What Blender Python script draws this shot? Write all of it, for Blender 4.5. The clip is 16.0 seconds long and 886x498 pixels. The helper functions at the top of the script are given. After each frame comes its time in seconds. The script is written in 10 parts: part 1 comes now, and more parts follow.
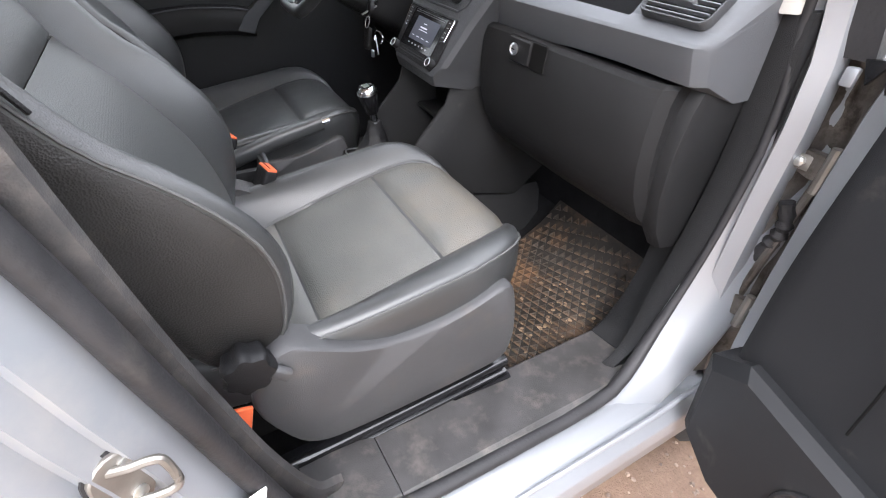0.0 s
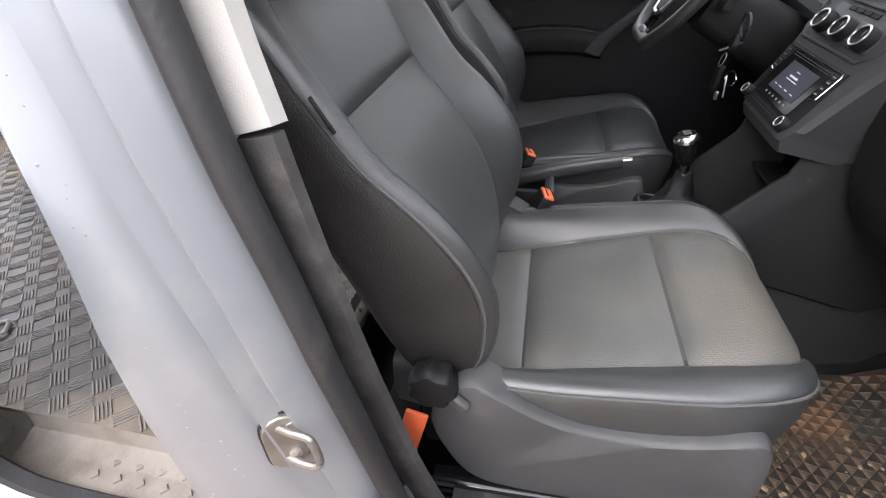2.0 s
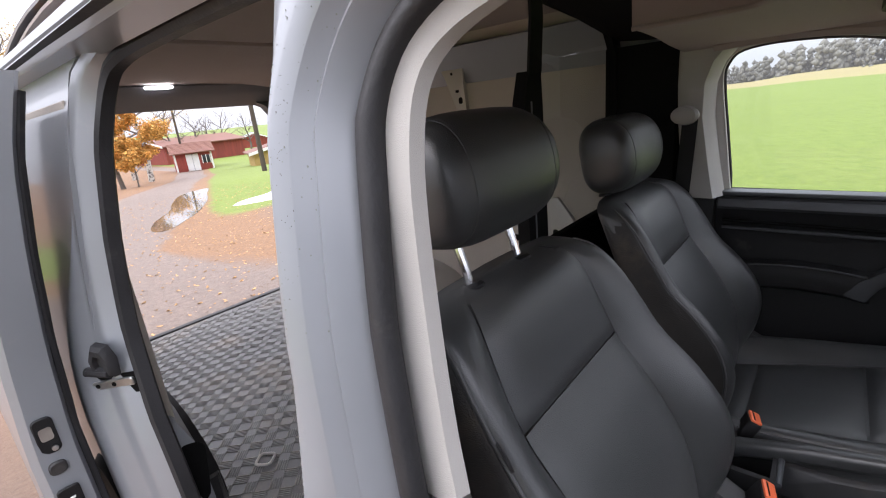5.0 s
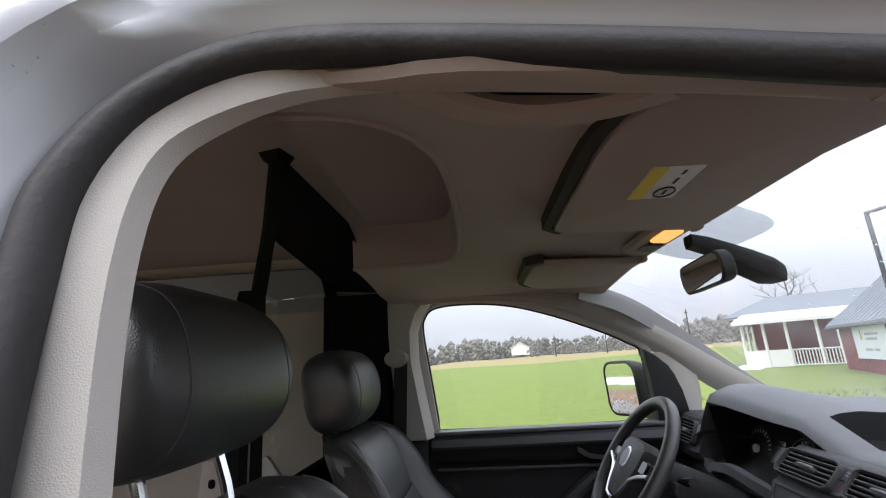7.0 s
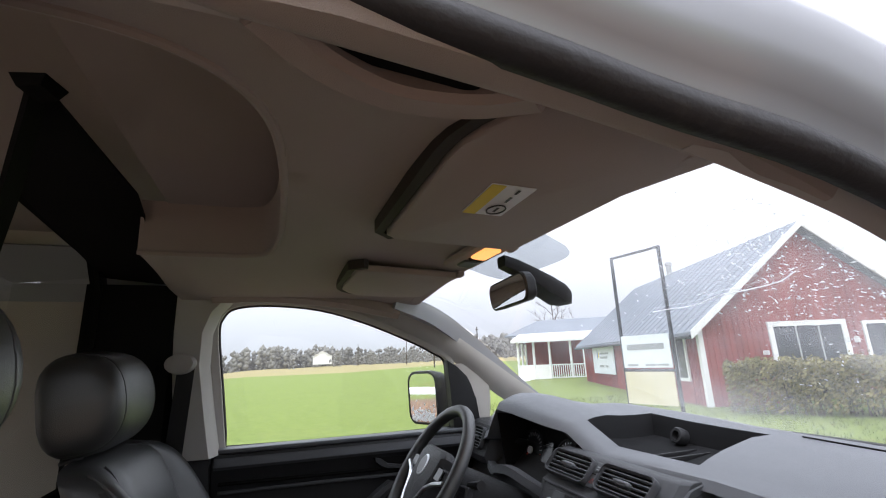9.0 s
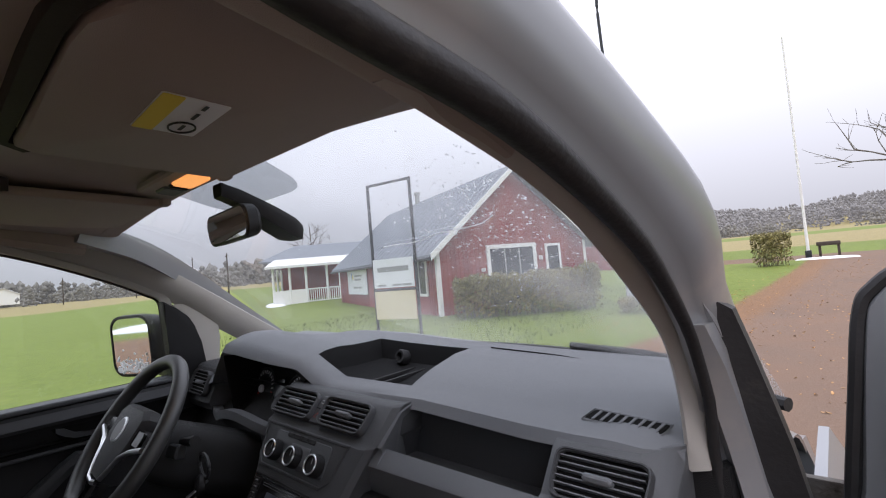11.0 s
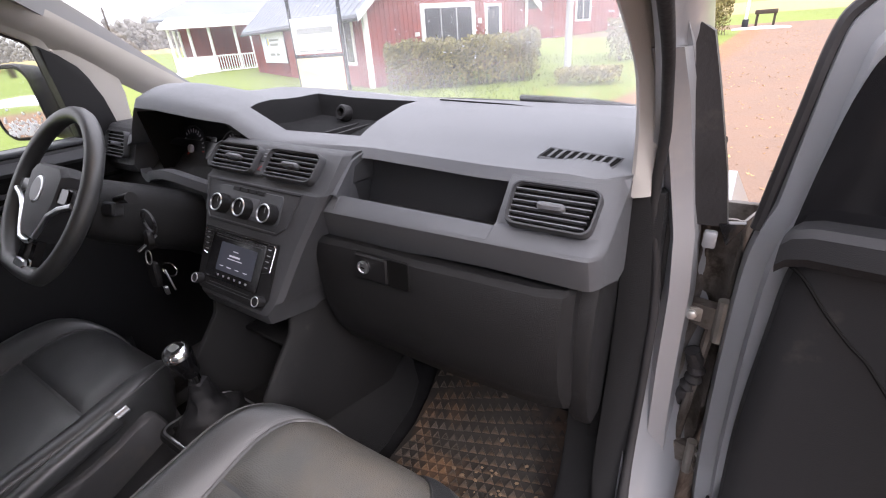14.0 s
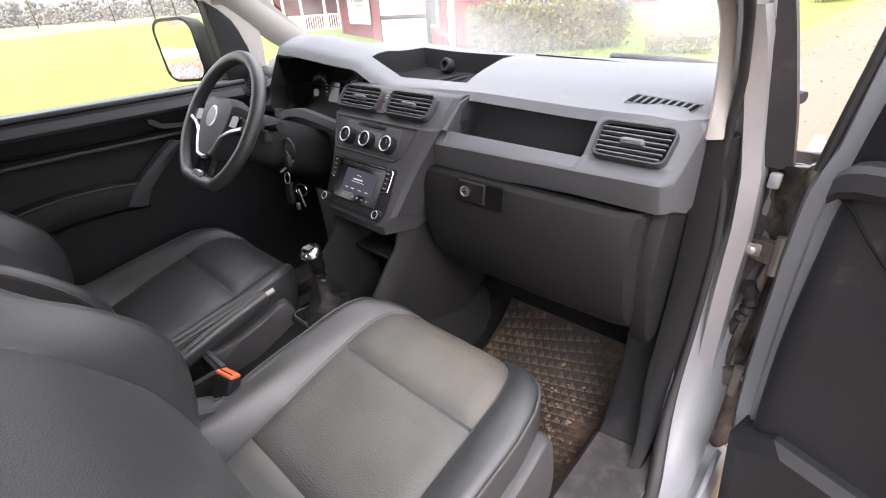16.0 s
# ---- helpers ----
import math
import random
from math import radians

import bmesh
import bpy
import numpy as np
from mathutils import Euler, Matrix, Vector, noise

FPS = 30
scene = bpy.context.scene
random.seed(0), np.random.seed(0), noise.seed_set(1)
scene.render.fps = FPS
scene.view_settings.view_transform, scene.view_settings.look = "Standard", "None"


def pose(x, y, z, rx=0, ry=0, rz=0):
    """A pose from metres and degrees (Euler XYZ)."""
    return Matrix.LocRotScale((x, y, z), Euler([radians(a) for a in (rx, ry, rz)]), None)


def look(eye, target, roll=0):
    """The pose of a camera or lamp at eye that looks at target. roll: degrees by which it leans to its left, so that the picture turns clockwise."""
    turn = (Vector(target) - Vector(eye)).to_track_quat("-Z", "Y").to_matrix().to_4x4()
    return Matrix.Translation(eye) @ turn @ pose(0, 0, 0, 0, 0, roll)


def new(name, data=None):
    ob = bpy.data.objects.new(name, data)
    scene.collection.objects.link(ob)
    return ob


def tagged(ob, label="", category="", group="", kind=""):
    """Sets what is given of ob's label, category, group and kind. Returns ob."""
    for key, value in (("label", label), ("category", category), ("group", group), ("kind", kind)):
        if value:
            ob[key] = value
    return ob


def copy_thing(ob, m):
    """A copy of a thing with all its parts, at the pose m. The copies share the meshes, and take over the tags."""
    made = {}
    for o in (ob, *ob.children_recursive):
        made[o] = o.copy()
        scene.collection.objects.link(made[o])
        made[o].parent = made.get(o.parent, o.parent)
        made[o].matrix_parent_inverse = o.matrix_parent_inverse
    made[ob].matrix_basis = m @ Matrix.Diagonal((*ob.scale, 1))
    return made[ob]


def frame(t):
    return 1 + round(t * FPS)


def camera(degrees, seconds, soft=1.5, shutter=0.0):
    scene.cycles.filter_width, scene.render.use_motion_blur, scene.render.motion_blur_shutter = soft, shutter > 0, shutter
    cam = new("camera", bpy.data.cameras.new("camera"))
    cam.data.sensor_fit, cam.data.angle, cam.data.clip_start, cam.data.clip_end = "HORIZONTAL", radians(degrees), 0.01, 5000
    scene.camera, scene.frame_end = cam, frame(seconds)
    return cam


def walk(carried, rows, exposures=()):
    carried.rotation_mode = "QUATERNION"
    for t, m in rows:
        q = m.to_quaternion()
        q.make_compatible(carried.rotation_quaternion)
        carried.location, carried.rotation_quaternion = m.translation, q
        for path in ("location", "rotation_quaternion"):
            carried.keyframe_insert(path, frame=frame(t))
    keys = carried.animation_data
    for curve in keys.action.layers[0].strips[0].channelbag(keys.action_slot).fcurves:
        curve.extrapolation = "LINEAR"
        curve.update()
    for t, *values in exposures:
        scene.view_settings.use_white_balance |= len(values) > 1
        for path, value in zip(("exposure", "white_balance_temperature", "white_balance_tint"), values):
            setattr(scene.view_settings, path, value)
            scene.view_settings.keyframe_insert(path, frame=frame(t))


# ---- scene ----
cam = camera(88.5, 16.0, soft=1.1)
PATH = [
    (0, (1.099, 0.2, 1.322), (-0.278, 1.012, 0.121), 2.4),
    (0.5, (1.153, 0.201, 1.344), (-0.332, 0.703, 0.103), 1.2),
    (1, (1.143, 0.191, 1.371), (-0.372, 0.562, 0.119), -0.5),
    (1.5, (1.076, 0.19, 1.36), (-0.488, 0.378, 0.127), -1.8),
    (2, (1.03, 0.287, 1.349), (-0.548, -0.07, 0.174), -2.0),
    (2.5, (1.016, 0.322, 1.432), (-0.404, -0.54, 0.318), -5.1),
    (3, (1.016, 0.326, 1.466), (-0.318, -0.749, 0.434), -5.9),
    (3.2, (1.014, 0.332, 1.479), (-0.3, -0.778, 0.458), -5.5),
    (5.3, (0.993, 0.337, 1.616), (-0.503, -0.885, 1.097), -5.1),
    (5.5, (0.992, 0.334, 1.619), (-0.578, -0.796, 1.111), -5.5),
    (6, (0.952, 0.264, 1.572), (-0.886, -0.455, 1.246), -5.0),
    (6.5, (0.952, 0.255, 1.523), (-1.008, -0.076, 1.744), -3.8),
    (7, (0.935, 0.251, 1.49), (-1.003, 0.132, 1.972), -3.4),
    (7.5, (0.914, 0.253, 1.484), (-1.02, 0.272, 1.996), -4.4),
    (7.6, (0.91, 0.252, 1.473), (-1.018, 0.284, 2.003), -4.4),
    (8, (0.9, 0.234, 1.481), (-1.033, 0.331, 1.986), -3.0),
    (8.5, (0.897, 0.231, 1.486), (-1.014, 0.546, 1.986), -2.8),
    (9, (0.887, 0.232, 1.487), (-0.936, 0.9, 1.97), -2.2),
    (9.5, (0.895, 0.251, 1.488), (-0.799, 1.203, 1.958), -1.0),
    (9.6, (0.891, 0.248, 1.489), (-0.769, 1.262, 1.955), -0.9),
    (9.7, (0.903, 0.255, 1.494), (-0.733, 1.309, 1.957), -1.4),
    (11.8, (0.824, 0.341, 1.516), (-0.29, 1.977, 1.222), -4.2),
    (12, (0.816, 0.347, 1.507), (-0.274, 1.976, 1.111), -4.1),
    (12.5, (0.809, 0.363, 1.491), (-0.229, 1.964, 0.89), -4.1),
    (13, (0.809, 0.36, 1.481), (-0.213, 1.925, 0.77), -4.2),
    (13.5, (0.808, 0.345, 1.468), (-0.202, 1.881, 0.68), -4.3),
    (14, (0.809, 0.324, 1.456), (-0.215, 1.809, 0.593), -4.4),
    (14.5, (0.817, 0.293, 1.446), (-0.257, 1.72, 0.545), -4.1),
    (15, (0.833, 0.261, 1.445), (-0.317, 1.606, 0.513), -4.2),
    (15.5, (0.847, 0.215, 1.442), (-0.366, 1.492, 0.494), -3.8),
    (16, (0.877, 0.135, 1.453), (-0.337, 1.4, 0.491), -4.0),
]
walk(cam, [(t, look(eye, target, roll)) for t, eye, target, roll in PATH],
     [(0, 1.9, 6450, 14), (0.8, 1.7, 6550, 14), (1.5, 1.55, 6600, 14), (2.5, 1.2, 6550, 17), (3.2, 0.98, 6500, 18), (5.3, 0.6, 6350, 17), (6.6, 0.36, 6350, 15), (8.0, 0.46, 6350, 15), (9.7, 0.45, 6330, 16),
      (11.8, -0.48, 6450, 19), (12.5, -0.28, 6500, 20), (13.0, 0.35, 6550, 21), (13.5, 0.70, 6600, 22), (14.5, 1.30, 6700, 22), (16, 1.56, 6750, 19)])

# ---------------------------------------------------------------- world and light
world = bpy.data.worlds.new("overcast_sky")
scene.world = world
world.use_nodes = True
wn = world.node_tree
wn.nodes.clear()
sky = wn.nodes.new("ShaderNodeTexSky")
sky.sky_type = "NISHITA"
sky.sun_disc = False
sky.sun_elevation, sky.sun_rotation = radians(32), radians(200)
sky.air_density, sky.dust_density, sky.ozone_density = 1.0, 5.0, 1.0
grey = wn.nodes.new("ShaderNodeHueSaturation")
grey.inputs["Saturation"].default_value = 0.12
veil = wn.nodes.new("ShaderNodeMix")
veil.data_type = "RGBA"
veil.inputs[0].default_value = 0.8
veil.inputs[7].default_value = (23.6, 24.6, 26.4, 1)
bg = wn.nodes.new("ShaderNodeBackground")
bg.inputs["Strength"].default_value = 0.105
wo = wn.nodes.new("ShaderNodeOutputWorld")
wn.links.new(sky.outputs[0], grey.inputs["Color"])
wn.links.new(grey.outputs[0], veil.inputs[6])
# an overcast sky is about three times as bright overhead as at the horizon
tc = wn.nodes.new("ShaderNodeTexCoord")
up_z = wn.nodes.new("ShaderNodeSeparateXYZ")
fade = wn.nodes.new("ShaderNodeMapRange")
fade.inputs["From Min"].default_value, fade.inputs["From Max"].default_value = 0.0, 1.0
fade.inputs["To Min"].default_value, fade.inputs["To Max"].default_value = 0.30, 1.30
dim = wn.nodes.new("ShaderNodeVectorMath")
dim.operation = "SCALE"
wn.links.new(tc.outputs["Generated"], up_z.inputs[0])
wn.links.new(up_z.outputs["Z"], fade.inputs["Value"])
wn.links.new(veil.outputs[2], dim.inputs[0])
wn.links.new(fade.outputs[0], dim.inputs["Scale"])
wn.links.new(dim.outputs[0], bg.inputs["Color"])
wn.links.new(bg.outputs[0], wo.inputs[0])

sun_data = bpy.data.lights.new("sun", "SUN")
sun_data.energy, sun_data.angle, sun_data.color = 1.2, radians(25), (1.0, 0.97, 0.93)
sun = new("sun", sun_data)
sun.matrix_world = look((8, -4, 8.5), (0, 0.4, 0))


# ---------------------------------------------------------------- materials
def mat(name, base, rough=0.5, metal=0.0, var=0.12, vscale=6.0, bump=0.15, bscale=220.0, grain="noise",
        dirt=None, dscale=3.0, dlow=0.55, dhigh=0.7, coat=0.0, island=0.0, sheen=0.0, rvar=0.12, spec=0.5, stretch=None):
    """A node material: base colour varied at two scales, fine relief, and dirt with a shape of its own."""
    m = bpy.data.materials.new(name)
    m.use_nodes = True
    nt = m.node_tree
    n, l = nt.nodes, nt.links
    p = n["Principled BSDF"]
    co = n.new("ShaderNodeTexCoord")
    src = co.outputs["Object"]
    if stretch:
        mp = n.new("ShaderNodeMapping")
        mp.inputs["Scale"].default_value = stretch
        l.new(src, mp.inputs["Vector"])
        src = mp.outputs[0]
    big = n.new("ShaderNodeTexNoise")
    big.inputs["Scale"].default_value, big.inputs["Detail"].default_value = vscale, 5
    l.new(src, big.inputs["Vector"])
    ramp = n.new("ShaderNodeMapRange")
    ramp.inputs["From Min"].default_value, ramp.inputs["From Max"].default_value = 0.3, 0.7
    ramp.inputs["To Min"].default_value, ramp.inputs["To Max"].default_value = 1 - var, 1 + var
    l.new(big.outputs["Fac"], ramp.inputs["Value"])
    fac = ramp.outputs[0]
    if island:
        geo = n.new("ShaderNodeNewGeometry")
        obi = n.new("ShaderNodeObjectInfo")
        add = n.new("ShaderNodeMath")
        l.new(geo.outputs["Random Per Island"], add.inputs[0])
        l.new(obi.outputs["Random"], add.inputs[1])
        fr = n.new("ShaderNodeMath")
        fr.operation = "FRACT"
        l.new(add.outputs[0], fr.inputs[0])
        mr = n.new("ShaderNodeMapRange")
        mr.inputs["To Min"].default_value, mr.inputs["To Max"].default_value = 1 - island, 1 + island
        l.new(fr.outputs[0], mr.inputs["Value"])
        mu = n.new("ShaderNodeMath")
        mu.operation = "MULTIPLY"
        l.new(fac, mu.inputs[0])
        l.new(mr.outputs[0], mu.inputs[1])
        fac = mu.outputs[0]
    col = n.new("ShaderNodeVectorMath")
    col.operation = "SCALE"
    col.inputs[0].default_value = base[:3]
    l.new(fac, col.inputs["Scale"])
    out = col.outputs[0]
    if dirt:
        dn = n.new("ShaderNodeTexNoise")
        dn.inputs["Scale"].default_value, dn.inputs["Detail"].default_value, dn.inputs["Roughness"].default_value = dscale, 8, 0.65
        l.new(co.outputs["Object"], dn.inputs["Vector"])
        dr = n.new("ShaderNodeMapRange")
        dr.inputs["From Min"].default_value, dr.inputs["From Max"].default_value = dlow, dhigh
        l.new(dn.outputs["Fac"], dr.inputs["Value"])
        mx = n.new("ShaderNodeMix")
        mx.data_type = "RGBA"
        l.new(dr.outputs[0], mx.inputs[0])
        l.new(out, mx.inputs[6])
        mx.inputs[7].default_value = (*dirt, 1)
        out = mx.outputs[2]
    l.new(out, p.inputs["Base Color"])
    p.inputs["Metallic"].default_value = metal
    rn = n.new("ShaderNodeMapRange")
    rn.inputs["To Min"].default_value, rn.inputs["To Max"].default_value = max(0.03, rough - rvar), min(1, rough + rvar)
    l.new(big.outputs["Fac"], rn.inputs["Value"])
    l.new(rn.outputs[0], p.inputs["Roughness"])
    p.inputs["Specular IOR Level"].default_value = spec
    if coat:
        p.inputs["Coat Weight"].default_value, p.inputs["Coat Roughness"].default_value = coat, 0.08
    if sheen:
        p.inputs["Sheen Weight"].default_value = sheen
    if bump:
        if grain == "weave":
            fn = n.new("ShaderNodeTexVoronoi")
            fn.inputs["Randomness"].default_value = 0.6
            fo = fn.outputs["Distance"]
        elif grain == "cells":
            fn = n.new("ShaderNodeTexVoronoi")
            fo = fn.outputs["Distance"]
        else:
            fn = n.new("ShaderNodeTexNoise")
            fn.inputs["Detail"].default_value = 3
            fo = fn.outputs["Fac"]
        fn.inputs["Scale"].default_value = bscale
        l.new(src, fn.inputs["Vector"])
        b = n.new("ShaderNodeBump")
        b.inputs["Strength"].default_value, b.inputs["Distance"].default_value = bump, 0.004
        l.new(fo, b.inputs["Height"])
        l.new(b.outputs[0], p.inputs["Normal"])
    return m


def glass(name, tint=(0.93, 0.96, 0.95), smudge_haze=0.0):
    m = bpy.data.materials.new(name)
    m.use_nodes = True
    nt = m.node_tree
    n, l = nt.nodes, nt.links
    n.clear()
    o = n.new("ShaderNodeOutputMaterial")
    tr = n.new("ShaderNodeBsdfTransparent")
    tr.inputs[0].default_value = (*tint, 1)
    gl = n.new("ShaderNodeBsdfGlossy")
    gl.inputs["Roughness"].default_value = 0.02
    lw = n.new("ShaderNodeLayerWeight")
    pw = n.new("ShaderNodeMath")
    pw.operation = "POWER"
    pw.inputs[1].default_value = 4.0
    l.new(lw.outputs["Facing"], pw.inputs[0])
    fr = n.new("ShaderNodeMapRange")
    fr.inputs["To Min"].default_value, fr.inputs["To Max"].default_value = 0.05, 0.85
    l.new(pw.outputs[0], fr.inputs["Value"])
    mx = n.new("ShaderNodeMixShader")
    l.new(fr.outputs[0], mx.inputs[0])
    l.new(tr.outputs[0], mx.inputs[1])
    l.new(gl.outputs[0], mx.inputs[2])
    last = mx.outputs[0]
    # translucent film: smudges, and a milky haze standing in for reflected light
    if smudge_haze:
        co = n.new("ShaderNodeTexCoord")
        no = n.new("ShaderNodeTexNoise")
        no.inputs["Scale"].default_value, no.inputs["Detail"].default_value = 2.2, 6
        l.new(co.outputs["Object"], no.inputs["Vector"])
        mr = n.new("ShaderNodeMapRange")
        mr.inputs["From Min"].default_value, mr.inputs["From Max"].default_value = 0.35, 0.75
        mr.inputs["To Min"].default_value, mr.inputs["To Max"].default_value = smudge_haze * 0.15, smudge_haze
        l.new(no.outputs["Fac"], mr.inputs["Value"])
        df = n.new("ShaderNodeBsdfTranslucent")
        df.inputs[0].default_value = (0.8, 0.82, 0.84, 1)
        m2 = n.new("ShaderNodeMixShader")
        l.new(mr.outputs[0], m2.inputs[0])
        l.new(last, m2.inputs[1])
        l.new(df.outputs[0], m2.inputs[2])
        last = m2.outputs[0]
    l.new(last, o.inputs[0])
    return m


def glass_speck(name):
    """Thin pale deposits on glass: lit from both sides."""
    m = bpy.data.materials.new(name)
    m.use_nodes = True
    nt = m.node_tree
    nt.nodes.clear()
    o = nt.nodes.new("ShaderNodeOutputMaterial")
    a, b = nt.nodes.new("ShaderNodeBsdfTranslucent"), nt.nodes.new("ShaderNodeBsdfDiffuse")
    a.inputs[0].default_value = b.inputs[0].default_value = (0.9, 0.91, 0.93, 1)
    mx = nt.nodes.new("ShaderNodeMixShader")
    mx.inputs[0].default_value = 0.35
    nt.links.new(a.outputs[0], mx.inputs[1])
    nt.links.new(b.outputs[0], mx.inputs[2])
    nt.links.new(mx.outputs[0], o.inputs[0])
    return m


def glow(name, colour, strength):
    m = bpy.data.materials.new(name)
    m.use_nodes = True
    p = m.node_tree.nodes["Principled BSDF"]
    p.inputs["Base Color"].default_value = (*colour, 1)
    p.inputs["Emission Color"].default_value = (*colour, 1)
    p.inputs["Emission Strength"].default_value = strength
    return m


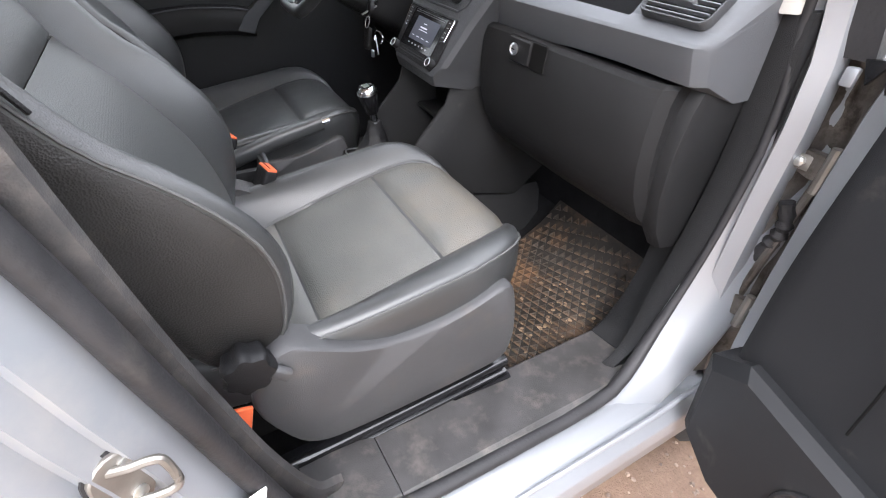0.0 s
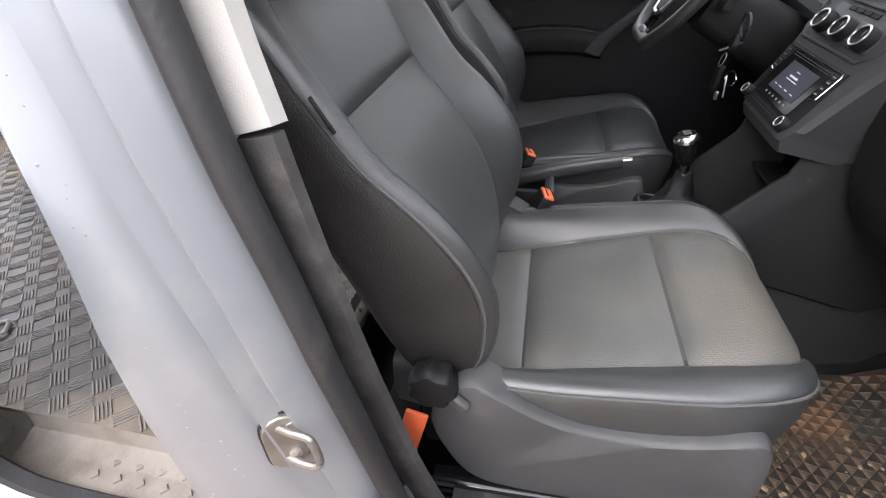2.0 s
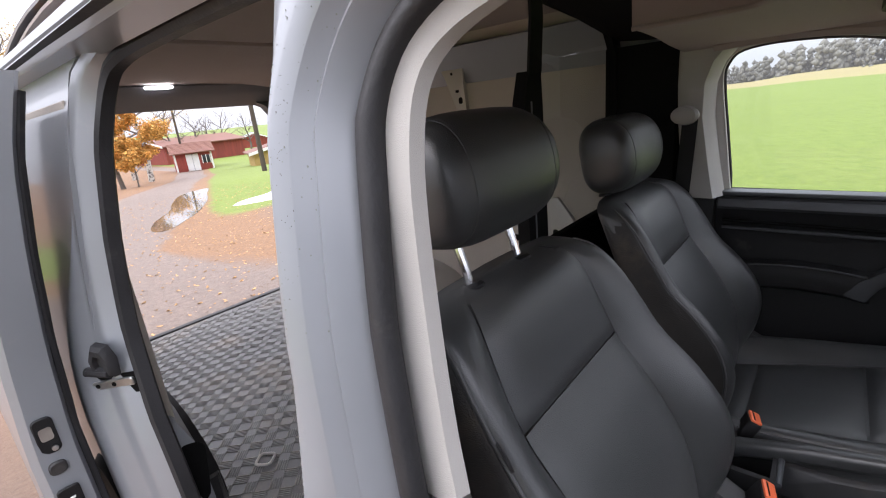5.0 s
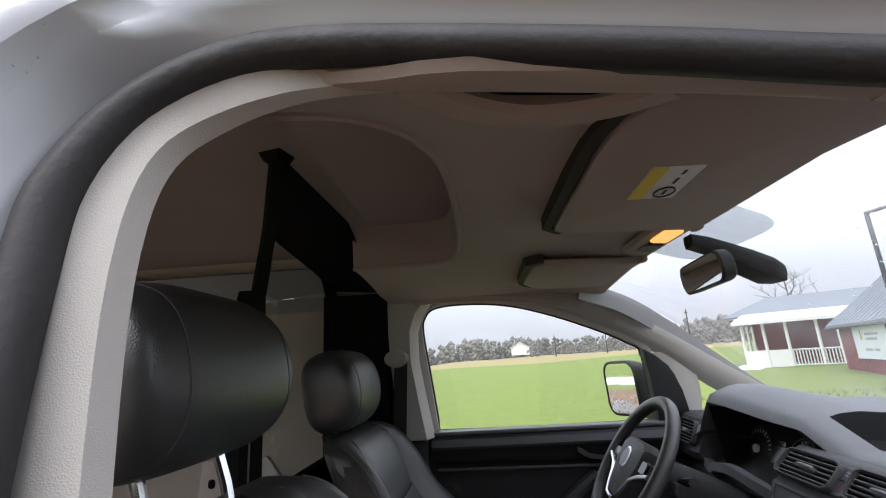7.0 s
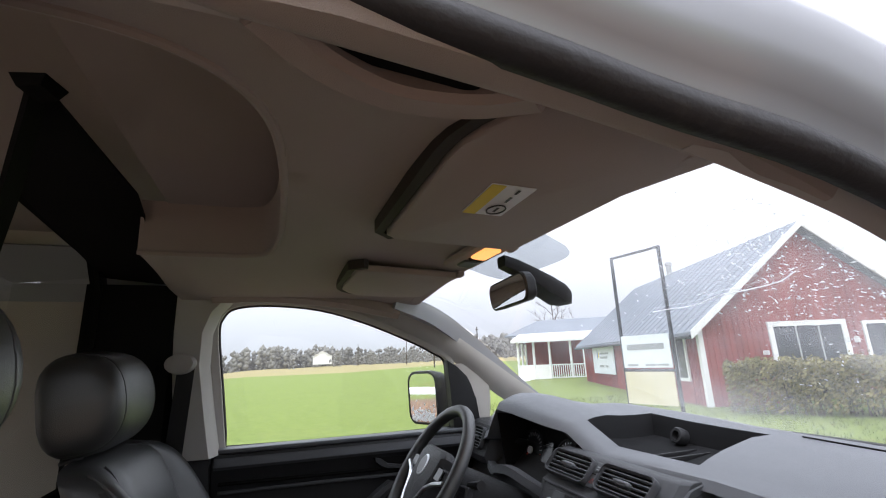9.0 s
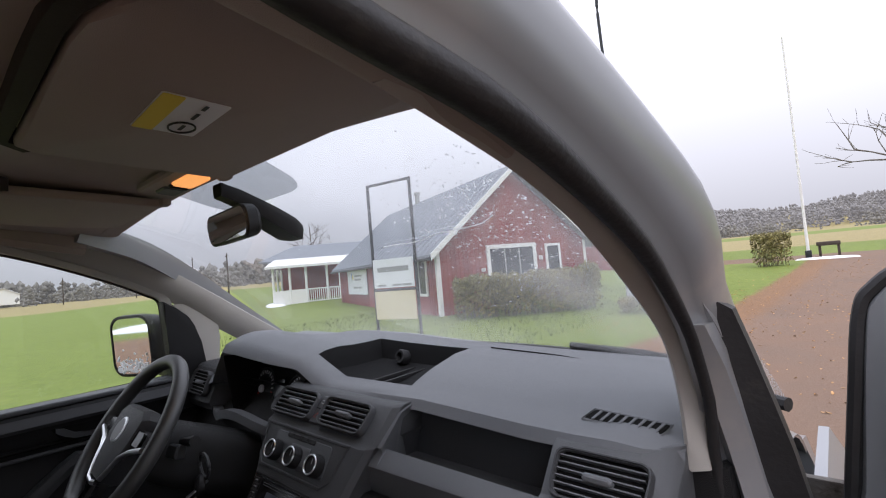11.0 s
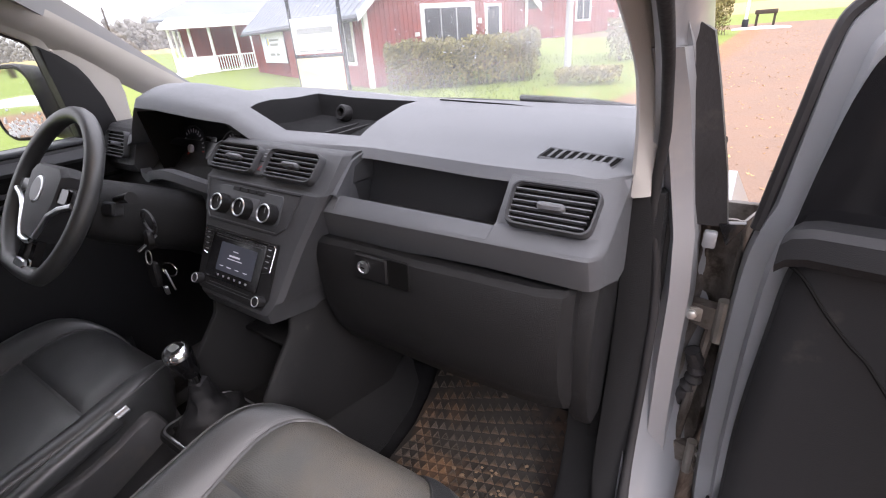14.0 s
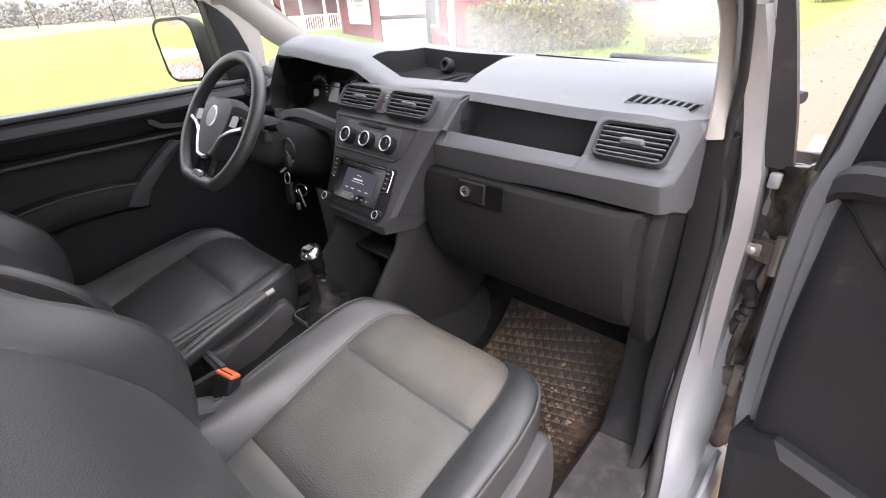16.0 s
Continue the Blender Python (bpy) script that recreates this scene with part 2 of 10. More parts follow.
M = dict(
    leather=mat("black_leather", (0.035, 0.0365, 0.0375), 0.42, var=0.16, vscale=9, bump=0.12, bscale=520, grain="cells", spec=0.8, dirt=(0.045, 0.041, 0.036), dscale=5, dlow=0.58, dhigh=0.82),
    leather_insert=mat("perforated_leather", (0.088, 0.088, 0.082), 0.50, var=0.18, vscale=7, bump=0.3, bscale=330, grain="weave", dirt=(0.13, 0.11, 0.085), dscale=4, dlow=0.5, dhigh=0.8),
    leather_back=mat("smooth_worn_leather", (0.052, 0.054, 0.054), 0.44, var=0.15, vscale=7, bump=0.14, bscale=420, grain="weave", spec=0.6),
    leather_strip=mat("pale_worn_leather_strip", (0.12, 0.12, 0.113), 0.5, var=0.14, vscale=8, bump=0.12, bscale=420, grain="weave", dirt=(0.15, 0.13, 0.105), dscale=5, dlow=0.5, dhigh=0.8),
    shield=mat("scuffed_grey_shield", (0.050, 0.050, 0.052), 0.48, var=0.12, vscale=10, bump=0.25, bscale=700, grain="cells", dirt=(0.085, 0.075, 0.066), dscale=12, dlow=0.55, dhigh=0.8),
    vinyl=mat("dark_vinyl_side", (0.026, 0.025, 0.024), 0.55, spec=0.35, var=0.2, vscale=8, bump=0.3, bscale=420, grain="cells", dirt=(0.075, 0.06, 0.045), dscale=6, dlow=0.55, dhigh=0.75),
    # thread grey lifted to paint the highlights along the stitching
    seam=mat("highlit_seam_thread", (0.075, 0.075, 0.075), 0.7, bump=0.4, bscale=900),
    dash=mat("grey_dash_plastic", (0.118, 0.124, 0.134), 0.5, var=0.06, vscale=5, bump=0.35, bscale=900, grain="cells", dirt=(0.10, 0.10, 0.10), dscale=9, dlow=0.62, dhigh=0.95),
    dash_dark=mat("dark_dash_plastic", (0.014, 0.0142, 0.0150), 0.52, spec=0.28, var=0.08, vscale=6, bump=0.35, bscale=800, grain="cells", dirt=(0.07, 0.065, 0.06), dscale=14, dlow=0.64, dhigh=0.9),
    door_vinyl=mat("grained_door_lining", (0.015, 0.0155, 0.017), 0.55, spec=0.28, var=0.08, vscale=5, bump=0.12, bscale=800, grain="cells", dirt=(0.07, 0.065, 0.06), dscale=10, dlow=0.62, dhigh=0.9),
    panel=mat("satin_centre_panel", (0.055, 0.059, 0.065), 0.45, var=0.05, bump=0.1, bscale=900),
    black=mat("black_plastic", (0.010, 0.010, 0.011), 0.5, spec=0.3, var=0.15, bump=0.25, bscale=600, grain="cells"),
    # fascia and console greys set below the sky-lit top pad's, for shade
    dash_fascia=mat("shaded_fascia_plastic", (0.086, 0.090, 0.097), 0.5, spec=0.4, var=0.06, vscale=5, bump=0.35, bscale=900, grain="cells", dirt=(0.10, 0.10, 0.10), dscale=9, dlow=0.62, dhigh=0.95),
    dash_mid=mat("shaded_mid_plastic", (0.046, 0.048, 0.052), 0.5, spec=0.35, var=0.06, vscale=5, bump=0.3, bscale=900, grain="cells", dirt=(0.08, 0.08, 0.08), dscale=9, dlow=0.66, dhigh=0.95),
    tray_dark=mat("dull_black_tray", (0.012, 0.0122, 0.013), 0.8, spec=0.1, var=0.08, vscale=6, bump=0.3, bscale=800),
    gloss_black=mat("gloss_black", (0.008, 0.008, 0.009), 0.12, var=0.05, bump=0.0),
    groove=mat("groove_shade", (0.030, 0.024, 0.020), 0.8, bump=0.1),
    matrim=mat("worn_mat_ridges", (0.060, 0.050, 0.042), 0.6, spec=0.3, var=0.4, vscale=7, bump=0.3, bscale=160, island=0.4, dirt=(0.21, 0.125, 0.07), dscale=5.5, dlow=0.46, dhigh=0.66),
    # near-black for the bulkhead, and for shade painted into recesses and holes
    void=mat("black_and_recess_shade", (0.006, 0.006, 0.006), 0.8, spec=0.1, bump=0.1),
    rubber=mat("door_seal_rubber", (0.018, 0.0175, 0.019), 0.62, var=0.3, vscale=12, bump=0.25, bscale=150, dirt=(0.075, 0.068, 0.06), dscale=7, dlow=0.58, dhigh=0.8),
    scuff=mat("worn_sill_plastic", (0.046, 0.044, 0.044), 0.6, var=0.3, vscale=14, bump=0.18, bscale=500, grain="cells", dirt=(0.115, 0.102, 0.092), dscale=16, dlow=0.50, dhigh=0.74),
    silver=mat("silver_paint", (0.275, 0.287, 0.304), 0.38, metal=0.33, var=0.05, vscale=3, bump=0.03, bscale=1500, coat=0.5, dirt=(0.42, 0.39, 0.36), dscale=2.5, dlow=0.6, dhigh=0.85),
    hinge=mat("dirty_hinge_metal", (0.17, 0.155, 0.14), 0.5, metal=0.35, var=0.5, vscale=22, bump=0.5, bscale=80, dirt=(0.032, 0.024, 0.018), dscale=11, dlow=0.40, dhigh=0.60),
    beige=mat("pale_pillar_trim", (0.385, 0.37, 0.345), 0.62, var=0.04, bump=0.2, bscale=900, grain="cells"),
    headliner=mat("greige_headliner_fabric", (0.32, 0.268, 0.238), 0.9, var=0.05, bump=0.35, bscale=1200, sheen=0.2),
    ply=mat("cargo_wall_panel", (0.50, 0.45, 0.395), 0.75, var=0.07, vscale=3, bump=0.12, bscale=180),
    white_metal=mat("primed_metal", (0.55, 0.52, 0.48), 0.45, metal=0.1, var=0.08, bump=0.05),
    chrome=mat("chrome", (0.85, 0.86, 0.88), 0.12, metal=1.0, var=0.03, bump=0.0),
    satin=mat("satin_chrome", (0.62, 0.63, 0.65), 0.3, metal=1.0, var=0.04, bump=0.0),
    steel=mat("zinc_steel", (0.55, 0.55, 0.53), 0.35, metal=0.9, var=0.15, vscale=30, bump=0.08, bscale=200),
    algae=mat("grey_green_specks", (0.20, 0.205, 0.18), 0.8, bump=0.0),
    zinc=mat("dull_zinc", (0.24, 0.225, 0.205), 0.45, metal=0.7, var=0.2, vscale=30, bump=0.1, bscale=200),
    orange=mat("orange_red_button", (0.85, 0.16, 0.06), 0.4, var=0.05, bump=0.0),
    red_tag=mat("red_tag", (0.65, 0.06, 0.04), 0.5, bump=0.0),
    tread=mat("tread_rubber_floor", (0.070, 0.067, 0.064), 0.42, var=0.25, vscale=5, bump=0.15, bscale=300, dirt=(0.21, 0.165, 0.12), dscale=2.4, dlow=0.48, dhigh=0.66),
    tread_bar=mat("worn_tread_bars", (0.155, 0.148, 0.14), 0.4, var=0.2, vscale=5, bump=0.1, bscale=300, dirt=(0.25, 0.20, 0.15), dscale=2.4, dlow=0.48, dhigh=0.66),
    matrubber=mat("muddy_rubber_mat", (0.022, 0.019, 0.016), 0.6, var=0.35, vscale=9, bump=0.4, bscale=160, dirt=(0.10, 0.058, 0.034), dscale=5.5, dlow=0.48, dhigh=0.68),
    carpet=mat("dark_carpet", (0.012, 0.012, 0.013), 0.95, spec=0.1, var=0.3, vscale=30, bump=0.8, bscale=600),
    mud=mat("dried_mud", (0.24, 0.17, 0.11), 0.85, var=0.35, vscale=18, bump=0.7, bscale=120),
    step=mat("dirty_step_plastic", (0.20, 0.175, 0.15), 0.7, var=0.25, vscale=7, bump=0.25, bscale=250, dirt=(0.12, 0.10, 0.08), dscale=5),
    dull_red=mat("dull_red_print", (0.25, 0.05, 0.05), 0.6),
    screen=glow("radio_screen", (0.04, 0.045, 0.06), 0.14),
    screen_text=glow("screen_marks", (0.50, 0.51, 0.56), 0.33),
    needle=mat("red_needle", (0.7, 0.05, 0.02), 0.5, bump=0.0),
    white=mat("white_print", (0.78, 0.79, 0.80), 0.5, var=0.03, bump=0.0),
    grey_print=mat("grey_print", (0.28, 0.29, 0.30), 0.5, var=0.03, bump=0.0),
    yellow=mat("yellow_print", (0.80, 0.62, 0.06), 0.5, var=0.03, bump=0.0),
    blackprint=mat("black_print", (0.02, 0.02, 0.02), 0.5, bump=0.0),
    red=mat("red_print", (0.72, 0.07, 0.04), 0.5, bump=0.0),
    blue=mat("blue_print", (0.10, 0.22, 0.55), 0.5, bump=0.0),
    lamp=glow("lit_reading_lamp", (1.0, 0.43, 0.12), 1.0),
    cargo_lamp=glow("lit_cargo_lamp", (0.95, 0.97, 1.0), 6.0),
    glass=glass("side_glass", (0.86, 0.90, 0.89)),
    sunshade=glass("tinted_screen_patch", (0.60, 0.62, 0.63)),
    windscreen=glass("smudged_hazy_windscreen", (0.82, 0.85, 0.86), smudge_haze=0.21),
    mirror=mat("mirror_glass", (0.9, 0.91, 0.92), 0.03, metal=1.0, var=0.0, bump=0.0, rvar=0.0),
    frost=mat("frost_and_drops", (0.85, 0.87, 0.9), 0.4, var=0.1, bump=0.3),
    speck=glass_speck("dried_specks"),
    tyre=mat("tyre_rubber", (0.020, 0.020, 0.020), 0.8, var=0.3, bump=0.3, bscale=120),
    wheel=mat("wheel_steel", (0.30, 0.31, 0.32), 0.4, metal=0.7, bump=0.05),
)


# ---------------------------------------------------------------- mesh helpers
def part(name, bm, material, parent=None, label="", angle=35, kind=""):
    """Links a bmesh as one mesh object, under a thing or a part."""
    bmesh.ops.recalc_face_normals(bm, faces=bm.faces)
    me = bpy.data.meshes.new(name)
    bm.to_mesh(me)
    bm.free()
    me.materials.append(M[material] if isinstance(material, str) else material)
    for p in me.polygons:
        p.use_smooth = True
    me.set_sharp_from_angle(angle=radians(angle))
    ob = new(name, me)
    if parent is not None:
        ob.parent = parent
        ob.matrix_parent_inverse = parent.get("home_inverse") and Matrix([list(r) for r in parent["home_inverse"]]) or Matrix()
    if label or kind:
        tagged(ob, label, kind=kind)
    return ob


def thing(name, base, label, category, group="", kind=""):
    """An empty at a thing's base, whose parts are built in world places."""
    ob = new(name)
    ob.empty_display_size = 0.05
    ob.location = base
    ob["home_inverse"] = [list(r) for r in Matrix.Translation(base).inverted()]
    return tagged(ob, label, category, group, kind)


def loft(rings, closed=True, cap=True, bm=None, wrap=False):
    bm = bm or bmesh.new()
    vs = [[bm.verts.new(p) for p in r] for r in rings]
    n = len(rings[0])
    pairs = list(zip(vs, vs[1:])) + ([(vs[-1], vs[0])] if wrap else [])
    for a, b in pairs:
        for i in range(n if closed else n - 1):
            j = (i + 1) % n
            try:
                bm.faces.new((a[i], a[j], b[j], b[i]))
            except ValueError:
                pass
    if cap and closed and not wrap:
        for r in (vs[0], vs[-1]):
            try:
                bm.faces.new(r)
            except ValueError:
                pass
    return bm


def box(x0, x1, y0, y1, z0, z1, bevel=0.0, seg=2, bm=None, m=None):
    new_bm = bmesh.new()
    c = [(x, y, z) for x in (x0, x1) for y in (y0, y1) for z in (z0, z1)]
    v = [new_bm.verts.new(p) for p in c]
    for f in ((0, 1, 3, 2), (4, 6, 7, 5), (0, 4, 5, 1), (2, 3, 7, 6), (0, 2, 6, 4), (1, 5, 7, 3)):
        new_bm.faces.new([v[i] for i in f])
    if bevel:
        bmesh.ops.bevel(new_bm, geom=new_bm.edges[:], offset=bevel, segments=seg, affect="EDGES", profile=0.5)
    if m is not None:
        bmesh.ops.transform(new_bm, matrix=m, verts=new_bm.verts)
    return join(bm, new_bm)


def join(bm, other):
    if bm is None:
        return other
    me = bpy.data.meshes.new("join")
    other.to_mesh(me)
    other.free()
    bm.from_mesh(me)
    bpy.data.meshes.remove(me)
    return bm


def prism(pts, axis, a, b, bevel=0.0, seg=2, bm=None, m=None):
    """A flat outline pushed along an axis from a to b; the outline is in the two other axes, in order."""
    def at(p, w):
        return {"x": (w, p[0], p[1]), "y": (p[0], w, p[1]), "z": (p[0], p[1], w)}[axis]
    nb = loft([[at(p, a) for p in pts], [at(p, b) for p in pts]])
    if bevel:
        bmesh.ops.bevel(nb, geom=nb.edges[:], offset=bevel, segments=seg, affect="EDGES", profile=0.5)
    if m is not None:
        bmesh.ops.transform(nb, matrix=m, verts=nb.verts)
    return join(bm, nb)


def spline(pts, per=6, closed=False):
    """Catmull-Rom points through pts (tuples of any length)."""
    P = [Vector(p) for p in pts]
    n = len(P)
    out = []
    for i in range(n if closed else n - 1):
        p0 = P[i - 1] if (i or closed) else P[0] * 2 - P[1]
        p1, p2 = P[i], P[(i + 1) % n]
        p3 = P[(i + 2) % n] if (closed or i + 2 < n) else P[-1] * 2 - P[-2]
        for k in range(per):
            t = k / per
            out.append(0.5 * ((2 * p1) + (p2 - p0) * t + (2 * p0 - 5 * p1 + 4 * p2 - p3) * t * t + (3 * p1 - p0 - 3 * p2 + p3) * t ** 3))
    if not closed:
        out.append(P[-1])
    return out


def sweep(path, section, up=(0, 0, 1), closed=False, cap=True, bm=None, scale=None):
    """A section of (side, up) offsets along a path of points."""
    P = [Vector(p) for p in path]
    up = Vector(up)
    rings = []
    n = len(P)
    for i, p in enumerate(P):
        a = P[(i - 1) % n] if (closed or i) else p
        b = P[(i + 1) % n] if (closed or i + 1 < n) else p
        t = (b - a).normalized()
        s = t.cross(up)
        if s.length < 1e-4:
            s = t.cross(Vector((0.3, 1, 0.1)))
        s.normalize()
        u = s.cross(t)
        k = scale(i / max(1, n - 1)) if scale else 1.0
        rings.append([p + s * x * k + u * y * k for x, y in section])
    return loft(rings, cap=cap, wrap=closed, bm=bm)


def circle(r, n=10, r2=None):
    r2 = r2 or r
    return [(r * math.cos(2 * math.pi * i / n), r2 * math.sin(2 * math.pi * i / n)) for i in range(n)]


def tube(path, r, n=10, bm=None, closed=False, scale=None, up=(0, 0, 1)):
    return sweep(path, circle(r, n), up=up, closed=closed, bm=bm, scale=scale)


def rrect(w, h, r, n=4):
    """A rounded rectangle round the origin."""
    r = min(r, w / 2 - 1e-4, h / 2 - 1e-4)
    out = []
    for cx, cy, a0 in ((w / 2 - r, h / 2 - r, 0), (-w / 2 + r, h / 2 - r, 90), (-w / 2 + r, -h / 2 + r, 180), (w / 2 - r, -h / 2 + r, 270)):
        for k in range(n + 1):
            a = radians(a0 + 90 * k / n)
            out.append((cx + r * math.cos(a), cy + r * math.sin(a)))
    return out


def grid(f, nu, nv, bm=None):
    """A sheet f(u, v), with u and v from 0 to 1."""
    bm = bm or bmesh.new()
    v = [[bm.verts.new(f(i / nu, j / nv)) for j in range(nv + 1)] for i in range(nu + 1)]
    for i in range(nu):
        for j in range(nv):
            bm.faces.new((v[i][j], v[i + 1][j], v[i + 1][j + 1], v[i][j + 1]))
    return bm


def thick(bm, d):
    """Gives a sheet thickness d against its normals."""
    bmesh.ops.recalc_face_normals(bm, faces=bm.faces)
    bmesh.ops.solidify(bm, geom=bm.faces[:], thickness=d)
    return bm


def lathe(profile, m, n=24, bm=None):
    """A profile of (radius, height) turned round z, placed by m."""
    rings = [[m @ Vector((r * math.cos(2 * math.pi * i / n), r * math.sin(2 * math.pi * i / n), h)) for i in range(n)] for r, h in profile]
    return loft(rings, bm=bm)


def frame_on(origin, right, up):
    """A matrix with x along right, y along up and z out of the face."""
    x = Vector(right).normalized()
    z = x.cross(Vector(up)).normalized()
    y = z.cross(x)
    m = Matrix((x, y, z)).transposed().to_4x4()
    m.translation = origin
    return m


def slab(w, h, d, r, m, n=4, bevel=0.0, bm=None):
    """A rounded plate of width w, height h and depth d, its back at z = 0 of m."""
    o = rrect(w, h, r, n)
    rings = [[(x, y, 0) for x, y in o], [(x, y, d - bevel) for x, y in o]]
    if bevel:
        kx, ky = (w - 2 * bevel) / w, (h - 2 * bevel) / h
        rings.append([(x * kx, y * ky, d) for x, y in o])
    return loft([[m @ Vector(p) for p in r_] for r_ in rings], bm=bm)


def interp(x, xs, ys):
    return float(np.interp(x, xs, ys))


def sstep(a, b, x):
    t = min(1.0, max(0.0, (x - a) / (b - a)))
    return t * t * (3 - 2 * t)


def words(name, text, size, m, material, parent, depth=0.0006):
    """Lettering in the built-in font, as a mesh."""
    cu = bpy.data.curves.new(name, "FONT")
    cu.body, cu.size, cu.extrude, cu.align_x, cu.align_y = text, size, depth, "CENTER", "CENTER"
    tmp = new("tmp", cu)
    me = bpy.data.meshes.new_from_object(tmp.evaluated_get(bpy.context.evaluated_depsgraph_get()))
    bpy.data.objects.remove(tmp)
    me.transform(m)
    me.materials.clear()
    me.materials.append(M[material])
    ob = new(name, me)
    ob.parent = parent
    if parent.get("home_inverse"):
        ob.matrix_parent_inverse = Matrix([list(r) for r in parent["home_inverse"]])
    return ob

# ---------------------------------------------------------------- van: body shell
def side_x(z):
    """How far the body's right side stands out at a height."""
    return interp(z, [0.4, 1.0, 1.2, 1.4, 1.6, 1.75, 1.9], [0.82, 0.82, 0.805, 0.78, 0.745, 0.70, 0.60])


def skin_x(y, z):
    """The skin again, drawn in where the front post leans back."""
    return side_x(z) + 0.013 * sstep(0.46, 0.60, y) * sstep(1.44, 1.54, z) - 0.022 * sstep(0.88, 1.04, y) * sstep(1.08, 1.26, z)


# the front door's opening, as (y, z), along its rubber seal
DOOR_HOLE = spline([(0.30, 0.505), (0.55, 0.492), (0.83, 0.503), (0.955, 0.61), (1.02, 0.78), (1.045, 1.0), (1.035, 1.2), (0.985, 1.35),
                    (0.895, 1.453), (0.75, 1.548), (0.60, 1.617), (0.46, 1.662), (0.30, 1.696), (0.15, 1.719), (0.080, 1.710), (0.027, 1.674),
                    (0.0, 1.615), (-0.001, 1.55), (0.015, 1.40), (0.05, 1.22), (0.085, 1.08), (0.115, 0.94), (0.15, 0.76), (0.19, 0.60), (0.235, 0.535)], 4, True)
SLIDE_HOLE = spline([(-0.24, 0.50), (-0.50, 0.49), (-0.62, 0.53), (-0.70, 0.70), (-0.755, 0.90), (-0.81, 1.08), (-0.85, 1.25), (-0.862, 1.45), (-0.855, 1.62),
                     (-0.83, 1.72), (-0.76, 1.765), (-0.60, 1.775), (-0.40, 1.778), (-0.22, 1.775), (-0.145, 1.74), (-0.118, 1.65), (-0.112, 1.45),
                     (-0.102, 1.25), (-0.080, 1.08), (-0.074, 0.89), (-0.078, 0.70), (-0.115, 0.56)], 4, True)


def outward(loop, d):
    """A closed (y, z) loop moved away from its middle by d."""
    c = sum((Vector(p) for p in loop), Vector((0, 0))) / len(loop)
    n = len(loop)
    out = []
    for i, p in enumerate(loop):
        t = (loop[(i + 1) % n] - loop[i - 1]).normalized()
        q = Vector((t[1], -t[0]))
        if q.dot(p - c) < 0:
            q = -q
        out.append(p + q * d)
    return out


van = thing("van", (0, 0.3, 0), "silver panel van with its doors open on a gravel drive", "van")


def post_depth(y, z):
    """The flange round the front door's opening steps further in at the front post."""
    return 0.034 * sstep(0.80, 1.0, y) * (1 - sstep(1.12, 1.34, z))


def hole_strip(hole, offs):
    """Rings round an opening: pairs of how far out from the seal, and how far in from the body's skin."""
    return [[Vector((skin_x(p[0], p[1]) - dx - post_depth(p[0], p[1]) * (1 - min(1.0, d / 0.088)), p[0], p[1])) for p in outward(hole, d)] for d, dx in offs]


def close_rings(rings, bm=None):
    bm = bm or bmesh.new()
    vs = [[bm.verts.new(p) for p in r] for r in rings]
    for a, b in zip(vs, vs[1:]):
        n = len(a)
        for i in range(n):
            j = (i + 1) % n
            bm.faces.new((a[i], a[j], b[j], b[i]))
    return bm


# painted flange and step all round the front door's opening
def pillar_back(z):
    """The rear edge of the middle pillar at a height."""
    return interp(z, [0.45, 0.56, 0.70, 0.80, 0.90, 1.00, 1.10, 1.15, 1.20, 1.25, 1.45, 1.65, 1.74, 1.80], [-0.105, -0.070, -0.046, -0.038, -0.036, -0.036, -0.043, -0.046, -0.052, -0.068, -0.090, -0.102, -0.108, -0.115])


def pillar_out(z):
    """How far the middle pillar's rear edge bulges beyond the skin."""
    return interp(z, [0.40, 0.56, 0.70, 0.90, 1.00, 1.10, 1.20, 1.26, 1.34], [0.0, 0.024, 0.032, 0.035, 0.035, 0.031, 0.015, 0.006, 0.0])


def frame_rings():
    rings_ = hole_strip(DOOR_HOLE, [(0.004, 0.066), (0.012, 0.054), (0.024, 0.047), (0.034, 0.036), (0.044, 0.024), (0.058, 0.015), (0.072, 0.007), (0.088, 0.0)])
    a_, b_ = outward(DOOR_HOLE, 0.0), outward(DOOR_HOLE, 0.088)
    extra = [[], [], [], [], []]
    flat = (0.066, 0.050, 0.028, 0.015, 0.021, 0.002, 0.016, 0.000)
    slope_ = (0.066, 0.054, 0.047, 0.036, 0.024, 0.015, 0.007, 0.0)
    for i, (p, q) in enumerate(zip(a_, b_)):
        n_ = (q - p).normalized()
        w_ = sstep(-0.2, -0.62, n_[0]) * (1 - sstep(1.79, 1.83, q[1]))
        for k in range(8):
            rings_[k][i].x += (slope_[k] - flat[k] + pillar_out(p[1]) * (0.0, 0.0, 0.0, 0.0, 0.0, 0.0, 0.12, 0.3)[k]) * w_
        last = q[0]
        for k, (d, dx, f) in enumerate(((0.094, -0.001, 0.5), (0.100, 0.0, 0.95), (0.104, 0.008, 1.0), (0.108, 0.022, 1.06), (0.112, 0.060, 1.12))):
            o = p + n_ * d
            aim = pillar_back(o[1]) - (f - 1) * 0.2 if f > 0.9 else (q[0] + pillar_back(o[1])) / 2
            low = (1 - sstep(1.10, 1.22, o[1])) * max(0, k - 2)
            aim, dx = aim - 0.015 * low, dx + (0.021 if k == 3 else 0.0115) * low
            last = min(last - 0.002, aim)
            y = o[0] + (last - o[0]) * w_
            extra[k].append(Vector((skin_x(y, o[1]) - dx + pillar_out(o[1]) * (0.65 if k == 0 else 1.0) * w_, y, o[1])))
    return rings_ + extra


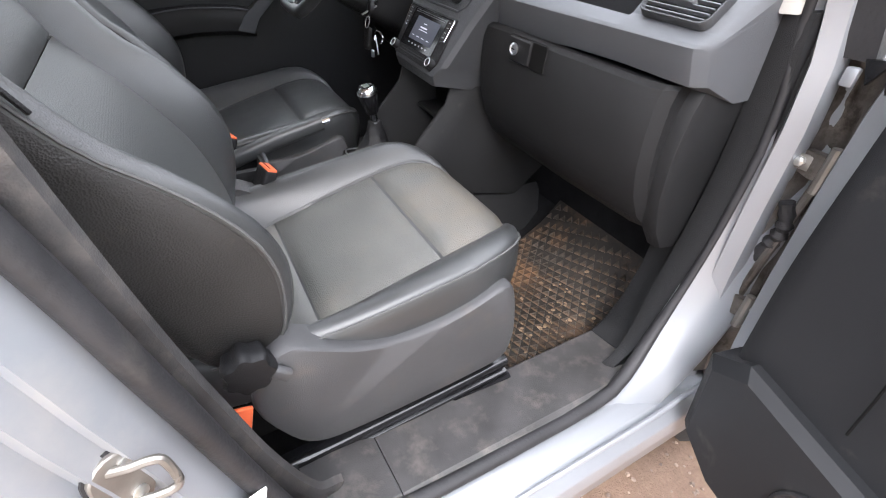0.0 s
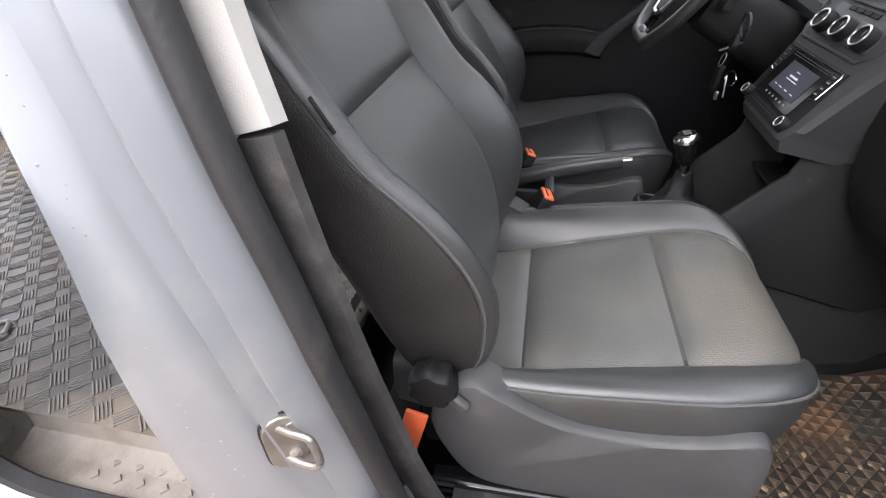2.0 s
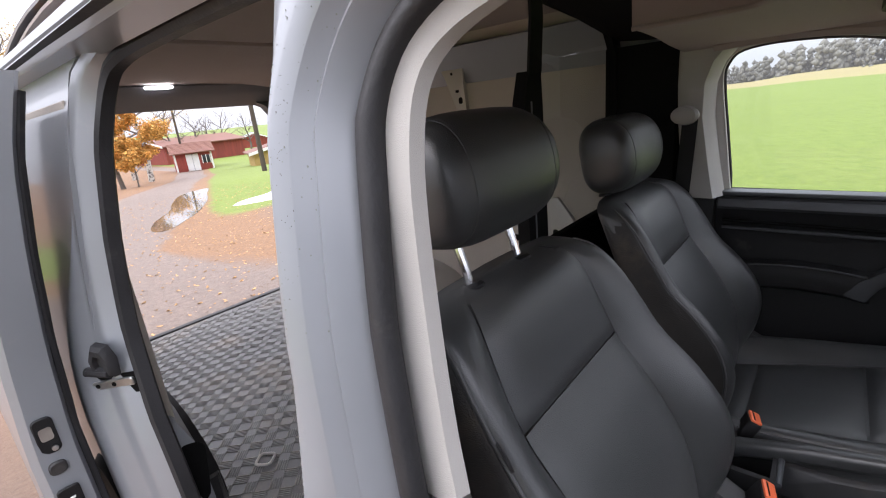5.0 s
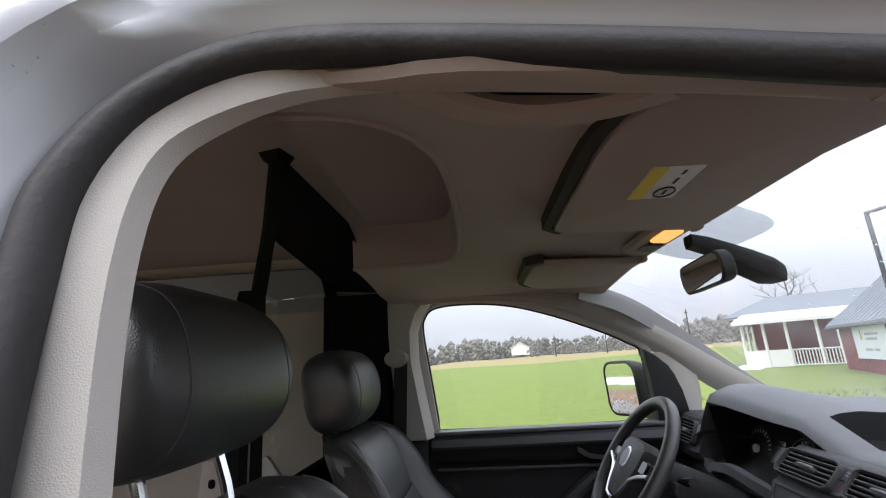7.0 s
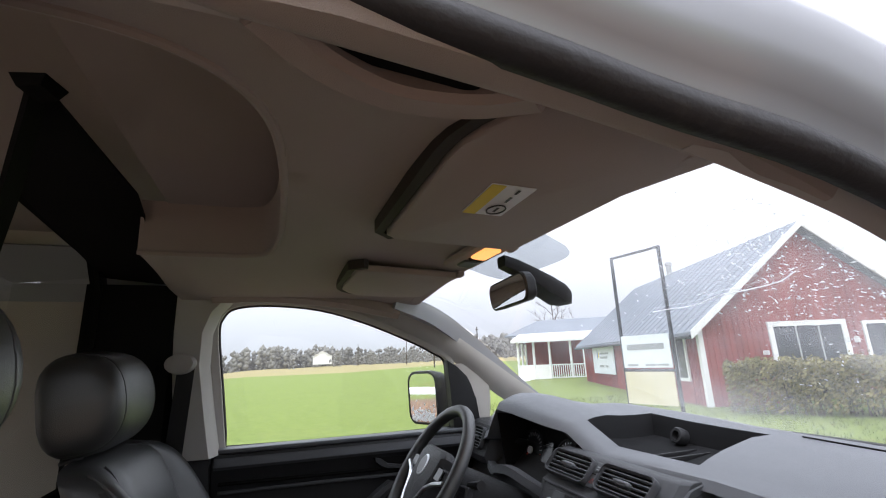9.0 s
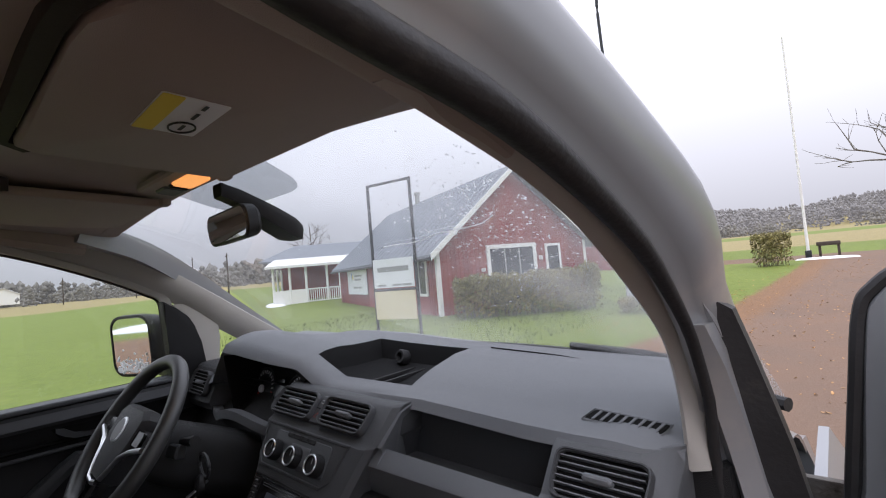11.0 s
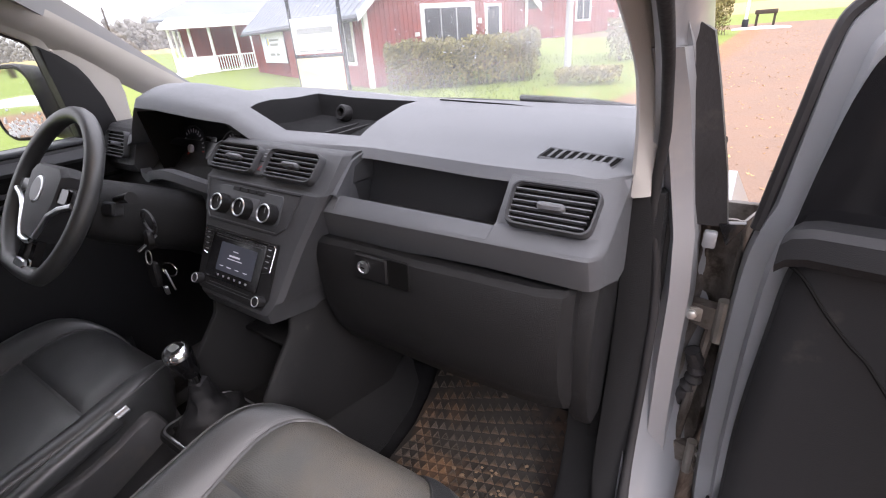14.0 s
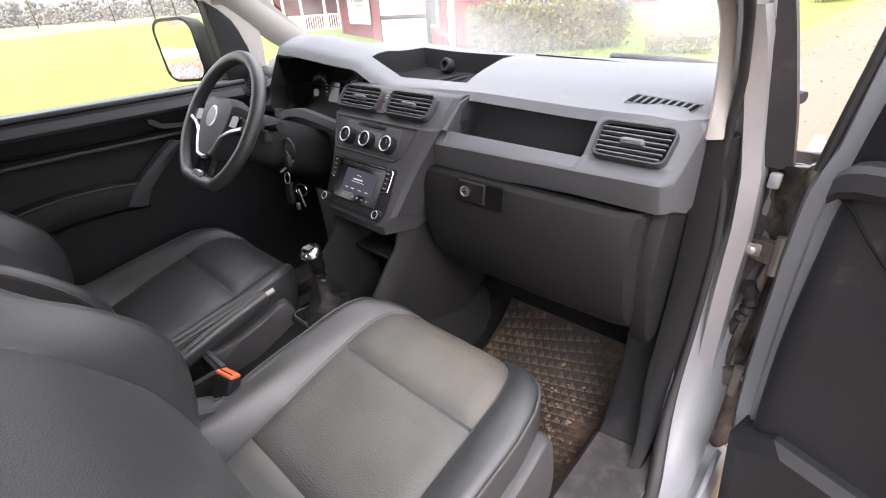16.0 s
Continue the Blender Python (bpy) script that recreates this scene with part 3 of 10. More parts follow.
jamb = part("door_frame", close_rings(frame_rings()), "silver", van, "silver painted door frame and middle pillar, spotted with dirt", angle=80)
part("seal", sweep([Vector((skin_x(p[0], p[1]) - 0.052 - post_depth(p[0], p[1]), p[0], p[1])) for p in DOOR_HOLE], [(-0.020, -0.012), (-0.010, -0.018), (0.004, -0.018), (0.012, -0.010), (0.014, 0.002), (0.011, 0.014), (0.002, 0.021), (-0.010, 0.022), (-0.019, 0.014), (-0.022, 0.0)],
                   up=(1, 0, 0), closed=True, scale=lambda t: 0.72 - 0.36 * sstep(0.09, 0.16, t) * (1 - sstep(0.30, 0.42, t))), "rubber", jamb, "black rubber door seal, scuffed and damp", angle=80)
def slide_rings():
    rings_ = hole_strip(SLIDE_HOLE, [(0.004, 0.070), (0.010, 0.055), (0.022, 0.045), (0.030, 0.016), (0.045, 0.006), (0.060, 0.0)])
    far, near = outward(SLIDE_HOLE, 0.1), outward(SLIDE_HOLE, 0.0)
    for i, (p, q) in enumerate(zip(near, far)):
        w_ = sstep(0.2, 0.6, (q - p).normalized()[0])
        for ring in rings_:
            ring[i].x -= 0.032 * w_
    for d, out in ((0.068, 0.006), (0.085, 0.030), (0.105, 0.044), (0.13, 0.050), (0.15, 0.040)):
        ring = []
        for p, q in zip(near, far):
            n_ = (q - p).normalized()
            w_ = sstep(0.3, 0.65, -n_[0]) * (1 - sstep(1.10, 1.5, p[1]))
            o = p + n_ * (0.060 + (d - 0.060) * w_)
            ring.append(Vector((side_x(o[1]) + out * w_ - 0.0005 * (1 - w_) - 0.032 * sstep(0.2, 0.6, n_[0]), o[0], o[1])))
        rings_.append(ring)
    return rings_


slide_jamb = part("sliding_door_frame", close_rings(slide_rings()), "silver", van, "silver frame of the side opening", angle=60)
part("seal", sweep([Vector((side_x(p[1]) - 0.055, p[0], p[1])) for p in SLIDE_HOLE], [(-0.013, -0.014), (0.0, -0.018), (0.012, -0.012), (0.012, 0.012), (0.0, 0.018), (-0.013, 0.014)],
                   up=(1, 0, 0), closed=True), "rubber", slide_jamb, "black rubber seal round the side opening")


# outer skin between the two openings
def pillar_ring(z):
    x = side_x(z) - 0.03
    fr = interp(z, [0.45, 0.6, 0.76, 0.94, 1.08, 1.22, 1.40, 1.55, 1.61, 1.665, 1.70, 1.78], [0.13, 0.12, 0.075, 0.04, 0.01, -0.025, -0.06, -0.075, -0.07, -0.06, -0.05, -0.05])
    bk = interp(z, [0.45, 0.56, 0.70, 0.88, 1.05, 1.25, 1.45, 1.65, 1.74, 1.78], [-0.08, -0.055, -0.040, -0.040, -0.042, -0.066, -0.082, -0.09, -0.10, -0.11])
    if bk > fr - 0.02:
        bk = fr - 0.02
    return [(x - 0.05, fr + 0.05, z), (x - 0.012, fr + 0.020, z), (x - 0.003, fr + 0.002, z), (x + 0.002, (fr + bk) / 2, z), (x - 0.001, bk + 0.008, z), (x - 0.010, bk - 0.004, z), (x - 0.06, bk - 0.022, z), (x - 0.10, (fr + bk) / 2, z)]


b_pillar = part("b_pillar", loft([pillar_ring(0.46 + 1.34 * i / 36) for i in range(37)]), "silver", van, "silver middle pillar with small droplets and dirt specks", angle=80)


def dot_cluster(places, r, material, parent, name, seed):
    rnd = random.Random(seed)
    bm = bmesh.new()
    for p, nrm in places:
        k = r * rnd.uniform(0.5, 1.4)
        q = Vector(nrm).to_track_quat("Z", "Y").to_matrix().to_4x4()
        q.translation = p
        lathe([(k, 0), (k * 0.8, k * 0.35), (k * 0.25, k * 0.55)], q @ Matrix.Diagonal((1, rnd.uniform(0.7, 1.6), 1, 1)), 6, bm)
    return part(name, bm, material, parent, kind="stuff")


rnd = random.Random(4)
spots = []
for _ in range(70):
    z = rnd.uniform(0.6, 1.35)
    x = side_x(z)
    back_y, front_y = pillar_back(z) + 0.008, interp(z, [0.6, 1.0, 1.4], [0.10, 0.018, -0.060])
    k = rnd.random()
    spots.append(((x + 0.0015 + pillar_out(z) * (0.45 + 0.55 * k), front_y + (back_y - front_y) * k, z), (1, 0.3, 0)))
dot_cluster(spots, 0.0010, "silver", b_pillar, "water_drops", 5)
spots = []
for _ in range(190):
    z = rnd.uniform(1.40, 1.76)
    x = side_x(z)
    y = rnd.uniform(-0.084, -0.048)
    spots.append(((x - interp(-y, [0.048, 0.066, 0.076, 0.088], [0.025, 0.009, 0.003, -0.001]), y, z), (1, 0.4, 0)))
dot_cluster(spots, 0.0005, "hinge", b_pillar, "dirt_specks", 6)
rnd = random.Random(17)
jamb_rings = frame_rings()
upper = [i for i, p in enumerate(jamb_rings[5]) if p.z > 1.42 and p.y < 0.13]
spots = []
for _ in range(150):
    i, k = rnd.choice(upper), rnd.randint(3, 8)
    i2 = (i + 1) % len(jamb_rings[k])
    a, b, c = jamb_rings[k][i], jamb_rings[k][i2], jamb_rings[k + 1][i]
    nv = (b - a).cross(c - a)
    if nv.length < 1e-9:
        continue
    nv = nv.normalized() * (1 if nv.x > 0 else -1)
    spots.append((a + (b - a) * rnd.random() + (c - a) * rnd.random() + nv * 0.0004, nv))
dot_cluster(spots, 0.0007, "algae", b_pillar, "dirt_specks", 7)

# sills below the openings
sill_sec = [(0.60, 0.40), (0.60, 0.455), (0.76, 0.475), (0.79, 0.47), (0.82, 0.455), (0.84, 0.452), (0.862, 0.435), (0.868, 0.40), (0.86, 0.33), (0.83, 0.28), (0.70, 0.27)]
part("sill", prism(sill_sec, "y", -0.95, 1.12, 0.004), "silver", van, "silver sill below the door openings")
part("sill", prism([(-x, z) for x, z in reversed(sill_sec)], "y", -0.95, 1.12, 0.004), "silver", van, "silver sill below the driver's door")
part("sill_trim", box(-0.765, -0.60, 0.10, 1.08, 0.44, 0.505, 0.006), "scuff", van, "scuffed black plastic sill trim by the driver's door")
part("pillar_trim", box(-0.795, -0.722, -0.28, 0.084, 0.40, 1.246, 0.008), "dash_dark", van, "dark lower pillar lining on the driver's side")
part("sill_ridge", tube([(0.838, -0.6, 0.457), (0.838, 0.2, 0.457), (0.84, 0.9, 0.462), (0.845, 1.04, 0.50)], 0.006, 8), "silver", van)

# black sill trim, with a joint near the middle pillar
trim_sec = [(0.600, 0.42), (0.598, 0.478), (0.607, 0.490), (0.66, 0.497), (0.715, 0.508), (0.752, 0.514), (0.762, 0.505), (0.765, 0.44)]


def trim_run(y0, y1, lift0=0.0, lift1=0.0, n=10):
    return loft([[(x, y0 + (y1 - y0) * k / n, z + lift0 + (lift1 - lift0) * k / n) for x, z in trim_sec] for k in range(n + 1)])


sill_trim = part("sill_trim", trim_run(0.345, 0.93), "scuff", van, "scuffed dusty black plastic sill trim")
part("sill_trim", trim_run(0.20, 0.343, 0.012, 0.0), "scuff", van, "scuffed dusty black plastic sill trim")
part("kick_panel", loft([[(x, y, z + lift) for x, z in trim_sec] for y, lift in ((0.932, 0.0), (0.98, 0.03), (1.02, 0.09), (1.05, 0.18), (1.062, 0.30), (1.066, 0.45), (1.06, 0.60), (1.05, 0.70))]), "dash_dark", van,
     "dark plastic lining at the front door post")

# pale upper and black lower lining of the middle pillar
b_trim = spline([(0.625, 0.200, 1.712), (0.641, 0.119, 1.704), (0.649, 0.055, 1.682), (0.662, 0.021, 1.634), (0.676, 0.014, 1.55), (0.688, 0.024, 1.42), (0.703, 0.044, 1.30), (0.714, 0.064, 1.216)], 5)
strip = [(-0.022, -0.006), (-0.018, 0.010), (0.0, 0.016), (0.020, 0.012), (0.026, -0.010)]
part("pillar_trim", sweep(b_trim, [(a * 1.25, b) for a, b in strip], up=(1, 0, 0), scale=lambda t: 0.55 + 0.45 * sstep(0.0, 0.30, t)), "beige", van, "pale grey pillar lining")
b_low = spline([(0.718, 0.070, 1.214), (0.719, 0.078, 1.16), (0.717, 0.092, 1.06), (0.715, 0.108, 0.96), (0.713, 0.125, 0.87), (0.706, 0.160, 0.70), (0.698, 0.205, 0.56), (0.68, 0.25, 0.51)], 5)
part("pillar_trim", sweep(b_low, [(a * 0.85, b * 0.8) for a, b in strip], up=(1, 0, 0)), "scuff", van, "dark lower pillar lining, scratched")
part("pillar_back", prism([(-0.12, 0.5), (-0.075, 0.5), (-0.055, 0.9), (-0.03, 1.2), (-0.02, 1.5), (0.01, 1.66), (-0.12, 1.72)], "x", 0.64, 0.672, 0.004), "dash_dark", van)

part("post_lower_lining", sweep(spline([(0.705, 1.028, 1.217), (0.708, 1.040, 1.08), (0.708, 1.038, 0.92), (0.706, 1.018, 0.77), (0.706, 0.990, 0.655), (0.712, 0.95, 0.575), (0.715, 0.90, 0.525), (0.715, 0.84, 0.495), (0.715, 0.78, 0.485)], 5), [(-0.002, -0.034), (0.004, -0.01), (0.0, 0.022), (-0.03, 0.030), (-0.03, -0.034)], up=(1, 0, 0), scale=lambda t: 1 - 0.55 * sstep(0.45, 0.8, t)), "dash_dark", van, "dark plastic lining at the foot of the front post")

# striker loop on its plate
sm = frame_on((0.810, 0.066, 0.921), (-0.582, 0.813, 0.0), (-0.137, 0.0, 1))
striker = part("striker", slab(0.040, 0.074, 0.005, 0.019, sm @ Matrix.Translation((0, 0, -0.003)), bevel=0.0015), "zinc", van, "zinc door striker with a wire loop")
part("gasket", slab(0.045, 0.080, 0.003, 0.021, sm @ Matrix.Translation((0, 0, -0.006))), "rubber", striker)
part("loop", tube(spline([sm @ Vector(p) for p in ((-0.004, 0.023, -0.002), (0.008, 0.023, 0.012), (0.020, 0.023, 0.023), (0.026, 0.016, 0.028), (0.027, -0.014, 0.028), (0.021, -0.022, 0.024), (0.010, -0.023, 0.014), (-0.004, -0.023, -0.002))], 4), 0.0042, 8), "zinc", striker)
for sx, sy in ((0.010, 0.020), (0.006, -0.018)):
    part("screw", lathe([(0.007, 0), (0.007, 0.003), (0.004, 0.004)], sm @ Matrix.Translation((sx, sy, 0.001)), 10), "steel", striker)

# warning sticker low on the pillar
wm = frame_on((0.8045, 0.1285, 0.738), (-0.42, 0.84, -0.40), (-0.25, 0.19, 1))
sticker = part("sticker", slab(0.046, 0.098, 0.0008, 0.003, wm), "white", van, "white and yellow warning sticker with a red ring")
part("yellow_field", slab(0.010, 0.096, 0.0006, 0.001, wm @ Matrix.Translation((-0.0175, 0, 0.001))), "yellow", sticker)
part("ring", tube([wm @ Vector((0.006 + 0.017 * math.cos(a), -0.012 + 0.02 * math.sin(a), 0.0018)) for a in [2 * math.pi * i / 20 for i in range(20)]], 0.0018, 6, closed=True), "red", sticker)
part("ring_bar", tube([wm @ Vector(p) for p in ((-0.006, 0.002, 0.002), (0.018, -0.026, 0.002))], 0.0016, 6), "red", sticker)
part("printed_bar", slab(0.012, 0.014, 0.0006, 0.002, wm @ Matrix.Translation((0.004, -0.012, 0.001))), "blackprint", sticker)

# front post outside: dirty hinge bay, black filler strip, fender edge
part("front_post", loft([[(x0, 1.04 + dy, z), (x0 + 0.028, 1.05 + dy, z), (x0 + 0.034, 1.075 + dy, z), (x0 + 0.02, 1.12 + dy, z), (x0 - 0.03, 1.14 + dy, z), (x0 - 0.03, 1.09 + dy, z)] for z, x0, dy in
                         ((0.46, 0.775, 0), (0.6, 0.765, 0), (0.75, 0.755, 0), (0.9, 0.752, 0), (1.05, 0.752, 0), (1.15, 0.745, 0), (1.2, 0.736, -0.002), (1.25, 0.729, -0.012), (1.30, 0.722, -0.026), (1.36, 0.714, -0.050), (1.42, 0.704, -0.092))]), "silver", van, angle=50)
def bay_sheet(u, v):
    """Pressed metal behind the hinges, dented and ribbed."""
    x, z = 0.772 + 0.118 * u, 0.45 + 0.72 * v
    y = 1.075 + 0.075 * u + 0.020 * math.sin(u * 9.0 + 1.2 * math.sin(v * 7)) + 0.012 * noise.noise(Vector((u * 5, v * 16, 1.0)))
    y -= 0.016 * math.exp(-((u - 0.52) / 0.07) ** 2) * sstep(0.30, 0.40, v)
    return (x, y, z)


bay = part("hinge_bay", thick(grid(bay_sheet, 24, 70), -0.004), "hinge", van, "grimy metal bay behind the door hinge", angle=50)
part("bay_back", box(0.765, 0.905, 1.165, 1.18, 0.45, 1.17, 0.003), "hinge", van)
part("bay_rib", tube(spline([(0.800, 1.085, 0.56), (0.803, 1.082, 0.72), (0.812, 1.083, 0.86), (0.822, 1.086, 1.0)], 4), 0.008, 8), "hinge", van)
part("bay_rib", tube(spline([(0.846, 1.118, 0.62), (0.842, 1.114, 0.85), (0.846, 1.116, 1.12)], 4), 0.008, 8), "hinge", van)
part("cable_boot", tube([(0.800 + 0.012 * math.sin(k * 0.35), 1.070 + 0.002 * k, 0.93 - 0.011 * k) for k in range(14)], 0.013, 10, scale=lambda t: 1.0 + 0.22 * math.sin(t * 44)), "rubber", van, "ribbed black cable boot")
for hz, hy in ((1.005, 1.058), (0.695, 1.060)):
    h = part("door_hinge", loft([[(0.778, hy + 0.02, hz - 0.020), (0.812, hy + 0.004, hz - 0.022), (0.862, hy + 0.012, hz - 0.018), (0.866, hy + 0.03, hz - 0.018), (0.778, hy + 0.04, hz - 0.020)],
                                 [(0.778, hy + 0.02, hz + 0.016), (0.812, hy + 0.004, hz + 0.020), (0.862, hy + 0.012, hz + 0.014), (0.866, hy + 0.03, hz + 0.014), (0.778, hy + 0.04, hz + 0.016)]]), "hinge", van, "dirty steel door hinge")
    part("hinge_pin", tube([(0.830, hy + 0.004, hz - 0.040), (0.830, hy + 0.004, hz + 0.038)], 0.009, 10), "zinc", h)
    part("hinge_plate", box(0.776, 0.806, hy + 0.008, hy + 0.014, hz - 0.014, hz + 0.012, 0.002), "zinc", h)
    for bx, bz in ((0.788, 0.0), (0.846, 0.012), (0.850, -0.030)):
        part("hinge_bolt", lathe([(0.0085, 0), (0.0085, 0.007), (0.005, 0.009)], frame_on((bx, hy + 0.008, hz + bz), (1, 0, 0), (0, 0, 1)), 6), "steel", h)
part("bay_bracket", prism([(0.776, 0.60), (0.812, 0.585), (0.824, 0.505), (0.80, 0.47), (0.779, 0.50)], "y", 1.062, 1.074, 0.003), "hinge", van, "grimy bracket at the foot of the bay")
part("post_lug", box(0.783, 0.802, 1.058, 1.072, 1.128, 1.156, 0.004), "silver", van)
part("filler_strip", loft([[(x, y, z), (x + w, y + 0.004, z), (x + w, y + 0.03, z), (x, y + 0.05, z)] for x, w, y, z in
                           ((0.733, 0.006, 0.988, 1.447), (0.735, 0.022, 0.995, 1.434), (0.742, 0.028, 1.01, 1.38), (0.750, 0.034, 1.03, 1.315), (0.758, 0.040, 1.045, 1.25), (0.766, 0.046, 1.06, 1.165))]), "rubber", van, "black rubber filler along the front post")
part("filler_clip", prism([(0.80, 1.17), (0.835, 1.175), (0.815, 1.135)], "y", 1.06, 1.075, 0.002), "gloss_black", van)
part("fender", loft([[(x, 1.13, z), (x + 0.02, 1.14, z), (x + 0.02, 1.75, z), (x, 1.75, z)] for x, z in ((0.86, 0.50), (0.872, 0.8), (0.845, 0.95), (0.79, 1.06))]), "silver", van)

# roof rail over the door, seen from below, and the roof panel
part("roof_rail", sweep([(0.70, -2.45, 1.80), (0.70, -1.5, 1.82), (0.70, -0.3, 1.82)], [(-0.055, -0.03), (0.0, -0.03), (0.02, -0.012), (0.034, -0.03), (0.036, 0.0), (0.022, 0.02), (0.0, 0.032), (-0.06, 0.04)], up=(-0.3, 0, 1)), "silver", van)
part("runner_rail", sweep([(0.715, -2.2, 1.805), (0.715, -0.95, 1.805), (0.715, -0.2, 1.80)], [(0.0, 0.0), (0.026, 0.0), (0.026, 0.006), (0.006, 0.006), (0.006, 0.02), (0.0, 0.02)], up=(0, 0, 1)), "rubber", van)


def roof_z(x, y):
    front = 1.90 - 0.10 * sstep(0.25, 0.75, y) - 0.02 * sstep(-1.2, -2.5, y)
    return front + 0.10 * sstep(-2.2, -1.1, y) * (1 - sstep(-0.05, 0.4, y)) - 0.10 * abs(x / 0.72) ** 4


part("roof", thick(grid(lambda u, v: ((u - 0.5) * 1.37, -2.48 + 3.18 * v, roof_z((u - 0.5) * 1.37, -2.48 + 3.18 * v)), 14, 24), 0.006), "silver", van, "silver van roof")
part("side_panel", thick(grid(lambda u, v: (-side_x(0.45 + 1.4 * u) - 0.02, -2.45 + 2.35 * v, 0.45 + 1.4 * u), 14, 6), 0.01), "silver", van)
part("side_panel", thick(grid(lambda u, v: (side_x(0.45 + 1.4 * u) + 0.0, -2.45 + 1.55 * v, 0.45 + 1.4 * u), 14, 6), 0.01), "silver", van, "silver rear side panel")
part("bonnet", thick(grid(lambda u, v: ((u - 0.5) * 1.5, 1.48 + 0.62 * v, 1.20 - 0.30 * v ** 2.2 - 0.12 * abs(2 * u - 1) ** 4), 12, 8), 0.008), "silver", van)
part("nose", loft([[(-0.74, 2.08, 0.92), (0.74, 2.08, 0.92), (0.80, 2.02, 0.70), (0.80, 2.0, 0.3), (-0.80, 2.0, 0.3), (-0.80, 2.02, 0.70)], [(-0.74, 1.95, 0.95), (0.74, 1.95, 0.95), (0.85, 1.7, 0.75), (0.86, 1.7, 0.3), (-0.86, 1.7, 0.3), (-0.85, 1.7, 0.75)]]), "silver", van)
part("fender", thick(grid(lambda u, v: (-0.86 + 0.01 * u, 1.10 + 0.95 * v, 0.45 + 0.72 * u), 6, 6), 0.02), "silver", van)


def wheel_at(x, y, name):
    m = frame_on((x, y, 0.315), (0, 1, 0), (0, 0, 1))
    w = part(name, lathe([(0.20, -0.09), (0.29, -0.10), (0.315, -0.08), (0.318, 0.0), (0.315, 0.08), (0.29, 0.10), (0.20, 0.09)], m, 32), "tyre", van, "black tyre")
    part("rim", lathe([(0.20, -0.085), (0.20, 0.08), (0.17, 0.075), (0.10, 0.06), (0.04, 0.075), (0.01, 0.078)], m, 24), "wheel", w, "grey wheel rim")


for wx in (0.74, -0.74):
    for wy in (1.42, -1.33):
        wheel_at(wx, wy, "wheel")

# cab floor, firewall and cab sides
part("cab_floor", prism([(-0.10, 0.40), (0.95, 0.40), (1.10, 0.45), (1.26, 0.62), (1.28, 0.60), (1.12, 0.40), (0.97, 0.37), (-0.10, 0.37)], "x", -0.66, 0.62), "carpet", van, "dark cab floor")
part("firewall", prism([(1.18, 0.5), (1.22, 0.5), (1.30, 1.22), (1.26, 1.22)], "x", -0.72, 0.74), "carpet", van)
part("cab_step", prism([(-0.14, 0.38), (-0.10, 0.38), (-0.10, 0.55), (-0.14, 0.56)], "x", -0.66, 0.66), "black", van)
part("cargo_edge", box(-0.66, 0.66, -0.115, -0.085, 0.545, 0.567, 0.004), "satin", van, "bright edge strip of the load floor")
part("under_seat_beam", box(0.12, 0.62, 0.02, 0.10, 0.41, 0.50, 0.01), "black", van)


# ---------------------------------------------------------------- headliner, visors and lamps
def liner_z(x, y):
    return 1.742 - 0.045 * abs(x / 0.66) ** 3 - 0.02 * sstep(0.45, 0.68, y)


RECESS = [(-0.225, -0.06), (-0.225, -0.01), (-0.224, 0.09), (-0.215, 0.165), (-0.18, 0.205), (-0.05, 0.228), (0.17, 0.232), (0.33, 0.228), (0.43, 0.218), (0.50, 0.198), (0.548, 0.165), (0.575, 0.12), (0.585, 0.06), (0.587, 0.0), (0.587, -0.105)]
RECESS = [Vector(p) for p in spline(RECESS, 5)]


def liner_outer(p):
    """Where the ray from the recess's middle through p leaves the headliner's outline."""
    c = Vector((0.17, 0.05))
    d = p - c
    k = min(((0.632 if d.x > 0 else -0.67) - c.x) / d.x if abs(d.x) > 1e-5 else 99, ((0.69 if d.y > 0 else (-0.2 if d.x > 0 else -0.06)) - c.y) / d.y if abs(d.y) > 1e-5 else 99)
    return c + d * k


rings = []
for k in range(11):
    f = (1 - k / 10) ** 1.0
    rings.append([Vector((q.x, q.y, liner_z(q.x, q.y))) for q in [p.lerp(liner_outer(p), f) for p in RECESS]])
rc = Vector((0.17, -0.105))
for k, up_ in ((0.998, 0.012), (0.992, 0.055), (0.985, 0.110), (0.97, 0.128)):
    rings.append([Vector((rc.x + (p.x - rc.x) * k, rc.y + (p.y - rc.y) * k, 1.728 + up_)) for p in RECESS])
headliner = part("headliner", thick(loft(rings, closed=False), -0.006), "headliner", van, "greige moulded headliner with a deep dark recess", angle=50)
part("recess_roof", box(-0.24, 0.60, -0.012, 0.25, 1.853, 1.861, 0.002), "headliner", headliner)
part("recess_lip", tube([Vector((p.x, p.y, liner_z(p.x, p.y) + 0.001)) for p in RECESS], 0.006, 8), "headliner", headliner)
LINER_Z = ([0.125, 0.165, 0.29, 0.42, 0.50, 0.56, 0.636, 0.66], [1.712, 1.695, 1.681, 1.666, 1.654, 1.642, 1.619, 1.610])
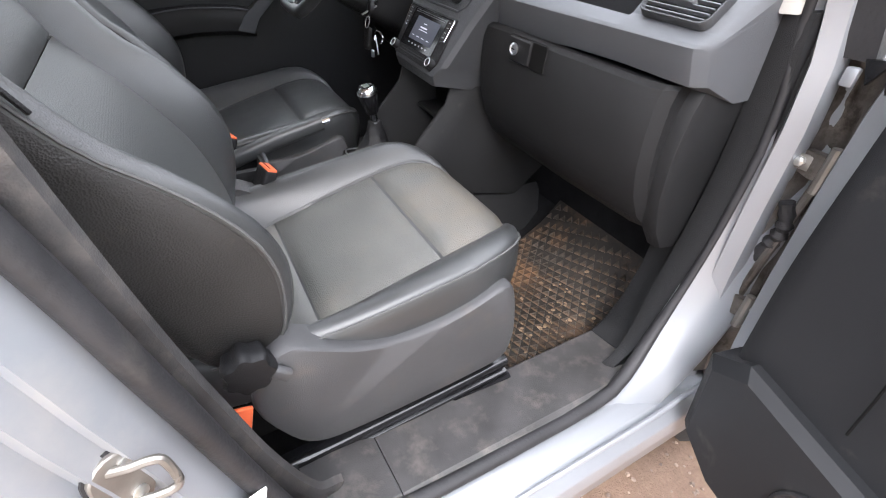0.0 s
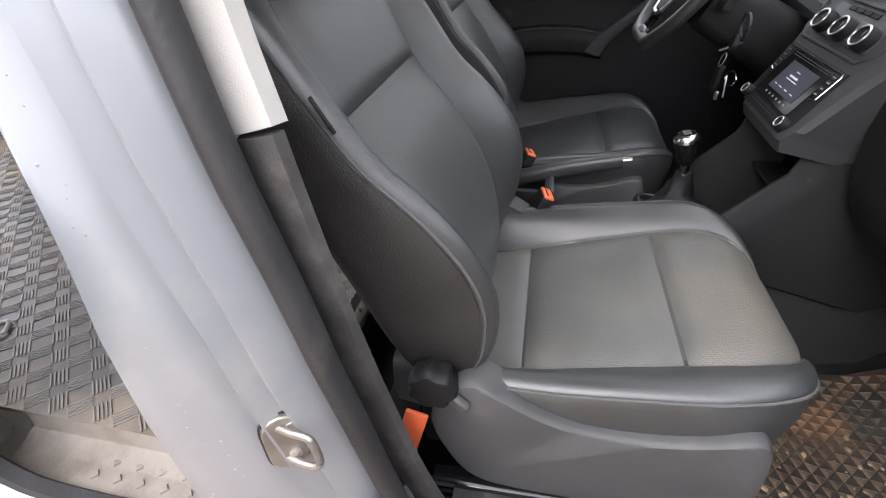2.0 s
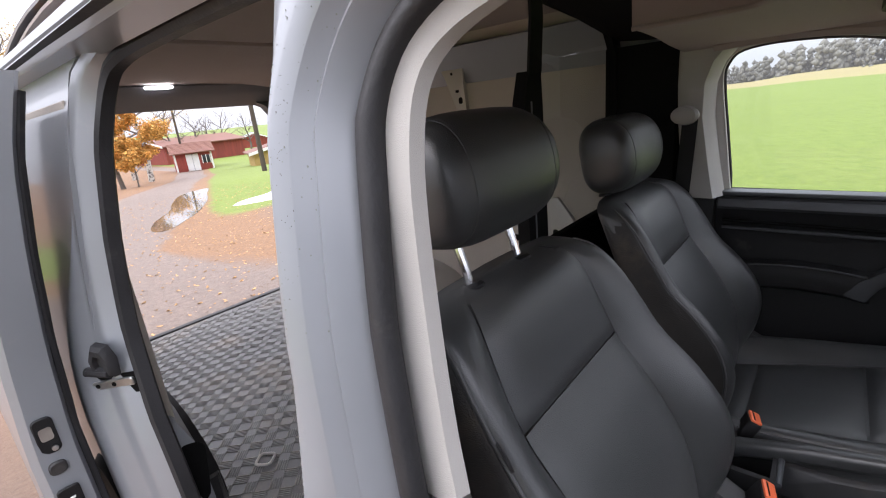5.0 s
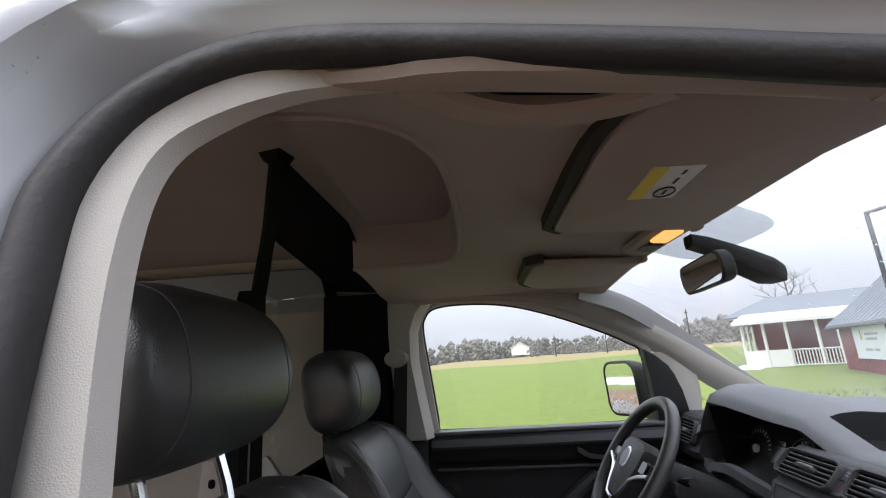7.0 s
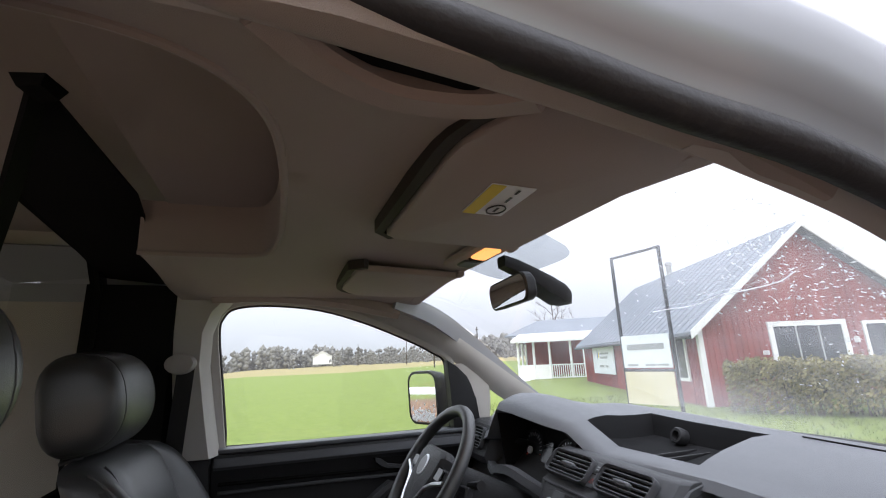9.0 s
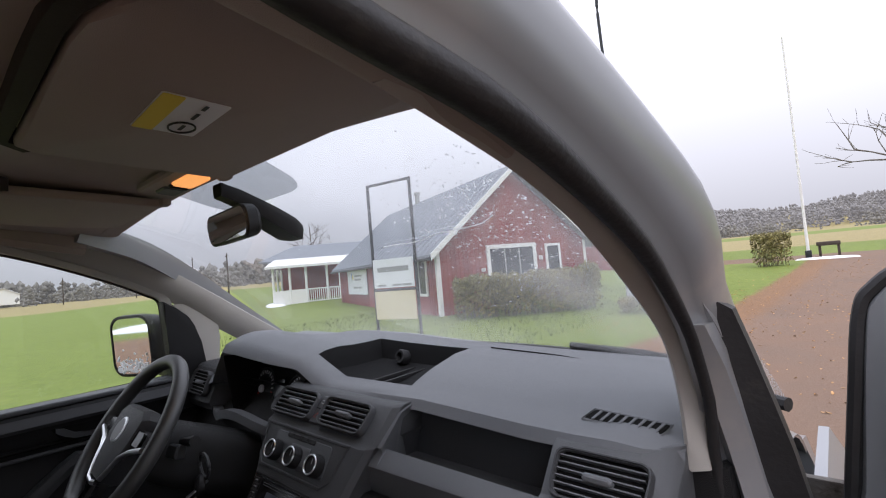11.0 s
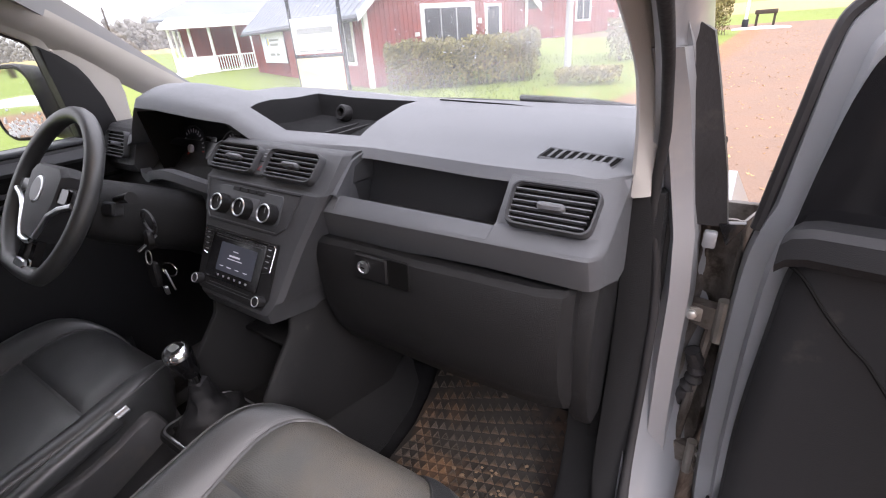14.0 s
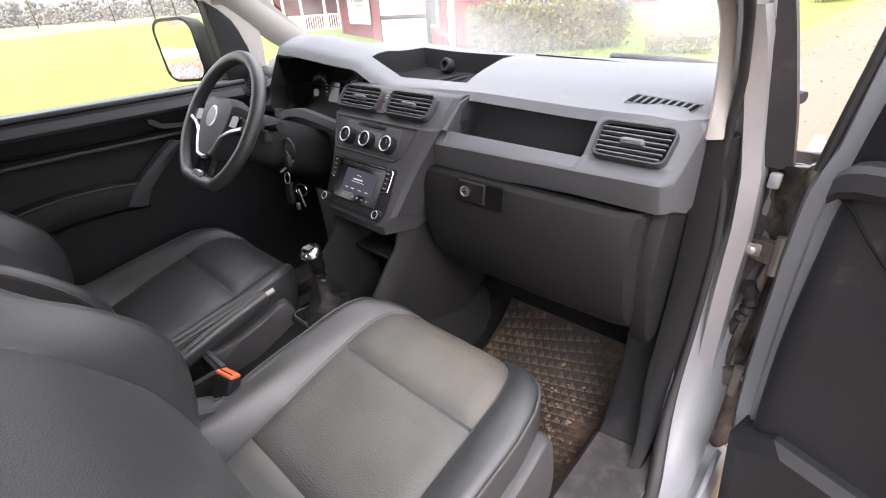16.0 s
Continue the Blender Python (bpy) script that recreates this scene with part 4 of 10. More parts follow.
part("liner_edge", loft([[(0.596 + 0.05 * sstep(0.55, 0.66, y), y, z + 0.032), (0.622 + 0.028 * sstep(0.55, 0.66, y), y, z + 0.010), (0.632 + 0.022 * sstep(0.55, 0.66, y), y, z), (0.642 + 0.014 * sstep(0.55, 0.66, y), y, z - 0.004), (0.662 - 0.020 * (1 - sstep(0.14, 0.26, y)), y, z - 0.003), (0.668 - 0.022 * (1 - sstep(0.14, 0.26, y)), y, z + 0.004), (0.655 - 0.012 * (1 - sstep(0.14, 0.26, y)), y, z + 0.014)] for y, z in [(v, interp(v, *LINER_Z)) for v in [0.125 + 0.535 * k / 16 for k in range(17)]]]), "headliner", van, "fabric edge above the door")
# grab handle in its shallow dish
gh = part("grab_handle", sweep(spline([(0.632, 0.212, 1.702), (0.598, 0.250, 1.699), (0.576, 0.30, 1.697), (0.575, 0.345, 1.696), (0.588, 0.382, 1.693), (0.622, 0.412, 1.684)], 6), [(-0.017, -0.004), (-0.011, -0.010), (0.011, -0.010), (0.017, -0.004), (0.012, 0.016), (-0.012, 0.016)]), "headliner", van, "greige grab handle")
# dark slab painting the shade in the handle's opening
part("handle_gap", slab(0.115, 0.034, 0.004, 0.014, frame_on((0.612, 0.314, 1.696), (0, 1, -0.10), (-1, 0, 0.2))), "void", gh)


def visor(x0, x1, side, name, label):
    """A sun visor folded up against the headliner; its rear outer corner is well rounded."""
    out = []
    y0, y1 = 0.404, 0.668
    for x, y in ([(x0, y1), (x0, y0 + 0.02), (x0 + side * 0.02, y0)] + [(x1 - side * 0.14 + side * 0.14 * math.sin(a), y0 + 0.085 - 0.085 * math.cos(a)) for a in [math.pi / 2 * i / 6 for i in range(7)]] + [(x1, y1)]):
        out.append((x, y))
    m = Matrix.Translation((0, 0.54, 1.702)) @ Matrix.Rotation(radians(-2.5), 4, "X") @ Matrix.Translation((0, -0.54, 0))
    v = part(name, prism(out, "z", 0.0, 0.018, 0.006, m=m), "headliner", van, label)
    edge = [m @ Vector((x, y, 0.008)) for x, y in out[1:-1]]
    # dark brown strip round the visor's edge, painting the shade in its gap
    part("visor_gap", sweep([p + (Vector((-side, 0, 0)) if i == 0 else Vector((0, -1, 0)) if i < 3 else Vector((side * math.sin(math.pi / 2 * (i - 2) / 6), -math.cos(math.pi / 2 * (i - 2) / 6), 0))) * 0.011 for i, p in enumerate(edge)], [(-0.007, -0.003), (0.009, -0.003), (0.009, 0.02), (-0.007, 0.02)]), "groove", v)
    return v, m


pv, pvm = visor(0.105, 0.588, 1, "sun_visor", "greige sun visor with a yellow and white warning label")
vis_label = part("visor_label", slab(0.114, 0.064, 0.0006, 0.003, pvm @ frame_on((0.349, 0.512, -0.0005), (1, -0.03, 0), (0, -1, 0))), "white", pv, "yellow and white warning label")
lm = pvm @ frame_on((0.349, 0.512, -0.0016), (1, -0.03, 0), (0, -1, 0))
part("yellow_field", slab(0.112, 0.020, 0.0005, 0.002, lm @ Matrix.Translation((0, 0.021, 0))), "yellow", vis_label)
part("ring", tube([lm @ Vector((-0.028 + 0.019 * math.cos(a), -0.011 + 0.013 * math.sin(a), 0.0012)) for a in [2 * math.pi * i / 18 for i in range(18)]], 0.0012, 5, closed=True), "blackprint", vis_label)
for bx, bw in ((-0.028, 0.018), (0.014, 0.020), (0.042, 0.014)):
    part("printed_bar", slab(bw, 0.004, 0.0004, 0.001, lm @ Matrix.Translation((bx, -0.011, 0.001))), "blackprint", vis_label)
dv, _ = visor(-0.19, -0.575, -1, "sun_visor", "greige driver's sun visor")
for cx in (0.10, 0.555, -0.185):
    part("visor_clip", slab(0.03, 0.018, 0.014, 0.005, frame_on((cx, 0.668, 1.712), (1, 0, 0), (0, -1, 0)), bevel=0.003), "headliner", van)
console = part("lamp_console", slab(0.22, 0.07, 0.012, 0.012, frame_on((0.0, 0.63, 1.716), (1, 0, 0), (0, -1, 0.1)), bevel=0.004), "headliner", van, "overhead lamp console")
part("reading_lamp", slab(0.085, 0.035, 0.005, 0.008, frame_on((0.052, 0.632, 1.7035), (1, 0, 0), (0, -1, 0.1)), bevel=0.002), "lamp", console, "lit amber reading lamp")
part("reading_lamp", slab(0.055, 0.035, 0.004, 0.008, frame_on((-0.045, 0.632, 1.7035), (1, 0, 0), (0, -1, 0.1)), bevel=0.002), "panel", console)
part("lamp_switch", slab(0.012, 0.03, 0.006, 0.003, frame_on((-0.003, 0.632, 1.7035), (1, 0, 0), (0, -1, 0.1)), bevel=0.002), "black", console)
lamp_data = bpy.data.lights.new("reading_light", "AREA")
lamp_data.shape, lamp_data.size, lamp_data.size_y, lamp_data.energy, lamp_data.color = "RECTANGLE", 0.08, 0.03, 0.12, (1.0, 0.62, 0.25)
new("reading_light", lamp_data).matrix_world = look((0.052, 0.632, 1.697), (0.052, 0.63, 0.5))

# ---------------------------------------------------------------- windscreen and front posts
WS_TOP = [(-0.62, 0.68, 1.70), (-0.3, 0.70, 1.738), (0, 0.705, 1.745), (0.3, 0.70, 1.738), (0.62, 0.68, 1.70)]
WS_LOW = [(-0.82, 1.30, 1.255), (-0.42, 1.45, 1.268), (0, 1.50, 1.272), (0.42, 1.45, 1.268), (0.78, 1.26, 1.25)]
wt, wl = spline(WS_TOP, 5), spline(WS_LOW, 5)


def ws_point(u, v):
    i = min(len(wt) - 2, int(u * (len(wt) - 1)))
    k = u * (len(wt) - 1) - i
    a, b = wt[i].lerp(wt[i + 1], k), wl[i].lerp(wl[i + 1], k)
    p = a.lerp(b, v)
    bow = 0.05 * 4 * v * (1 - v)
    return p + Vector((0, 0.55, 0.83)) * bow


windscreen = part("windscreen", grid(ws_point, 20, 12), "windscreen", van, "smudged windscreen with painted haze, drops and a crack")
windscreen.visible_shadow = False
rnd = random.Random(11)
bm = bmesh.new()
for _ in range(1500):
    u, v = 0.30 + 0.70 * rnd.random() ** 0.8, 0.12 + 0.66 * rnd.random()
    if rnd.random() < 0.72:
        u, v = rnd.gauss(0.78, 0.085), rnd.gauss(0.38, 0.12)
    if not (0.02 < u < 0.98 and 0.02 < v < 0.97):
        continue
    p = ws_point(u, v)
    r = rnd.choice((0.0005, 0.0006, 0.0007, 0.0009, 0.0014)) * rnd.uniform(0.8, 1.4)
    m4 = Vector((0, 0.55, 0.83)).to_track_quat("Z", "Y").to_matrix().to_4x4() @ Matrix.Rotation(rnd.random() * 3.1, 4, "Z") @ Matrix.Diagonal((1, rnd.uniform(1, 3.2), 0.4, 1))
    m4.translation = p + Vector((0, 0.55, 0.83)) * 0.001
    lathe([(r, 0), (r * 0.3, r * 0.6)], m4, 5, bm)
part("dried_drops", bm, "speck", windscreen, "pale dried drops on the glass", kind="stuff")
crack = [Vector(p) + Vector((0, -0.003, -0.004)) for p in ((0.041, 1.065, 1.587), (0.090, 1.062, 1.588), (0.142, 1.060, 1.587), (0.19, 1.052, 1.590), (0.242, 1.034, 1.596), (0.294, 1.025, 1.596), (0.374, 1.003, 1.597), (0.40, 0.99, 1.60), (0.429, 0.971, 1.605))]
part("crack", tube(spline(crack, 5), 0.0011, 5), "speck", windscreen, "pale curved crack in the glass")
def shade_point(s, t):
    deep = 0.128 * max(0.02, 1 - abs(2 * s - 1) ** 7) ** 0.5
    return ws_point(0.305 + 0.305 * s, 0.004 + deep * t) + Vector((0, -0.004, -0.005))


shade = part("shade_patch", grid(shade_point, 24, 4), "sunshade", windscreen, "grey tinted patch round the mirror foot")
shade.visible_shadow = False
part("screen_seal", tube([p + Vector((0, -0.004, -0.004)) for p in wl], 0.012, 8), "rubber", van)
part("wiper", tube([(0.30, 1.475, 1.285), (0.50, 1.43, 1.283), (0.66, 1.37, 1.275)], 0.008, 8), "black", van, "black wiper arm")
part("screen_header", sweep([p + Vector((0, -0.012, -0.004)) for p in wt], rrect(0.05, 0.02, 0.006)), "headliner", van)

for s, nm in ((1, "pale front post lining"), (-1, "pale front post lining on the driver's side")):
    if s > 0:
        inner = spline([(0.636, 0.53, 1.647), (0.638, 0.60, 1.629), (0.644, 0.684, 1.604), (0.650, 0.75, 1.575), (0.655, 0.80, 1.546), (0.664, 0.887, 1.482), (0.674, 0.965, 1.412), (0.678, 0.994, 1.360), (0.680, 1.008, 1.30), (0.680, 1.012, 1.216)], 4)
        outer = spline([(0.665, 0.54, 1.650), (0.667, 0.615, 1.632), (0.672, 0.70, 1.599), (0.678, 0.765, 1.565), (0.684, 0.82, 1.534), (0.692, 0.90, 1.484), (0.700, 0.968, 1.425), (0.705, 1.0, 1.372), (0.709, 1.02, 1.30), (0.712, 1.030, 1.216)], 4)
        back = Vector((0.0, 0.022, 0.020))
        part("post_trim", loft([[p + back, p, p.lerp(q, 0.18) - back * 0.22, p.lerp(q, 0.8) - back * 0.18, q, q + back * 0.8] for p, q in zip(inner, outer)]), "beige", van, nm, angle=50)
    else:
        lows = spline([(-0.752, y, z) for y, z in ((0.30, 1.706), (0.45, 1.678), (0.60, 1.622), (0.72, 1.567), (0.826, 1.506), (0.928, 1.438), (0.985, 1.392), (1.05, 1.345), (1.18, 1.265))], 3)
        tops = spline([(-0.70, y, z) for y, z in ((0.36, 1.755), (0.48, 1.755), (0.60, 1.745), (0.71, 1.682), (0.80, 1.618), (0.90, 1.548), (0.98, 1.493), (1.06, 1.437), (1.21, 1.332))], 3)
        part("post_trim", loft([[a, a * 0.72 + b * 0.28 + Vector((0.014, 0, 0)), a * 0.35 + b * 0.65 + Vector((0.018, 0, 0)), b, b + Vector((-0.03, 0.0, 0.01)), a + Vector((-0.035, 0.0, 0.02))] for a, b in zip(lows, tops)]), "beige", van, nm, angle=50)
part("post_shell", sweep(spline([(0.64, 0.60, 1.70), (0.672, 0.72, 1.65), (0.705, 0.85, 1.57), (0.73, 0.96, 1.47), (0.748, 1.05, 1.36), (0.752, 1.09, 1.22)], 5), [(-0.016, -0.03), (-0.016, 0.0), (0.016, 0.0), (0.016, -0.03)], up=(1, 0, 0)), "silver", van)
part("post_shell", sweep(spline([(-0.64, 0.60, 1.70), (-0.69, 0.76, 1.645), (-0.75, 0.92, 1.55), (-0.80, 1.07, 1.44), (-0.85, 1.30, 1.27)], 5), [(-0.03, -0.02), (-0.03, 0.03), (0.03, 0.03), (0.03, -0.02)], up=(1, 0, 0)), "silver", van)

# driver's side: quarter pillar, mirror triangle, middle pillar lining
part("quarter_post", loft([[(-0.78, y1, z), (-0.742, y1 - 0.006, z), (-0.738, (y0 + y1) / 2, z), (-0.742, y0 + 0.004, z), (-0.78, y0, z)] for z, y0, y1 in ((1.245, 0.938, 0.994), (1.30, 0.936, 0.997), (1.355, 0.928, 1.002), (1.40, 0.912, 0.998), (1.44, 0.894, 0.97), (1.48, 0.85, 0.93))]), "beige", van, "pale quarter window post", angle=50)
part("mirror_triangle", prism([(0.840, 1.252), (0.944, 1.252), (0.940, 1.29), (0.930, 1.355), (0.915, 1.405), (0.898, 1.437), (0.86, 1.470), (0.823, 1.496), (0.829, 1.42), (0.834, 1.34)], "x", -0.772, -0.726, 0.006), "black", van, "black mirror mount inside the window")
part("pillar_trim", loft([[(-0.70, y0, z), (-0.66, y0 + 0.004, z), (-0.65, y1 - 0.02, z), (-0.705, y1, z), (-0.74, y1, z), (-0.74, y0, z)] for z, y0, y1 in ((1.245, -0.03, 0.085), (1.35, -0.04, 0.065), (1.5, -0.055, 0.04), (1.6, -0.06, 0.04), (1.66, -0.06, 0.06), (1.72, -0.06, 0.11))]), "beige", van, "pale middle pillar lining on the driver's side")
part("pillar_trim", box(-0.76, -0.685, -0.17, 0.065, 0.45, 1.243, 0.01), "dash_dark", van)
part("roof_side_trim", sweep(spline([(-0.655, 0.04, 1.70), (-0.655, 0.2, 1.705), (-0.655, 0.4, 1.69), (-0.65, 0.62, 1.65)], 4), [(-0.03, 0.03), (-0.03, -0.01), (0.012, -0.014), (0.03, 0.0), (0.02, 0.03)]), "headliner", van)

# ---------------------------------------------------------------- dashboard
DASH = Matrix.Rotation(radians(1.3), 4, "Y") @ Matrix.Identity(4)
DASH = Matrix.Translation((0, 0, 1.2)) @ DASH @ Matrix.Translation((0, 0, -1.2))


def dpart(name, bm, material, parent, label="", angle=35, kind=""):
    bmesh.ops.transform(bm, matrix=DASH, verts=bm.verts)
    return part(name, bm, material, parent, label, angle, kind)


dashboard = thing("dashboard", (0, 1.1, 0.45), "dark grey plastic dashboard with vents, radio and glovebox", "dashboard")


# top pad: x lines bend so that the tray's edges follow the sheet
def pad_front(x):
    return interp(x, [-0.78, -0.66, -0.58, -0.50, -0.36, -0.25, -0.18, 0.12, 0.22, 0.5, 0.64, 0.69], [1.02, 0.93, 0.885, 0.878, 0.882, 0.905, 0.940, 0.948, 0.955, 0.942, 0.950, 1.0])


def pad_z(x, y):
    base = interp(y, [0.88, 0.93, 0.98, 1.06, 1.2, 1.35, 1.5], [1.232, 1.252, 1.268, 1.292, 1.308, 1.303, 1.275])
    hood = interp(x, [-0.60, -0.515, -0.488, -0.462, -0.37, -0.265, -0.183, -0.13, -0.08], [0.0, 0.03, 0.095, 0.113, 0.111, 0.088, 0.058, 0.025, 0.0]) * (1 - 0.85 * sstep(0.93, 1.22, y))
    return base + hood + 0.010 * sstep(-0.15, 0.15, x) * (1 - sstep(0.94, 1.03, y)) - 0.022 * sstep(0.62, 0.70, x)


X_LINES = [-0.78, -0.74, -0.70, -0.66, -0.62, -0.58, -0.54, -0.50, -0.46, -0.42, -0.38, -0.34, -0.30, -0.26, -0.22, -0.18, -0.15, -0.08, 0.0, 0.08, 0.12, 0.16, 0.22, 0.30, 0.38, 0.46, 0.54, 0.60, 0.64, 0.665, 0.682]
V_LINES = [0.0, 0.02, 0.06, 0.11, 0.16, 0.25, 0.35, 0.45, 0.54, 0.58, 0.66, 0.76, 0.88, 1.0]
IL, IR, JF, JB = 16, 19, 3, 9


def pad_xy(i, j):
    v = V_LINES[j]
    x = X_LINES[i]
    tray_l = interp(v, [V_LINES[JF], V_LINES[JB]], [-0.178, -0.225])
    tray_r = interp(v, [V_LINES[JF], V_LINES[JB]], [0.150, 0.105])
    if IL <= i <= IR:
        x = tray_l + (tray_r - tray_l) * (i - IL) / (IR - IL)
    elif i in (IL - 1, IL - 2):
        x = min(x, tray_l - 0.012 * (IL - i))
    elif i in (IR + 1, IR + 2):
        x = max(x, tray_r + 0.014 * (i - IR))
    y0 = pad_front(x)
    y = y0 + (1.52 - 0.16 * abs(x / 0.75) ** 2 - y0) * v
    return x, y


bm = bmesh.new()
V = {}
for i in range(len(X_LINES)):
    for j in range(len(V_LINES)):
        x, y = pad_xy(i, j)
        V[i, j] = bm.verts.new((x, y, pad_z(x, y) - (0.016 if j == 0 else 0)))
for i in range(len(X_LINES) - 1):
    for j in range(len(V_LINES) - 1):
        if not (IL <= i < IR and JF <= j < JB):
            bm.faces.new((V[i, j], V[i + 1, j], V[i + 1, j + 1], V[i, j + 1]))
under = [bm.verts.new((V[i, 0].co.x, V[i, 0].co.y + 0.06, V[i, 0].co.z - 0.008)) for i in range(len(X_LINES))]
for i in range(len(X_LINES) - 1):
    bm.faces.new((V[i, 0], V[i + 1, 0], under[i + 1], under[i]))
tray_loop = [V[i, JF].co.copy() for i in range(IL, IR + 1)] + [V[IR, j].co.copy() for j in range(JF + 1, JB + 1)] + [V[i, JB].co.copy() for i in range(IR - 1, IL - 1, -1)] + [V[IL, j].co.copy() for j in range(JB - 1, JF, -1)]
pad = dpart("top_pad", bm, "dash", dashboard, "grey grained dashboard top", angle=45)
cx, cy = sum(p.x for p in tray_loop) / len(tray_loop), sum(p.y for p in tray_loop) / len(tray_loop)
tray_rings = [[Vector((cx + (p.x - cx) * k, cy + (p.y - cy) * k, p.z + dz)) for p in tray_loop] for k, dz in ((1.0, 0.0), (0.985, -0.004), (0.965, -0.035), (0.93, -0.058))]
bm = loft(tray_rings, cap=False)
tray = dpart("tray", bm, "tray_dark", dashboard, "open storage tray in the dashboard top")
dpart("tray_floor", loft([[Vector((cx + (p.x - cx) * 0.95, cy + (p.y - cy) * 0.95, p.z - 0.056)) for p in tray_loop], [Vector((cx + (p.x - cx) * 0.95, cy + (p.y - cy) * 0.95, p.z - 0.062)) for p in tray_loop]]), "tray_dark", tray)
dpart("socket", lathe([(0.022, 0), (0.022, 0.02), (0.018, 0.026), (0.012, 0.026), (0.010, 0.01)], frame_on((-0.115, 1.252, 1.268), (1, 0, 0), (0, 0.35, 1)), 16), "black", tray, "black power socket")
for lx in (-0.06, -0.02):
    dpart("tray_rib", box(lx, lx + 0.007, 1.06, 1.23, 1.236, 1.252, 0.002), "black", tray)

# front edge face below the pad, right across


def sec_pass(x):
    """Passenger side profile below the pad, as (y, z): vent face, lip, band."""
    e = 0.030 * max(0.0, (x - 0.657) / 0.025) ** 3
    f = pad_front(x)
    low = 1.108 + 0.020 * sstep(0.2, 0.5, x)
    lip = 1.170 + 0.022 * x
    g = 0.020 * (1 - sstep(0.20, 0.215, x))
    return [(f + 0.012, 1.264), (f - 0.008 + e - g, 1.254), (0.891 + e - g, 1.204), (0.881 + e, 1.2005), (0.861 + e, lip + 0.006), (0.857 + e, lip + 0.001), (0.858 + e, lip - 0.003), (0.880 + e, low), (1.0, 1.09), (1.09, 1.09), (1.09, 1.26)]


# one band: solid at both ends, hollowed out for the open shelf between
rings = [[(x, y, z) for y, z in sec_pass(x)] for x in (0.135, 0.17, 0.2030)]
for x, back, slant in ((0.2045, 0.992, -0.042), (0.212, 0.992, -0.046), (0.30, 0.992, 0.0), (0.40, 0.992, 0.0), (0.508, 0.992, 0.0), (0.5165, 0.992, 0.0)):
    p = sec_pass(x)
    rings.append([(x + slant, back, 1.266), (x + slant, back, 1.150), (x + slant * 0.1, 0.897, 1.150), (x, 0.886, 1.2)] + [(x, y, z) for y, z in p[4:]])
rings += [[(x, y, z) for y, z in sec_pass(x)] for x in (0.5185, 0.56, 0.60, 0.64, 0.660, 0.668, 0.673, 0.677, 0.680, 0.682)]
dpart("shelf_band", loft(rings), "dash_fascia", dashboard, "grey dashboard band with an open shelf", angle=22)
# the shelf's shade, put on as a darker sheet over floor and back
dpart("shelf_lining", prism([(0.899, 1.152), (0.989, 1.152), (0.989, 1.262), (0.986, 1.262), (0.986, 1.156), (0.899, 1.156)], "x", 0.172, 0.516), "dash_mid", dashboard, "shelf floor and back wall, darkened for shade")


def louvre(c, right, up, w, h, slats, parent, name, label, taper=0.0, frame_mat="dash"):
    """An air vent: raised frame, throat blackened for shade, slanted slats and a knob."""
    m = frame_on(c, right, up) @ Matrix.Translation((0, 0, 0.0115))
    o = [(x * (1 - taper / w * (0.5 - y / h)), y) for x, y in rrect(w, h, 0.015, 4)]

    def ring(k, z):
        return [m @ Vector((x * k, y * (1 - (1 - k) * w / h), z)) for x, y in o]
    bmf = loft([ring(1.0, -0.012), ring(1.0, 0.002), ring(0.985, 0.004), ring(0.955, 0.004), ring(0.945, 0.001), ring(0.93, 0.001), ring(0.92, -0.004)], cap=False)
    v = dpart(name, bmf, frame_mat, parent, label)
    dpart("throat_wall", loft([ring(0.922, -0.003), ring(0.912, -0.0095)], cap=False), "void", v)
    dpart("throat", loft([ring(0.93, -0.0085), ring(0.93, -0.0110)]), "void", v)
    for k in range(slats):
        yy = (k + 0.5) / slats - 0.5
        x0 = -w * 0.445
        x1 = w * 0.445 - taper * (0.5 - yy)
        y0 = yy * h * 0.80
        dpart("slat", prism([(y0 - 0.0016, -0.008), (y0 - 0.0008, -0.001), (y0 + 0.0010, -0.001), (y0 + 0.0002, -0.008)], "x", x0, x1, m=m), "dash", v)
    dpart("knob", slab(w * 0.30, h * 0.16, 0.014, 0.005, m @ Matrix.Translation((0.0, 0.0, -0.006)), bevel=0.004), "dash", v)
    return v


louvre((0.598, 0.9105, 1.2285), (1, 0.0, 0.0), (0.0, 0.7, 0.72), 0.134, 0.070, 6, dashboard, "air_vent", "grey passenger air vent with horizontal slats", 0.008, "dash_mid")
# centre stack
STK = [(0.945, 1.266), (0.926, 1.265), (0.917, 1.262), (0.866, 1.211), (0.858, 1.206), (0.850, 1.203), (0.796, 1.115), (0.738, 1.022), (0.727, 1.000), (0.735, 0.975), (0.82, 0.955), (1.0, 0.955), (1.0, 1.2)]
rings = []
def stack_x(k, z):
    """The stack's width narrows downwards, more on the passenger's side."""
    left = interp(z, [0.955, 1.0, 1.04, 1.13, 1.20, 1.26], [-0.094, -0.098, -0.112, -0.145, -0.180, -0.195])
    right = interp(z, [0.955, 1.0, 1.02, 1.13, 1.195, 1.215, 1.26], [0.122, 0.130, 0.144, 0.164, 0.182, 0.200, 0.197])
    return left + (right - left) * k


